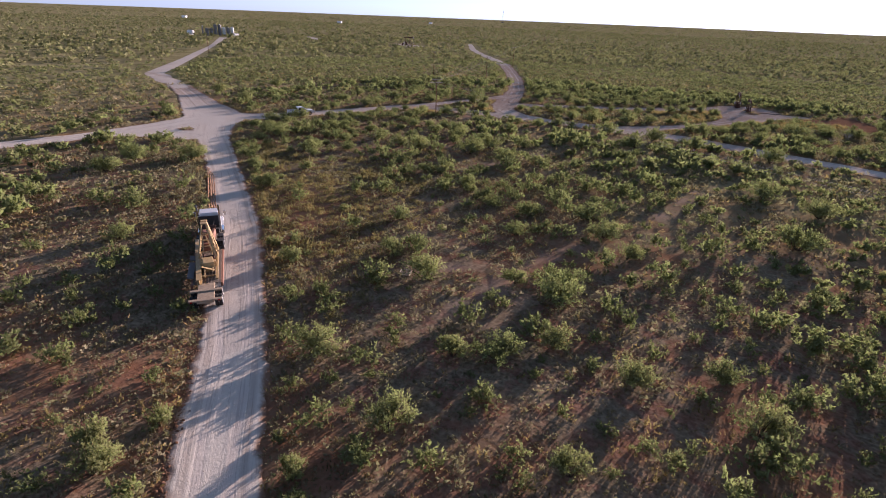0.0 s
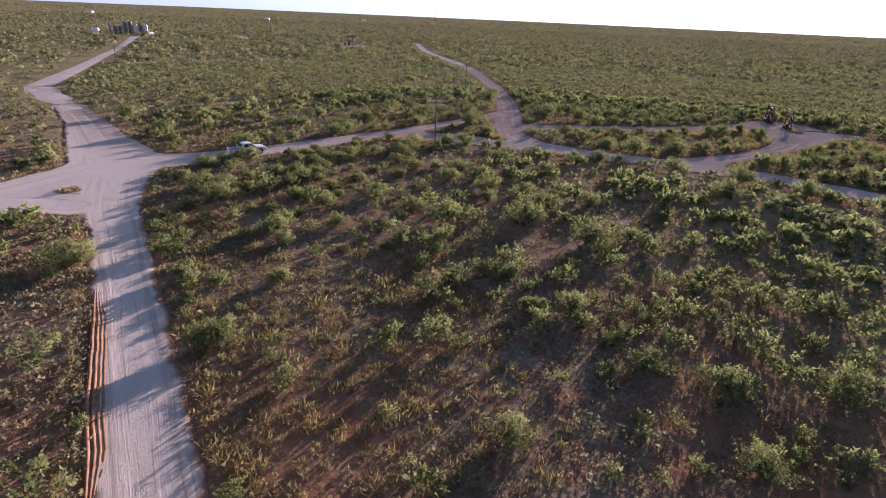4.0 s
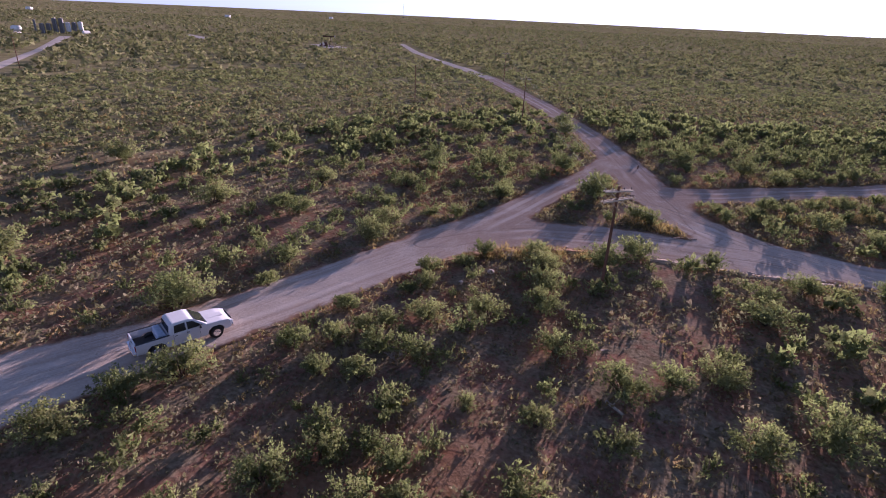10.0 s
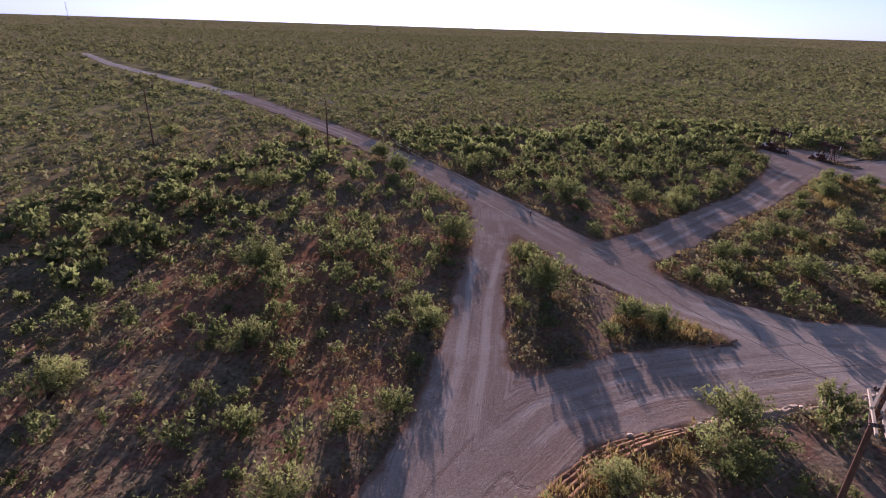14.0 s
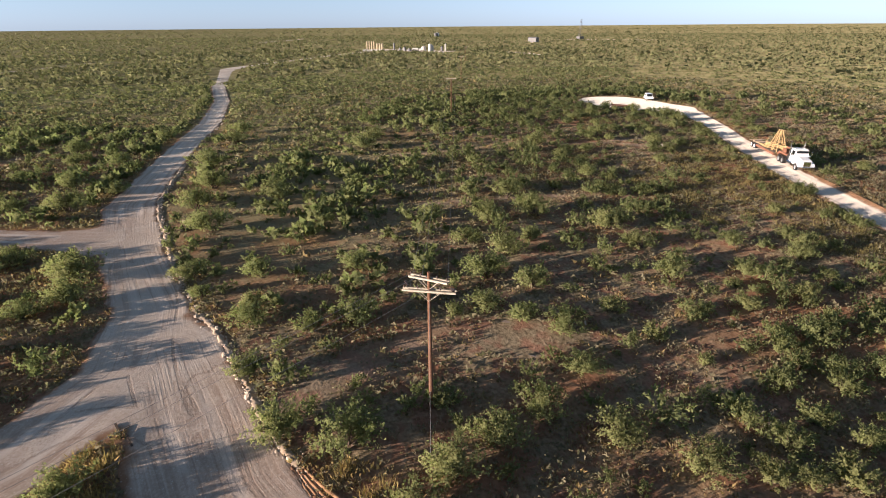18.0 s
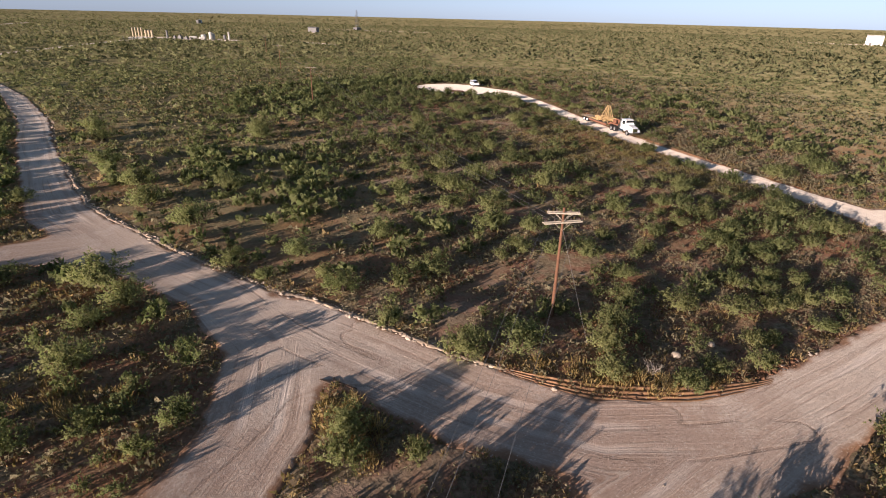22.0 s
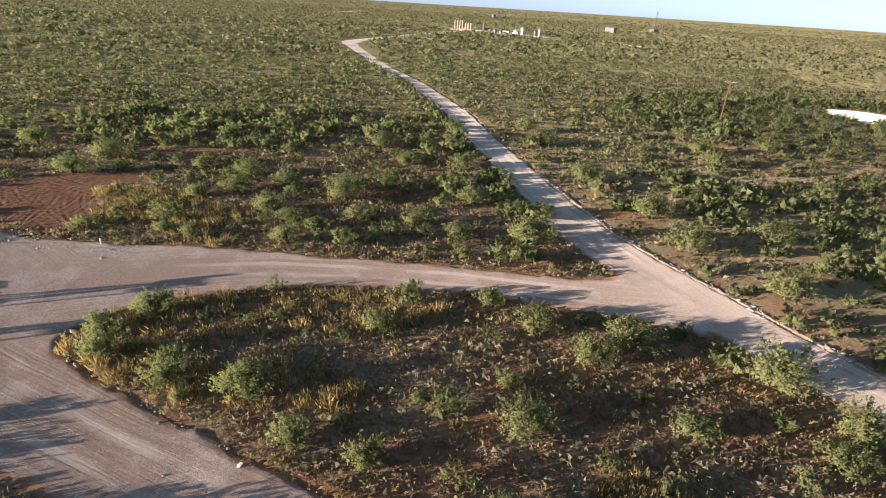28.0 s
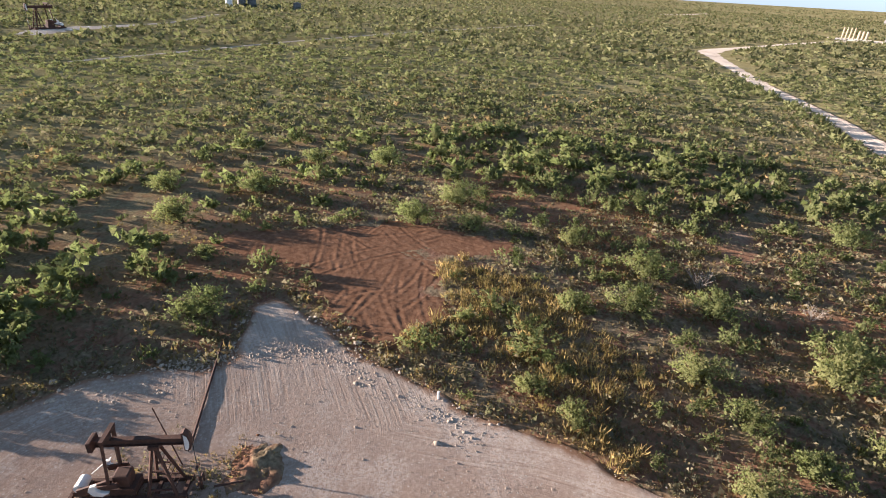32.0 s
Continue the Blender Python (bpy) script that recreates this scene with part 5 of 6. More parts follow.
clods += along(edge_line([(-21.5, 9.5), (-28, 13.6), (-34, 16.8), (-41, 21.4), (-53, 29.2), (-66, 36.6), (-79, 43.6)]), 2600, 0.2, 0.06, 0.05)
clods += along([(-30.2, 173.6), (-29.2, 173.2), (-28.8, 174.0)], 260, 0.35, 0.06, 0.06)
PAD_EDGE = [(x * 0.9 - 3.2, y * 0.9 + 17.4) for x, y in edge_line([(-27, 187), (-24.5, 183), (-21, 179.5), (-20.5, 175), (-22, 169), (-25, 163)])]
pebble_rows += along(PAD_EDGE, 3600, 0.6, 0.05, 0.045)
loose = pebble_rows + [tuple(s) for s in stone_rows[300:]]
gx, gy = rng.uniform(-115, -10, 26000), rng.uniform(0, 192, 26000)
gd = road_sdf(gx, gy)
s = (gd < 0.5) & (rng.random(len(gx)) < np.where(gd > -1.2, 0.9, 0.45))
loose += list(zip(gx[s], gy[s], 0.03 + rng.exponential(0.024, s.sum())))
pebbles(clods, REDSOIL, "clods of orange earth graded along the road edges")
pebbles(loose, STONE, "loose pale limestone gravel on the roads and pad")


# ---- concrete slab in the scrub ----
slab_ob = part("concrete_slab", boxed((4.5, 2.9, 0.16), (SLAB_AT[0], SLAB_AT[1], 0.0), (0, 0, 28), 0.03), CONCRETE)
tagged(slab_ob, "old weathered concrete slab lying in the scrub", "concrete slab")


# ---- utility poles and wires ----
def insulator(at, parent):
    bm = bmesh.new()
    tube(bm, at, (at[0], at[1], at[2] + 0.07), 0.018, None, 6)
    tube(bm, (at[0], at[1], at[2] + 0.07), (at[0], at[1], at[2] + 0.13), 0.06, 0.05, 8)
    tube(bm, (at[0], at[1], at[2] + 0.13), (at[0], at[1], at[2] + 0.19), 0.045, 0.03, 8)
    part("insulator", bm, CERAMIC, parent)


def crossarm(root, half, z, a, double):
    d, n = Vector((math.cos(a), math.sin(a), 0)), Vector((-math.sin(a), math.cos(a), 0))
    for s in ((-1, 1) if double else (1,)):
        o = n * 0.14 * s + Vector((0, 0, z))
        part("crossarm", beamed(o - d * half, o + d * half, 0.085, 0.105), ARMWOOD, root)
        for e in (-1, 1):
            part("brace", beamed(o + d * 0.62 * e + Vector((0, 0, -0.05)), o * 1.0 - n * 0.06 * s + Vector((0, 0, -0.62)), 0.035, 0.02), ARMWOOD, root)
    for e in (-0.93, -0.42, 0.42, 0.93):
        insulator(Vector((0, 0, z + 0.06)) + d * half * e + n * (0.14 if not double else 0.0), root)


def utility_pole(at, height, a, two=False, label="brown wooden utility pole with a timber crossarm"):
    root = thing("utility_pole", label, "utility pole", "utility poles of the power line")
    part("pole", tubed((0, 0, -0.3), (0, 0, height), 0.14, 0.09, 12), POLEWOOD, root)
    if two:
        crossarm(root, 1.47, 7.85, math.radians(58), True)
        crossarm(root, 1.15, 8.55, math.radians(43), True)
        part("guy_wire", tubed((0, 0, 7.5), (-4.15, 1.6, 0), 0.009, None, 5), WIREGREY, root)
        for e in (-1, 1):
            bm = bmesh.new()
            for k in range(4):
                tube(bm, (0.62 * e * 1.0 + 0.12 * k * e, 0.99 * e, 8.05 + 0.02 * k), (0.62 * e + 0.12 * k * e + 0.05 * e, 0.99 * e, 8.05 + 0.02 * k), 0.075, 0.075, 8)
            part("insulator_string", bm, CERAMIC, root)
    else:
        crossarm(root, 1.2, height - 0.35, a, False)
    root.matrix_basis = pose(*at, 0)
    return root


POLES = [(-82.1, 100.3), (-115.5, 166.8), (-151, 239), (-195, 329), (-250, 440)]
EAST = [(-82.1, 100.3), (19, 57), (107, 16), (195, -25)]
WEST = [(-146, 173.5), (-270, 146)]
utility_pole(POLES[0], 8.95, 0, True, "brown wooden corner pole with two pale double crossarms")
for q in POLES[1:]:
    utility_pole(q, 9.2, math.atan2(33, 66))
for q in EAST[1:]:
    utility_pole(q, 9.2, math.atan2(100, 43))
for q in WEST:
    utility_pole(q, 9.0, math.atan2(100, 20))


def wire(a, b, sag, label):
    """One sagging wire, swept as a thin three-sided tube."""
    a, b = Vector(a), Vector(b)
    along = (b - a).normalized()
    side = along.cross(Vector((0, 0, 1))).normalized()
    bm = bmesh.new()
    rings = []
    for k in range(17):
        f = k / 16
        p = a.lerp(b, f) - Vector((0, 0, sag * 4 * f * (1 - f)))
        rings.append([bm.verts.new(p + side * 0.009 * math.cos(t) + Vector((0, 0, 0.009 * math.sin(t)))) for t in (0.5, 2.6, 4.7)])
    for q, w in zip(rings[:-1], rings[1:]):
        for i in range(3):
            bm.faces.new((q[i], q[(i + 1) % 3], w[(i + 1) % 3], w[i]))
    tagged(part("overhead_wire", bm, WIREGREY), label, "power line wire", "wires of the power line")


for line, arm, z0 in ((POLES[:4], (0.89, 0.45), 8.7), (EAST, (0.40, 0.92), 8.1)):
    for a, b in zip(line[:-1], line[1:]):
        for e in (-1.0, 0.45, 1.0):
            za, zb = z0 if a == POLES[0] else 9.0, 9.0
            wire((a[0] + arm[0] * e, a[1] + arm[1] * e, za), (b[0] + arm[0] * e, b[1] + arm[1] * e, zb), 0.9, "thin grey overhead wire between utility poles")


# ---- vehicles ----
def wheel(parent, at, radius, width, hub=WHITE):
    side = 1 if at[1] > 0 else -1
    bm = bmesh.new()
    ring = [(0.62, -0.5), (0.93, -0.5), (1.0, -0.3), (1.0, 0.3), (0.93, 0.5), (0.62, 0.5)]
    n = 24
    vs = [[bm.verts.new((at[0] + radius * q * math.cos(2 * math.pi * k / n), at[1] + width * w, at[2] + radius * q * math.sin(2 * math.pi * k / n))) for q, w in ring] for k in range(n)]
    for k in range(n):
        for j in range(len(ring)):
            j2 = (j + 1) % len(ring)
            bm.faces.new((vs[k][j], vs[k][j2], vs[(k + 1) % n][j2], vs[(k + 1) % n][j]))
    bmesh.ops.recalc_face_normals(bm, faces=bm.faces)
    w = part("wheel", bmesh.new(), RUBBER, parent)
    tyre = part("tyre", bm, RUBBER, w)
    rim = bmesh.new()
    tube(rim, (at[0], at[1] + side * width * 0.22, at[2]), (at[0], at[1] + side * width * 0.40, at[2]), radius * 0.63, radius * 0.60, 20)
    tube(rim, (at[0], at[1] + side * width * 0.3, at[2]), (at[0], at[1] + side * width * 0.52, at[2]), radius * 0.18, radius * 0.15, 10)
    for k in range(5):
        a = 2 * math.pi * k / 5
        tube(rim, (at[0] + radius * 0.2 * math.cos(a), at[1] + side * width * 0.42, at[2] + radius * 0.2 * math.sin(a)), (at[0] + radius * 0.58 * math.cos(a), at[1] + side * width * 0.42, at[2] + radius * 0.58 * math.sin(a)), radius * 0.07, None, 5)
    part("rim", rim, hub, w)


def panel(points, out, thick, mat, name, parent, label=""):
    """A thin flat piece through four or more points, raised outwards."""
    bm = bmesh.new()
    o = Vector(out).normalized() * thick
    a = [bm.verts.new(Vector(p)) for p in points]
    b = [bm.verts.new(Vector(p) + o) for p in points]
    bm.faces.new(b)
    bm.faces.new(a[::-1])
    for i in range(len(a)):
        j = (i + 1) % len(a)
        bm.faces.new((a[i], a[j], b[j], b[i]))
    bmesh.ops.recalc_face_normals(bm, faces=bm.faces)
    return part(name, bm, mat, parent, label)


def narrowed(bm, z0, z1, share):
    for v in bm.verts:
        v.co.y *= 1 - (1 - share) * min(1, max(0, (v.co.z - z0) / (z1 - z0)))
    return bm


def nosed(bm):
    """Draws the front of a car body in towards its nose."""
    for v in bm.verts:
        if v.co.x > 1.6:
            v.co.y *= 1 - 0.13 * ((v.co.x - 1.6) / 1.25) ** 2
    return bm


def pickup(m, label):
    root = thing("pickup_truck", label, "pickup truck")
    part("front_body", nosed(slab([(0.75, 0.42), (1.25, 0.42), (1.32, 0.7), (1.55, 0.9), (2.02, 0.9), (2.26, 0.7), (2.34, 0.42), (2.78, 0.48), (2.86, 0.62), (2.84, 0.98), (2.6, 1.12), (2.2, 1.2), (1.3, 1.25), (0.75, 1.25)], -0.97, 0.97, 0.085)), CARPAINT, root)
    part("cab_body", slab([(-1.0, 0.42), (0.8, 0.42), (0.8, 1.24), (-1.0, 1.24)], -0.965, 0.965, 0.03), CARPAINT, root)
    roof = slab([(-1.0, 1.22), (1.32, 1.22), (0.55, 1.78), (0.28, 1.88), (-0.72, 1.89), (-0.92, 1.82)], -0.95, 0.95, 0.075)
    part("cab_roof", narrowed(roof, 1.22, 1.9, 0.80), CARPAINT, root)
    part("windshield", boxed((0.94, 1.50, 0.012), (0.955, 0, 1.515), (0, 36.5, 0)), GLASS, root)
    part("rear_window", boxed((0.012, 1.40, 0.40), (-0.985, 0, 1.52), (0, 8, 0)), GLASS, root)
    for s in (-1, 1):
        def q(x, z):
            return (x, s * (0.95 - 0.19 * (z - 1.22) / 0.68 + 0.002), z)
        panel([q(0.08, 1.28), q(0.98, 1.28), q(0.46, 1.70), q(0.08, 1.76)], (0, s, 0.3), 0.012, GLASS, "front_side_window", root)
        panel([q(-0.72, 1.28), q(-0.02, 1.28), q(-0.02, 1.76), q(-0.66, 1.74)], (0, s, 0.3), 0.012, GLASS, "rear_side_window", root)
        for hx in (0.02, -0.68):
            part("door_handle", boxed((0.16, 0.03, 0.035), (hx + 0.05, s * 0.985, 1.10), (0, 0, 0), 0.008), BLACK, root)
        for dx in (0.03, 0.78, -0.78):
            part("door_gap", boxed((0.012, 0.006, 0.7), (dx, s * 0.966, 0.86)), BLACK, root)
        part("mirror", boxed((0.12, 0.22, 0.2), (0.80, s * 1.13, 1.34), (0, 0, s * 12), 0.03), BLACK, root)
        part("headlight", boxed((0.22, 0.3, 0.22), (2.74, s * 0.80, 0.90), (0, 0, -s * 14), 0.04), CLEAR, root)
        part("tail_light", boxed((0.06, 0.16, 0.36), (-2.93, s * 0.89, 0.98), (0, 0, 0), 0.02), REDLENS, root)
        part("bed_side", slab([(-2.92, 0.55), (-2.36, 0.5), (-2.28, 0.74), (-2.06, 0.9), (-1.52, 0.9), (-1.3, 0.74), (-1.22, 0.45), (-0.98, 0.45), (-0.98, 1.22), (-2.92, 1.22)], s * 0.84, s * 0.975, 0.02), CARPAINT, root)
        part("bed_rail", boxed((1.92, 0.13, 0.03), (-1.95, s * 0.905, 1.235), (0, 0, 0), 0.01), BLACK, root)
        for wx in (1.79, -1.79):
            wheel(root, (wx, s * 0.84, 0.41), 0.41, 0.28, CHROME)
            part("wheel_arch", tubed((wx, s * 0.5, 0.44), (wx, s * 0.80, 0.44), 0.47, None, 20), BLACK, root)
    part("bed_floor", boxed((1.9, 1.68, 0.06), (-1.95, 0, 0.72)), BLACK, root)
    part("bed_front", boxed((0.08, 1.7, 0.5), (-1.04, 0, 0.98)), CARPAINT, root)
    part("tailgate", boxed((0.09, 1.66, 0.60), (-2.90, 0, 0.93), (0, 0, 0), 0.02), CARPAINT, root)
    part("tailgate_handle", boxed((0.02, 0.2, 0.08), (-2.955, 0, 1.05), (0, 0, 0), 0.005), BLACK, root)
    part("rear_bumper", boxed((0.2, 1.86, 0.2), (-3.0, 0, 0.55), (0, 0, 0), 0.03), CHROME, root)
    part("number_plate", boxed((0.012, 0.32, 0.16), (-3.108, 0, 0.58)), DUSTY, root)
    part("front_bumper", boxed((0.22, 1.7, 0.26), (2.82, 0, 0.55), (0, 0, 0), 0.08), CHROME, root)
    part("grille", boxed((0.05, 1.1, 0.3), (2.86, 0, 0.90), (0, 0, 0), 0.01), BLACK, root)
    part("chassis", boxed((4.9, 1.3, 0.2), (-0.1, 0, 0.42)), BLACK, root)
    part("hood_ridge", boxed((1.0, 0.5, 0.04), (1.95, 0, 1.205), (0, 2.5, 0), 0.02), CARPAINT, root)
    root.matrix_basis = m
    return root


PICK = pose(-103.4, 78.0, 0.03, 0, 0, math.degrees(math.atan2(0.94, 0.34)))
pickup(PICK, "white four-door pickup truck driving on a caliche road")
bm = slab([(-1.62, 0.78), (-1.12, 0.78), (-1.12, 1.22), (-1.2, 1.32), (-1.54, 1.32), (-1.62, 1.22)], -0.74, 0.74, 0.04)
bmesh.ops.transform(bm, matrix=PICK, verts=bm.verts)
tagged(part("truck_toolbox", bm, TARP), "pale blue-grey covered toolbox across a pickup bed", "toolbox")
bm = tubed((-2.55, -0.5, 0.83), (-1.75, -0.2, 0.83), 0.06, None, 8)
bmesh.ops.transform(bm, matrix=PICK, verts=bm.verts)
tagged(part("pipe_length", bm, STEEL), "short grey steel pipe lying in a pickup bed", "pipe")


def suv(m):
    root = thing("suv", "white four-door off-road vehicle parked on a pale pad", "suv")
    part("body", slab([(-2.2, 0.45), (2.1, 0.45), (2.2, 0.8), (2.1, 1.1), (1.1, 1.2), (-2.2, 1.2)], -0.93, 0.93, 0.05), WHITE, root)
    part("cabin", narrowed(slab([(-2.18, 1.18), (1.15, 1.18), (0.65, 1.8), (-2.1, 1.84)], -0.9, 0.9, 0.03), 1.18, 1.85, 0.84), WHITE, root)
    part("windshield", boxed((0.78, 1.42, 0.012), (0.915, 0, 1.49), (0, 51, 0)), GLASS, root)
    for s in (-1, 1):
        for x0, x1 in ((-2.0, -1.3), (-1.2, -0.4), (-0.3, 0.55)):
            panel([(x0, s * 0.885, 1.28), (x1 + (0.2 if x1 > 0 else 0), s * 0.885, 1.28), (x1, s * 0.795, 1.7), (x0, s * 0.795, 1.7)], (0, s, 0.2), 0.012, GLASS, "side_window", root)
        for wx in (-1.45, 1.45):
            wheel(root, (wx, s * 0.8, 0.4), 0.4, 0.26, CHROME)
        part("headlight", boxed((0.08, 0.25, 0.2), (2.17, s * 0.7, 0.9), (0, 0, 0), 0.02), CLEAR, root)
    part("rear_window", boxed((0.012, 1.3, 0.4), (-2.19, 0, 1.5)), GLASS, root)
    part("front_bumper", boxed((0.2, 1.8, 0.2), (2.2, 0, 0.55), (0, 0, 0), 0.04), BLACK, root)
    part("rear_bumper", boxed((0.2, 1.8, 0.2), (-2.25, 0, 0.55), (0, 0, 0), 0.04), BLACK, root)
    root.matrix_basis = m


suv(pose(21.5, -6.5, 0.03, 0, 0, 150))


def semi_truck(m):
    root = thing("semi_truck", "white day-cab semi truck with chrome stacks pulling a lowboy", "truck")
    part("hood", narrowed(slab([(-0.15, 0.75), (-2.2, 0.75), (-2.2, 1.95), (-0.5, 1.72), (-0.15, 1.55)], -0.72, 0.72, 0.06), 0.75, 2.0, 0.86), CARPAINT, root)
    part("cab", narrowed(slab([(-2.1, 0.75), (-3.9, 0.75), (-3.9, 2.9), (-2.75, 2.95), (-2.45, 2.75), (-2.15, 1.95)], -1.0, 1.0, 0.05), 1.9, 3.0, 0.86), CARPAINT, root)
    part("windshield", boxed((0.012, 1.65, 0.78), (-2.285, 0, 2.36), (0, 19, 0)), GLASS, root)
    part("rear_window", boxed((0.012, 1.3, 0.5), (-3.91, 0, 2.3)), GLASS, root)
    part("sun_visor", boxed((0.3, 1.7, 0.03), (-2.30, 0, 2.80), (0, 18, 0), 0.01), DUSTY, root)
    part("grille", boxed((0.06, 1.0, 0.72), (-0.13, 0, 1.15), (0, 0, 0), 0.02), CHROME, root)
    part("front_bumper", boxed((0.25, 2.35, 0.35), (-0.05, 0, 0.58), (0, 0, 0), 0.05), CHROME, root)
    for k in range(5):
        part("marker_lamp", boxed((0.08, 0.08, 0.05), (-2.62, -0.7 + 0.35 * k, 3.0), (0, 0, 0), 0.01), YELLOW, root)
    for s in (-1, 1):
        part("fender", slab([(-0.2, 0.75), (-0.5, 1.15), (-1.1, 1.32), (-1.9, 1.15), (-2.1, 0.75), (-1.95, 0.75), (-1.6, 1.05), (-1.1, 1.16), (-0.75, 1.05), (-0.45, 0.75)], s * 0.72, s * 1.2, 0.02), CARPAINT, root)
        part("headlight", boxed((0.2, 0.32, 0.24), (-0.3, s * 0.95, 1.05), (0, 0, 0), 0.04), CLEAR, root)
        part("side_window", boxed((0.9, 0.012, 0.62), (-2.95, s * 0.965, 2.33), (s * 6, 0, 0)), GLASS, root)
        part("exhaust_stack", tubed((-4.1, s * 0.98, 0.9), (-4.1, s * 0.98, 3.75), 0.085, None, 12), CHROME, root)
        part("fuel_tank", tubed((-2.5, s * 0.98, 0.68), (-3.9, s * 0.98, 0.68), 0.32, None, 16), CHROME, root)
        part("mirror", boxed((0.1, 0.2, 0.5), (-2.35, s * 1.42, 2.25), (0, 0, 0), 0.03), CHROME, root)
        wheel(root, (-1.15, s * 1.02, 0.52), 0.52, 0.3, STEEL)
        for wx in (-5.6, -6.9):
            wheel(root, (wx, s * 1.08, 0.52), 0.52, 0.28, STEEL)
            wheel(root, (wx, s * 0.76, 0.52), 0.52, 0.28, STEEL)
            part("mud_flap_bracket", boxed((0.9, 0.55, 0.03), (wx, s * 0.95, 1.10), (0, 0, 0), 0.01), BLACK, root)
        part("frame_rail", boxed((7.0, 0.1, 0.26), (-4.2, s * 0.42, 0.82)), BLACK, root)
    part("headache_rack", boxed((0.08, 1.8, 1.7), (-4.3, 0, 1.85), (0, 0, 0), 0.02), BLACK, root)
    part("tool_chest", boxed((0.6, 1.7, 0.5), (-4.7, 0, 1.25), (0, 0, 0), 0.03), BLACK, root)
    for s in (-0.5, 0.1, 0.6):
        part("air_line", tubed((-4.35, s, 2.3), (-5.9, s * 0.3, 1.3), 0.03, None, 6), BLACK, root)
    part("winch", tubed((-5.0, -0.6, 1.75), (-5.0, 0.6, 1.75), 0.22, None, 12), RUST, root)
    part("air_cleaner", tubed((-2.0, 1.0, 1.35), (-2.0, 1.0, 2.0), 0.16, None, 12), CHROME, root)
    part("fifth_wheel", tubed((-6.2, 0, 1.0), (-6.2, 0, 1.12), 0.5, None, 16), BLACK, root)
    part("rear_axle", tubed((-6.9, -0.9, 0.52), (-6.9, 0.9, 0.52), 0.1, None, 8), BLACK, root)
    part("middle_axle", tubed((-5.6, -0.9, 0.52), (-5.6, 0.9, 0.52), 0.1, None, 8), BLACK, root)
    part("front_axle", tubed((-1.15, -0.9, 0.5), (-1.15, 0.9, 0.5), 0.08, None, 8), BLACK, root)
    root.matrix_basis = m


def lowboy(m):
    root = thing("lowboy_trailer", "faded orange lowboy trailer with timber deck and pale rear beams", "trailer")
    part("gooseneck", slab([(-4.75, 1.12), (-8.3, 1.12), (-9.0, 0.7), (-9.4, 0.7), (-9.4, 0.95), (-8.5, 1.4), (-4.75, 1.4)], -0.5, 0.5, 0.02), ORANGE, root)
    for s in (-1, 1):
        part("side_beam", boxed((7.2, 0.18, 0.34), (-12.6, s * 1.16, 0.78), (0, 0, 0), 0.02), ORANGE, root)
        for wx in (-17.0, -18.3):
            wheel(root, (wx, s * 1.06, 0.48), 0.48, 0.26, WHITE)
            wheel(root, (wx, s * 0.76, 0.48), 0.48, 0.26, WHITE)
    for k in range(9):
        part("deck_plank", boxed((7.0, 0.22, 0.05), (-12.7, -0.98 + 0.245 * k, 0.975), (0, 0, 0), 0.008), DECK, root)
    part("rear_deck", slab([(-15.9, 0.75), (-16.3, 1.08), (-19.4, 1.08), (-19.4, 0.85), (-16.2, 0.7)], -0.62, 0.62, 0.02), PLANK, root, "pale dusty centre beam")
    for wx in (-17.65, -19.3):
        part("rear_crossbeam", boxed((0.32, 2.4, 0.12), (wx, 0, 1.10), (0, 0, 0), 0.02), PLANK, root)
    for wx in (-17.0, -18.3):
        part("axle", tubed((wx, -0.9, 0.48), (wx, 0.9, 0.48), 0.09, None, 8), BLACK, root)
    for s in (-1, 1):
        part("tail_light", boxed((0.04, 0.16, 0.1), (-19.53, s * 1.0, 1.1), (0, 0, 0), 0.01), REDLENS, root)
    root.matrix_basis = m


RIG = pose(-53.2, 29.3, 0.03, 0, 0, math.degrees(math.atan2(0.5, -0.866)))
semi_truck(RIG)
lowboy(RIG)


def load_piece(name, bm, mat, label, category):
    bmesh.ops.transform(bm, matrix=RIG, verts=bm.verts)
    return tagged(part(name, bm, mat), label, category)


def dismantled_post(x0, lean, label):
    """One tall A-shaped post of a pump jack, standing on the trailer deck."""
    root = thing("samson_post", label, "pump jack part", "pump jack parts on the trailer")
    top = Vector((x0 + lean, 0, 4.35))
    feet = [Vector((x0 + dx, dy, 1.0)) for dx in (-0.7, 0.9) for dy in (-0.8, 0.8)]
    for f in feet:
        part("leg", beamed(f, top + Vector((0, 0.18 if f.y > 0 else -0.18, 0)), 0.11, 0.11), YELLOW, root)
    for k in range(1, 6):
        f = k / 6.5
        a = feet[0].lerp(top, f)
        b = feet[1].lerp(top, f)
        part("rung", beamed(a, b, 0.05, 0.05), YELLOW, root)
    for y in (0, 1):
        a, b = feet[y].lerp(top, 0.35), feet[y + 2].lerp(top, 0.35)
        part("brace", beamed(a, b, 0.08, 0.08), YELLOW, root)
        part("brace", beamed(feet[y], feet[y + 2].lerp(top, 0.5), 0.06, 0.06), YELLOW, root)
    part("top_plate", boxed((0.4, 0.5, 0.08), tuple(top + Vector((0, 0, 0.05)))), YELLOW, root)
    root.matrix_basis = RIG


dismantled_post(-9.9, -0.5, "tall yellow lattice pump jack post standing on a trailer")
dismantled_post(-11.9, 0.9, "leaning yellow pump jack post braced on a trailer")
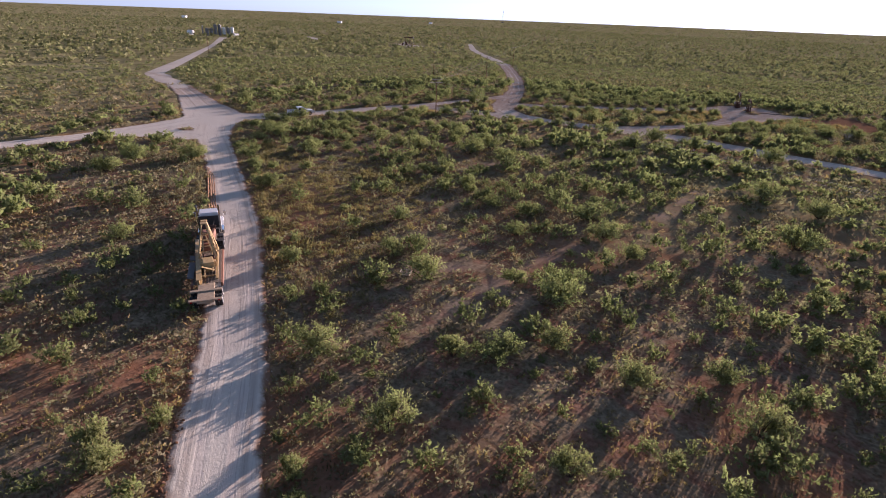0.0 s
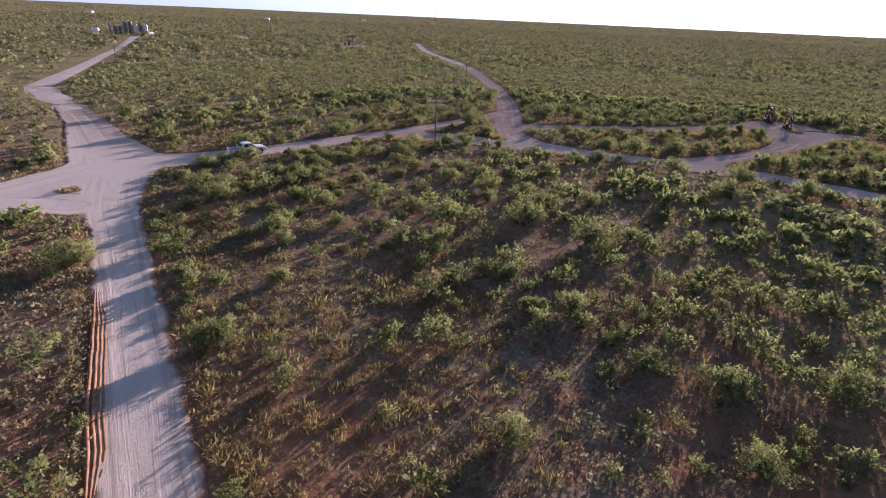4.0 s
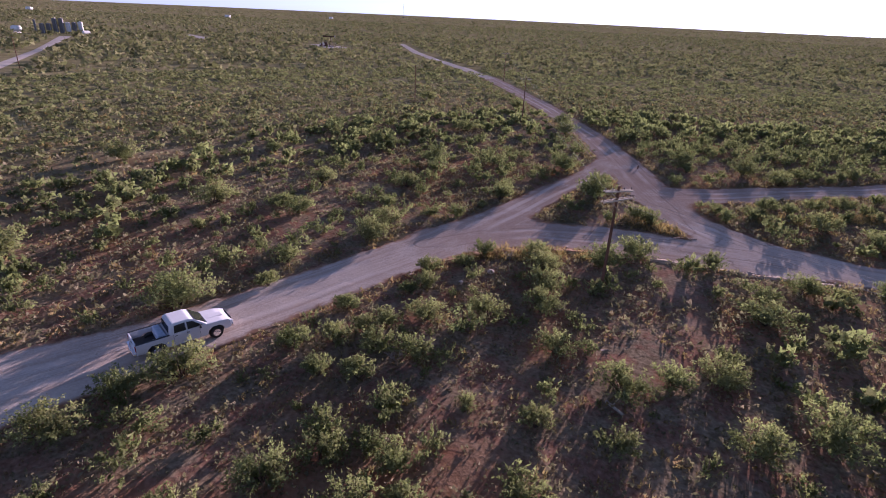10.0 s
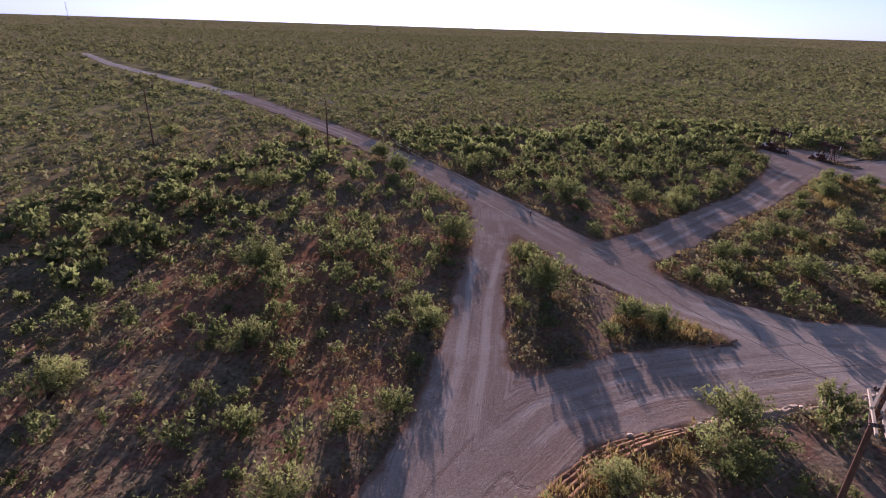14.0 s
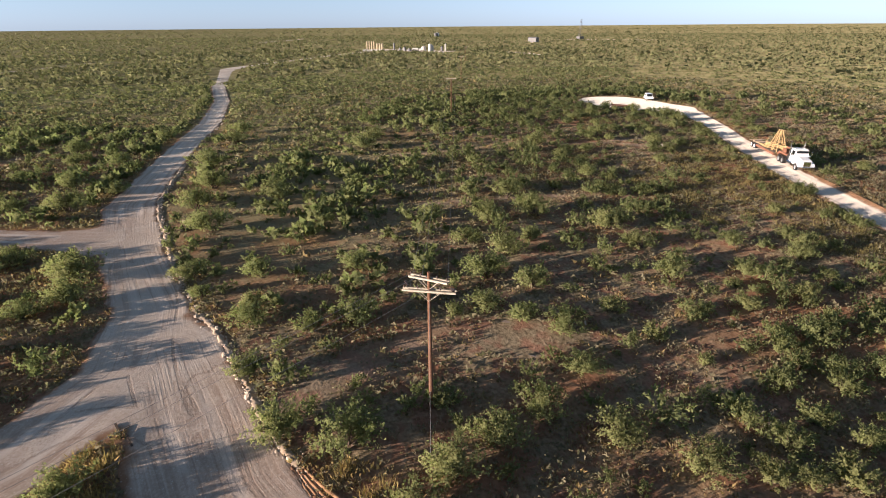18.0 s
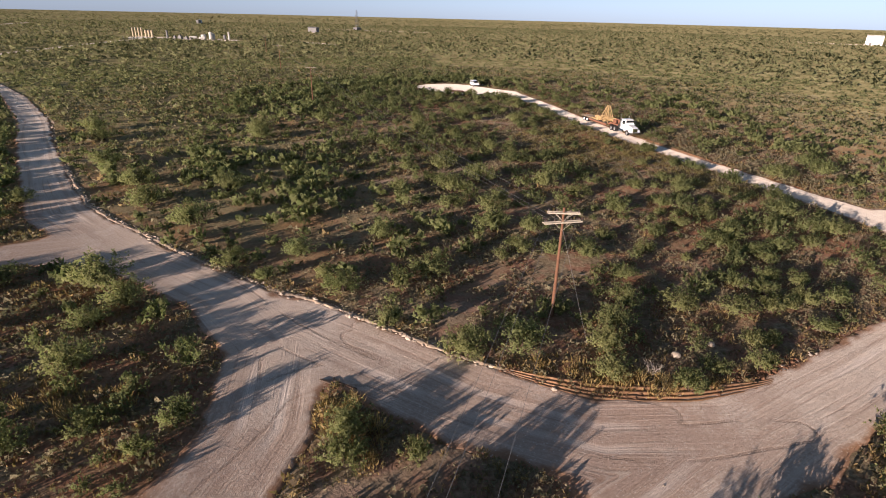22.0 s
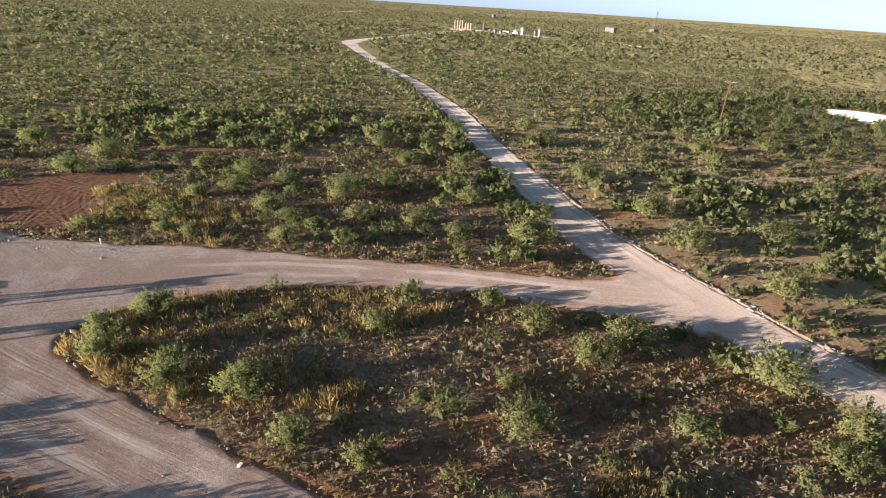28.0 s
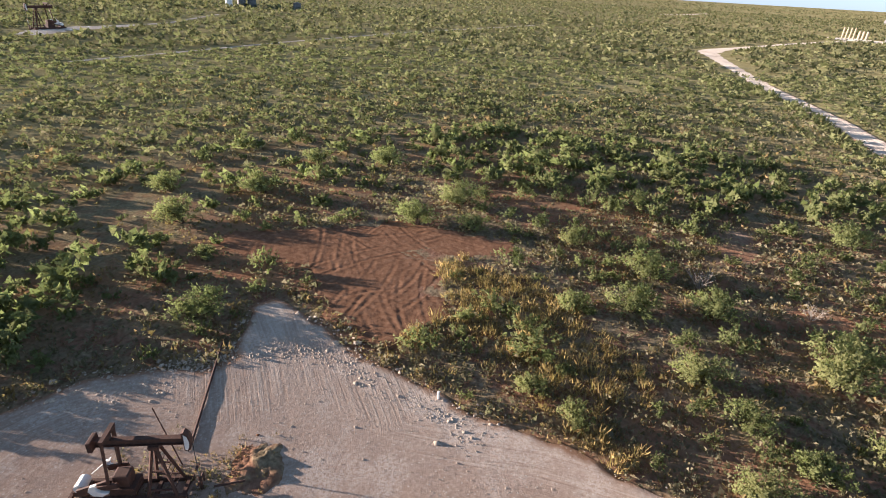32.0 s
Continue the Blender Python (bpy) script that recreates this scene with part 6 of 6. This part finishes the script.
load_piece("walking_beam", box(box(boxed((8.6, 0.42, 0.05), (-12.2, 0.75, 1.62), (0, -1.5, 3)), (8.6, 0.42, 0.05), (-12.2, 0.75, 1.18), (0, -1.5, 3)), (8.6, 0.06, 0.42), (-12.2, 0.75, 1.4), (0, -1.5, 3)), YELLOW, "long tan steel walking beam lying on a trailer", "pump jack part")
for k, (p, q) in enumerate((((-7.6, 0.3, 2.1), (-12.4, -0.7, 1.5)), ((-7.3, 0.0, 2.3), (-11.6, -0.9, 1.9)), ((-8.0, -0.3, 1.9), (-14.8, -0.5, 1.35)), ((-8.6, 0.5, 1.7), (-15.6, 0.1, 1.3)), ((-9.5, -0.8, 1.4), (-15.9, -0.85, 1.2)))):
    load_piece("steel_strut", beamed(p, q, 0.11, 0.11), YELLOW, "tan steel strut lying on a trailer load", "steel strut")
load_piece("cable_drum", tube(tube(tubed((-12.2, -0.55, 1.5), (-12.2, 0.25, 1.5), 0.26, None, 14), (-12.2, -0.6, 1.5), (-12.2, -0.52, 1.5), 0.48, None, 18), (-12.2, 0.22, 1.5), (-12.2, 0.3, 1.5), 0.48, None, 18), RUST, "rusty brown cable drum among the trailer load", "cable drum")
load_piece("grey_ramp", box(boxed((3.2, 0.5, 0.1), (-13.6, 1.28, 1.15), (12, 0, 0), 0.02), (0.9, 0.5, 0.1), (-11.0, 1.28, 1.15), (12, 0, 0), 0.02), GREYTANK, "grey steel loading ramp along the trailer side", "ramp")
load_piece("gearbox", box(boxed((1.3, 0.9, 0.9), (-13.4, -0.1, 1.45), (0, 0, 8), 0.06), (0.5, 1.3, 0.5), (-13.4, -0.1, 1.5), (0, 0, 8), 0.05), YELLOW, "yellow pump jack gearbox strapped on a trailer", "gearbox")
load_piece("counterweight", box(boxed((1.5, 0.35, 0.8), (-7.2, 0.35, 1.85), (0, 10, 12), 0.08), (1.3, 0.3, 0.7), (-7.1, -0.4, 1.78), (0, -6, -8), 0.08), ORANGE, "red-orange counterweights stacked on a trailer gooseneck", "counterweight")
load_piece("pump_skid", beam(beam(beam(beamed((-13.0, -0.75, 1.05), (-15.6, -0.75, 1.05), 0.15, 0.15), (-13.0, 0.5, 1.05), (-15.6, 0.5, 1.05), 0.15, 0.15), (-14.9, -0.75, 1.05), (-14.9, 0.5, 1.05), 0.15, 0.15), (-14.0, -0.7, 1.1), (-15.4, 0.3, 2.2), 0.1, 0.1), YELLOW, "yellow steel pump skid lying on a trailer", "skid")


# ---- pump jacks ----
def pump_jack(m, mat, label, pale=DUSTY):
    """The head faces +x; the post stands at the origin."""
    root = thing("pump_jack", label, "pump jack", "pump jacks in the oilfield")
    for s in (-1, 1):
        part("skid_beam", boxed((5.2, 0.2, 0.28), (-1.4, s * 0.55, 0.16), (0, 0, 0), 0.02), mat, root)
    for k in range(5):
        part("skid_crossmember", boxed((0.16, 0.95, 0.2), (-4.2 + 1.3 * k, 0, 0.14)), mat, root)
    top = Vector((0, 0, 3.1))
    for fx in (0.75, -0.55):
        for s in (-1, 1):
            part("post_leg", beamed((fx, s * 0.55, 0.28), top + Vector((0.1 if fx > 0 else -0.1, s * 0.16, 0)), 0.13, 0.13), mat, root)
    for k in range(1, 8):
        f = k / 8.5
        part("ladder_rung", tubed(Vector((0.75, -0.55, 0.28)).lerp(top, f), Vector((0.75, 0.55, 0.28)).lerp(top, f), 0.022, None, 6), mat, root)
    for f in (0.12, 0.5):
        for s in (-1, 1):
            part("post_brace", beamed(Vector((0.75, s * 0.55, 0.28)).lerp(top, f), Vector((-0.55, s * 0.55, 0.28)).lerp(top, f), 0.08, 0.08), mat, root)
    part("saddle_bearing", boxed((0.5, 0.5, 0.24), (0, 0, 3.2), (0, 0, 0), 0.04), mat, root)
    b = bmesh.new()
    box(b, (4.15, 0.26, 0.045), (-0.6, 0, 3.70))
    box(b, (4.15, 0.26, 0.045), (-0.6, 0, 3.32))
    box(b, (4.15, 0.05, 0.36), (-0.6, 0, 3.51))
    part("walking_beam", b, mat, root)
    part("horse_head", slab([(1.35, 2.95), (1.52, 2.85), (1.66, 3.15), (1.70, 3.5), (1.63, 3.9), (1.45, 4.12), (1.30, 4.05), (1.35, 3.6)], -0.17, 0.17, 0.02), mat, root)
    for s in (-1, 1):
        part("head_plate", slab([(1.40, 3.02), (1.51, 2.97), (1.60, 3.2), (1.63, 3.5), (1.57, 3.82), (1.42, 3.98)], s * 0.175, s * 0.19), pale, root, "pale worn face plate")
    part("beam_weight", boxed((0.22, 0.75, 0.62), (-2.68, 0, 3.5), (0, 0, 0), 0.05), mat, root)
    for s in (-1, 1):
        part("pitman_arm", beamed((-1.95, s * 0.55, 4.1), (-2.15, s * 0.62, 1.3), 0.14, 0.12), mat, root)
        part("crank_arm", beamed((-1.75, s * 0.62, 1.25), (-2.75, s * 0.62, 1.05), 0.1, 0.3), mat, root)
        part("counterweight", slab([(-2.1, 0.95), (-2.45, 0.72), (-2.85, 0.8), (-3.02, 1.12), (-2.9, 1.42), (-2.6, 1.5), (-2.68, 1.2), (-2.5, 1.02)], s * 0.66, s * 0.84, 0.04), pale, root, "pale painted counterweight")
    part("equalizer", beamed((-1.95, -0.62, 4.05), (-1.95, 0.62, 4.05), 0.2, 0.2), mat, root)
    part("equalizer_post", boxed((0.2, 0.24, 0.5), (-1.95, 0, 3.85)), mat, root)
    part("gearbox", boxed((0.75, 0.7, 0.75), (-1.75, 0, 1.1), (0, 0, 0), 0.1), mat, root)
    part("gearbox_base", boxed((1.2, 0.9, 0.5), (-1.75, 0, 0.5)), mat, root)
    part("belt_guard", boxed((1.6, 0.14, 0.5), (-2.9, -0.5, 0.95), (0, -22, 0), 0.06), mat, root)
    part("motor", tubed((-3.7, -0.35, 0.72), (-3.7, 0.35, 0.72), 0.27, None, 16), pale, root, "pale electric motor")
    part("motor_mount", boxed((0.7, 0.7, 0.3), (-3.7, 0, 0.38)), mat, root)
    part("brake_lever", tubed((-3.5, 0.5, 0.8), (-2.4, 0.55, 1.9), 0.025, None, 6), pale, root)
    part("bridle_cable", tubed((1.69, 0, 3.4), (1.69, 0, 1.6), 0.022, None, 6), BLACK, root)
    part("carrier_bar", boxed((0.12, 0.4, 0.1), (1.69, 0, 1.58)), mat, root)
    part("polished_rod", tubed((1.69, 0, 1.6), (1.69, 0, 0.85), 0.025, None, 6), STEEL, root)
    part("wellhead", tubed((1.69, 0, 0), (1.69, 0, 0.9), 0.11, 0.07, 10), mat, root)
    part("flow_tee", tubed((1.69, -0.35, 0.6), (1.69, 0.45, 0.6), 0.06, None, 8), mat, root)
    part("flow_line", tubed((1.69, 0.45, 0.6), (1.69, 0.45, 0.05), 0.05, None, 8), mat, root)
    root.matrix_basis = m


PUMP = pose(-31.45, 176.2, 0.04, 0, 0, math.degrees(math.atan2(-0.95, 0.31))) @ Matrix.Diagonal((0.86, 0.86, 0.81, 1))
pump_jack(PUMP, RUST, "rusty brown pump jack with pale counterweights on a caliche pad")
pump_jack(pose(-36.0, 183.4, 0.05, 0, 0, -75), RUST, "second rusty brown pump jack beside the well pad")
pump_jack(pose(109, 328, 0, 0, 0, 170) @ Matrix.Scale(1.9, 4), RUST, "large dark pump jack on a distant pad")
pump_jack(pose(-299, 323, 0, 0, 0, 40) @ Matrix.Scale(1.6, 4), RUST, "dark pump jack on a distant pad")

def dirt_heap(at, size, high, seed):
    """A small lumpy heap of dug earth."""
    x, y, quads = grid_mesh(np.linspace(-1, 1, 26), np.linspace(-1, 1, 26))
    f = np.clip(1 - x * x - y * y + 0.45 * ragged(4 * x + seed, 4 * y), 0, 1)
    z = high * f ** 1.3 * (0.6 + 0.4 * ragged(6 * x, 6 * y + seed) + 0.25 * ragged(17 * x, 15 * y)) - 0.03
    me = numpy_mesh("earth_mound", np.stack([x * size[0] + at[0], y * size[1] + at[1], z + 0.02], 1), quads, SOIL, 4)
    tagged(new("earth_mound", me), "low mound of dug brown earth and rubble beside a wellhead", "mound")


dirt_heap((-29.4, 173.2), (1.8, 1.4), 0.42, 1)

# pipes, stakes and bits on the pad
for a, b, rad, mat, nm, label, cat in (
    ((-29.3, 176.6, 0.1), (-21.6, 179.8, 0.12), 0.07, RUST, "flow_line_pipe", "long rusty pipe running off the pad into the brush", "pipe"),
    ((-30.1, 176.4, 0.0), (-29.4, 178.0, 2.3), 0.03, RUST, "stake", "thin rusty rod leaning beside a pump jack", "rod"),
    ((-31.0, 174.2, 0.35), (-30.4, 173.1, 0.35), 0.05, RUST, "valve_pipe", "short rusty pipe run beside a wellhead", "pipe"),
    ((-22.9, 166.3, 0.0), (-22.9, 166.3, 0.55), 0.07, DUSTY, "pipe_riser", "short white pipe riser at the pad edge", "pipe"),
    ((-87.5, 143.4, 0.0), (-87.5, 143.4, 0.6), 0.09, RUST, "marker_post", "short dark post at the road edge", "post"),
):
    tagged(part(nm, tubed(a, b, rad, None, 8), mat), label, cat)


# ---- tank batteries and far buildings ----
def tank(x, y, rad, high, mat, label, group, z=0.0):
    root = thing("storage_tank", label, "storage tank", group)
    part("shell", tubed((0, 0, 0), (0, 0, high), rad, None, 24), mat, root)
    part("roof", tubed((0, 0, high), (0, 0, high + 0.35), rad, 0.25, 24), mat, root)
    part("hatch", tubed((rad * 0.6, 0, high + 0.1), (rad * 0.6, 0, high + 0.5), 0.3, None, 10), STEEL, root)
    part("downcomer", tubed((rad + 0.15, 0, 0), (rad + 0.15, 0, high), 0.1, None, 6), STEEL, root)
    root.matrix_basis = pose(x, y, z)


def horizontal_tank(x, y, rad, long, turn, mat, label, group):
    root = thing("pressure_vessel", label, "tank", group)
    part("shell", tubed((-long / 2, 0, rad + 0.5), (long / 2, 0, rad + 0.5), rad, None, 20), mat, root)
    for s in (-1, 1):
        part("dished_end", tubed((s * long / 2, 0, rad + 0.5), (s * (long / 2 + rad * 0.4), 0, rad + 0.5), rad, rad * 0.45, 20), mat, root)
        part("saddle", boxed((0.4, rad * 1.6, 0.9), (s * long * 0.3, 0, 0.45)), STEEL, root)
    root.matrix_basis = pose(x, y, 0, 0, 0, turn)


for k in range(4):
    tank(384 - 0.8 * k, -15 - 1.9 * k, 0.55, 7.4, TAN, "tall slim tan steel tank in a row", "tanks of the eastern battery")
for k in range(3):
    tank(380.4 - 0.8 * k, -23.2 - 2.0 * k, 0.85, 5.8, TAN, "tan steel storage tank at the end of a row", "tanks of the eastern battery")
tagged(part("containment_wall", boxed((3.2, 19, 1.1), (379.5, -19.5, 0.55), (0, 0, -22), 0.05), CHALKY), "low pale containment wall under a row of tanks", "wall")
tank(372, -36, 0.8, 6.0, GREYTANK, "dark narrow separator tower", "tanks of the eastern battery")
for x, y, w, h in ((368, -40, 2.2, 2.4), (365, -43, 3.0, 3.0), (362, -47, 2.0, 1.8), (358, -45, 2.6, 2.2)):
    tagged(part("compressor_skid", box(boxed((w, w * 0.7, h * 0.7), (x, y, h * 0.35), (0, 0, 25), 0.05), (w * 0.5, w * 0.5, h * 0.4), (x, y, h * 0.85), (0, 0, 25), 0.05), GREYTANK), "dark compressor skid in the tank battery", "compressor", "skids of the eastern battery")
tank(352, -56, 1.9, 3.6, CHALKY, "low chalky white tank in the battery", "tanks of the eastern battery")
tank(350, -61, 1.5, 5.4, CHALKY, "chalky white steel tank in the battery", "tanks of the eastern battery")
tank(352, -64, 1.0, 4.2, CHALKY, "narrow chalky white tank in the battery", "tanks of the eastern battery")
tank(342, -72, 0.7, 5.6, CHALKY, "tall narrow white tower", "tanks of the eastern battery")
tank(345, -70, 1.2, 3.4, GREYTANK, "short grey steel tank", "tanks of the eastern battery")
horizontal_tank(362, -52, 0.9, 5, 60, CHALKY, "chalky horizontal treater vessel", "tanks of the eastern battery")
horizontal_tank(345, -52, 1.0, 4, 60, CHALKY, "short white horizontal vessel", "tanks of the eastern battery")
for k, (mat, rad) in enumerate(((GREYTANK, 2.2), (GREYTANK, 2.2), (WHITE, 2.0), (WHITE, 2.0))):
    tank(888 + 7 * k, -273 - 4 * k, rad * 1.5, 6, mat, "pale storage tank far across the plain", "tanks of the far battery")
horizontal_tank(-462, 234, 1.7, 4.5, 20, DUSTY, "white horizontal tank beside dark tanks", "tanks of the western battery")
for k, (mat, high) in enumerate(((GREYTANK, 9.5), (GREYTANK, 7), (GREYTANK, 7), (GREYTANK, 11), (GREYTANK, 11), (DUSTY, 8), (GREYTANK, 8), (DUSTY, 8.5))):
    tank(-455 + 0.6 * k, 241 + 3.4 * k, 0.6 if high == 9.5 else 1.35, high * 0.75, mat, "white steel storage tank in the battery" if mat is DUSTY else "dull grey steel storage tank", "tanks of the western battery")
horizontal_tank(-430, 256, 1.0, 4, 100, DUSTY, "short white vessel beside the tanks", "tanks of the western battery")
tank(293, 376, 2.2, 9, WHITE, "white storage tank with a dark neighbour", "tanks of the northern battery")
tank(298, 370, 2.6, 9, GREYTANK, "dark grey steel storage tank in the scrub", "tanks of the northern battery")
tank(302, 365, 2.6, 9.5, GREYTANK, "dark grey steel storage tank in the scrub", "tanks of the northern battery")
tank(303, 334, 2.5, 4, GREYTANK, "low dark tank in the scrub", "tanks of the northern battery")


def building(x, y, size, turn, mat, label, roof=DUSTY):
    root = thing("building", label, "building")
    w, d, h = size
    for s in (-1, 1):
        part("wall", boxed((w, 0.3, h), (0, s * d / 2, h / 2)), mat, root)
        part("end_wall", boxed((0.3, d - 0.3, h), (s * w / 2, 0, h / 2)), mat, root)
        part("roof_slope", boxed((w + 0.6, d / 2 + 0.6, 0.2), (0, s * d / 4, h + d * 0.06), (-s * 13, 0, 0)), roof, root)
    part("door", boxed((3, 0.1, 3.2), (w * 0.2, d / 2 + 0.2, 1.6)), GREYTANK, root)
    root.matrix_basis = pose(x, y, 0, 0, 0, turn)


building(22, -746, (17, 12, 10), 8, WHITE, "large white metal building far across the plain")
building(-20, -740, (34, 6, 1.6), 5, CHALKY, "long low pale building far across the plain")
building(-62, -738, (14, 6, 1.8), 5, CHALKY, "small pale building far across the plain")
building(-95, -735, (10, 6, 2.2), 0, CHALKY, "small white building far across the plain")
building(502, -252, (11, 7, 5), 30, GREYTANK, "dark shed in a pale clearing", GREYTANK)
building(-900, 760, (8, 6, 3.5), 30, WHITE, "small white building near the horizon")
building(-1130, 560, (8, 6, 3.5), 30, WHITE, "small white building near the horizon")
building(-1000, 1150, (8, 6, 3.5), 30, WHITE, "small white building near the horizon")
building(520, 735, (6, 6, 8), 30, WHITE, "small white tank house near the horizon")


def mast(x, y, high, label):
    root = thing("drilling_mast", label, "mast")
    for sx, sy in ((-1, -1), (1, -1), (1, 1), (-1, 1)):
        part("leg", tubed((sx * 2, sy * 2, 0), (sx * 0.7, sy * 0.7, high), 0.2, 0.12, 6), GREYTANK, root)
    for k in range(1, 8):
        f = k / 8
        w = 2 - 1.3 * f
        part("girt", box(box(boxed((2 * w, 0.15, 0.15), (0, w, high * f)), (2 * w, 0.15, 0.15), (0, -w, high * f)), (0.15, 2 * w, 0.15), (w, 0, high * f)), GREYTANK, root)
    part("rig_floor", boxed((9, 7, 3), (0, 0, 2.5)), GREYTANK, root)
    root.matrix_basis = pose(x, y, 0)


mast(560, -360, 26, "tall dark lattice drilling mast on the plain")
mast(-1445, 2144, 55, "tall thin lattice tower on the horizon")
mast(-560, -1500, 60, "thin lattice tower far on the horizon")

# spread pipes and boards on the far pad
for k in range(4):
    tagged(part("pipe_joint", tubed((11 + 1.2 * k, 9 - 0.8 * k, 0.2), (15 + 1.2 * k, 11.5 - 0.8 * k, 0.2), 0.12, None, 8), RUST), "rusty pipe joint lying on a pale pad", "pipe", "pipe joints on the pad")


# ---- loose things in the scrub ----
def boulder(x, y, size, seed, mat, label):
    q = random.Random(seed)
    bm = bmesh.new()
    bmesh.ops.create_icosphere(bm, subdivisions=2, radius=0.5)
    k = [q.uniform(0, 6) for _ in range(3)]
    for v in bm.verts:
        p = v.co
        p *= 1 + 0.12 * math.sin(4 * p.x + k[0]) * math.cos(4 * p.y + k[1]) + 0.05 * math.sin(7 * p.z + k[2]) + q.uniform(-0.03, 0.03)
        p.z *= 0.75
    bmesh.ops.transform(bm, matrix=pose(x, y, size * 0.25, 0, 0, q.uniform(0, 360)) @ Matrix.Scale(size, 4), verts=bm.verts)
    tagged(part("boulder", bm, mat), label, "boulder")


boulder(-91.0, 98.4, 0.62, 3, STONE, "weathered orange-tan boulder among the bushes")
boulder(-92.2, 95.2, 0.5, 4, STONE, "pale limestone boulder among the bushes")
boulder(-60.5, 131.4, 0.55, 5, STONE, "tan limestone boulder at the island edge")
tagged(part("log", tube(tubed((-78.3, 86.7, 0.12), (-77.2, 86.0, 0.14), 0.11, 0.09, 10), (-77.9, 86.45, 0.15), (-77.7, 86.9, 0.45), 0.04, 0.02, 6), ARMWOOD), "short weathered log lying near a concrete slab", "log")
for a, b, w in (((-76.6, 117.5, 0.12), (-78.0, 117.0, 0.1), 0.12), ((-77.4, 117.0, 0.2), (-78.9, 116.4, 0.1), 0.1), ((-77.0, 116.7, 0.08), (-77.9, 117.6, 0.22), 0.09)):
    tagged(part("broken_timber", beamed(a, b, w, w * 0.6), BARK), "dark broken timber lying at the tip of the island", "timber", "broken timbers at the fork")


def wooden_crate(x, y, turn):
    root = thing("wooden_crate", "open weathered wooden crate on bare ground", "crate")
    for s in (-1, 1):
        for k in range(2):
            part("side_board", boxed((0.95, 0.03, 0.13), (0, s * 0.36, 0.1 + 0.16 * k), (0, 0, 0), 0.005), ARMWOOD, root)
            part("end_board", boxed((0.03, 0.68, 0.13), (s * 0.46, 0, 0.1 + 0.16 * k), (0, 0, 0), 0.005), ARMWOOD, root)
    for k in range(4):
        part("bottom_board", boxed((0.9, 0.14, 0.02), (0, -0.25 + 0.17 * k, 0.03)), ARMWOOD, root)
    root.matrix_basis = pose(x, y, 0.03, 0, 0, turn)


wooden_crate(-30.0, 35.3, 25)


def dead_shrub(m):
    root = thing("dead_shrub", "bare grey dead shrub with tangled twigs", "dead shrub", "dead shrubs among the bushes")
    q = random.Random(12)
    for _ in range(9):
        bm = bmesh.new()
        a, lean = q.uniform(0, 6.28), q.uniform(0.3, 0.8)
        foot = Vector((0, 0, 0))
        mid = Vector((math.cos(a) * lean * 0.5, math.sin(a) * lean * 0.5, q.uniform(0.4, 0.6)))
        tube(bm, foot, mid, 0.03, 0.018, 5)
        for _ in range(5):
            tip = mid + Vector((math.cos(a) * lean * 0.5 + q.uniform(-0.3, 0.3), math.sin(a) * lean * 0.5 + q.uniform(-0.3, 0.3), q.uniform(0.2, 0.65)))
            tube(bm, mid, tip, 0.013, 0.004, 4)
            tube(bm, mid.lerp(tip, 0.6), tip + Vector((q.uniform(-0.25, 0.25), q.uniform(-0.25, 0.25), 0.1)), 0.008, 0.003, 3)
        part("branch", bm, DEADWOOD, root)
    root.matrix_basis = m
    return root


DEAD = dead_shrub(pose(-6.1, 149.9, 0) @ Matrix.Scale(1.4, 4))
for x, y, turn, size in ((-8.2, 142.9, 80, 1.0), (-90.7, 101.8, 150, 0.8), (-90.7, 83.5, 220, 0.8), (-88.9, 103.2, 20, 0.7)):
    ob = copy_thing(DEAD, pose(x, y, 0, 0, 0, turn) @ Matrix.Scale(size, 4))
    ob.matrix_basis = pose(x, y, 0, 0, 0, turn) @ Matrix.Scale(size, 4)
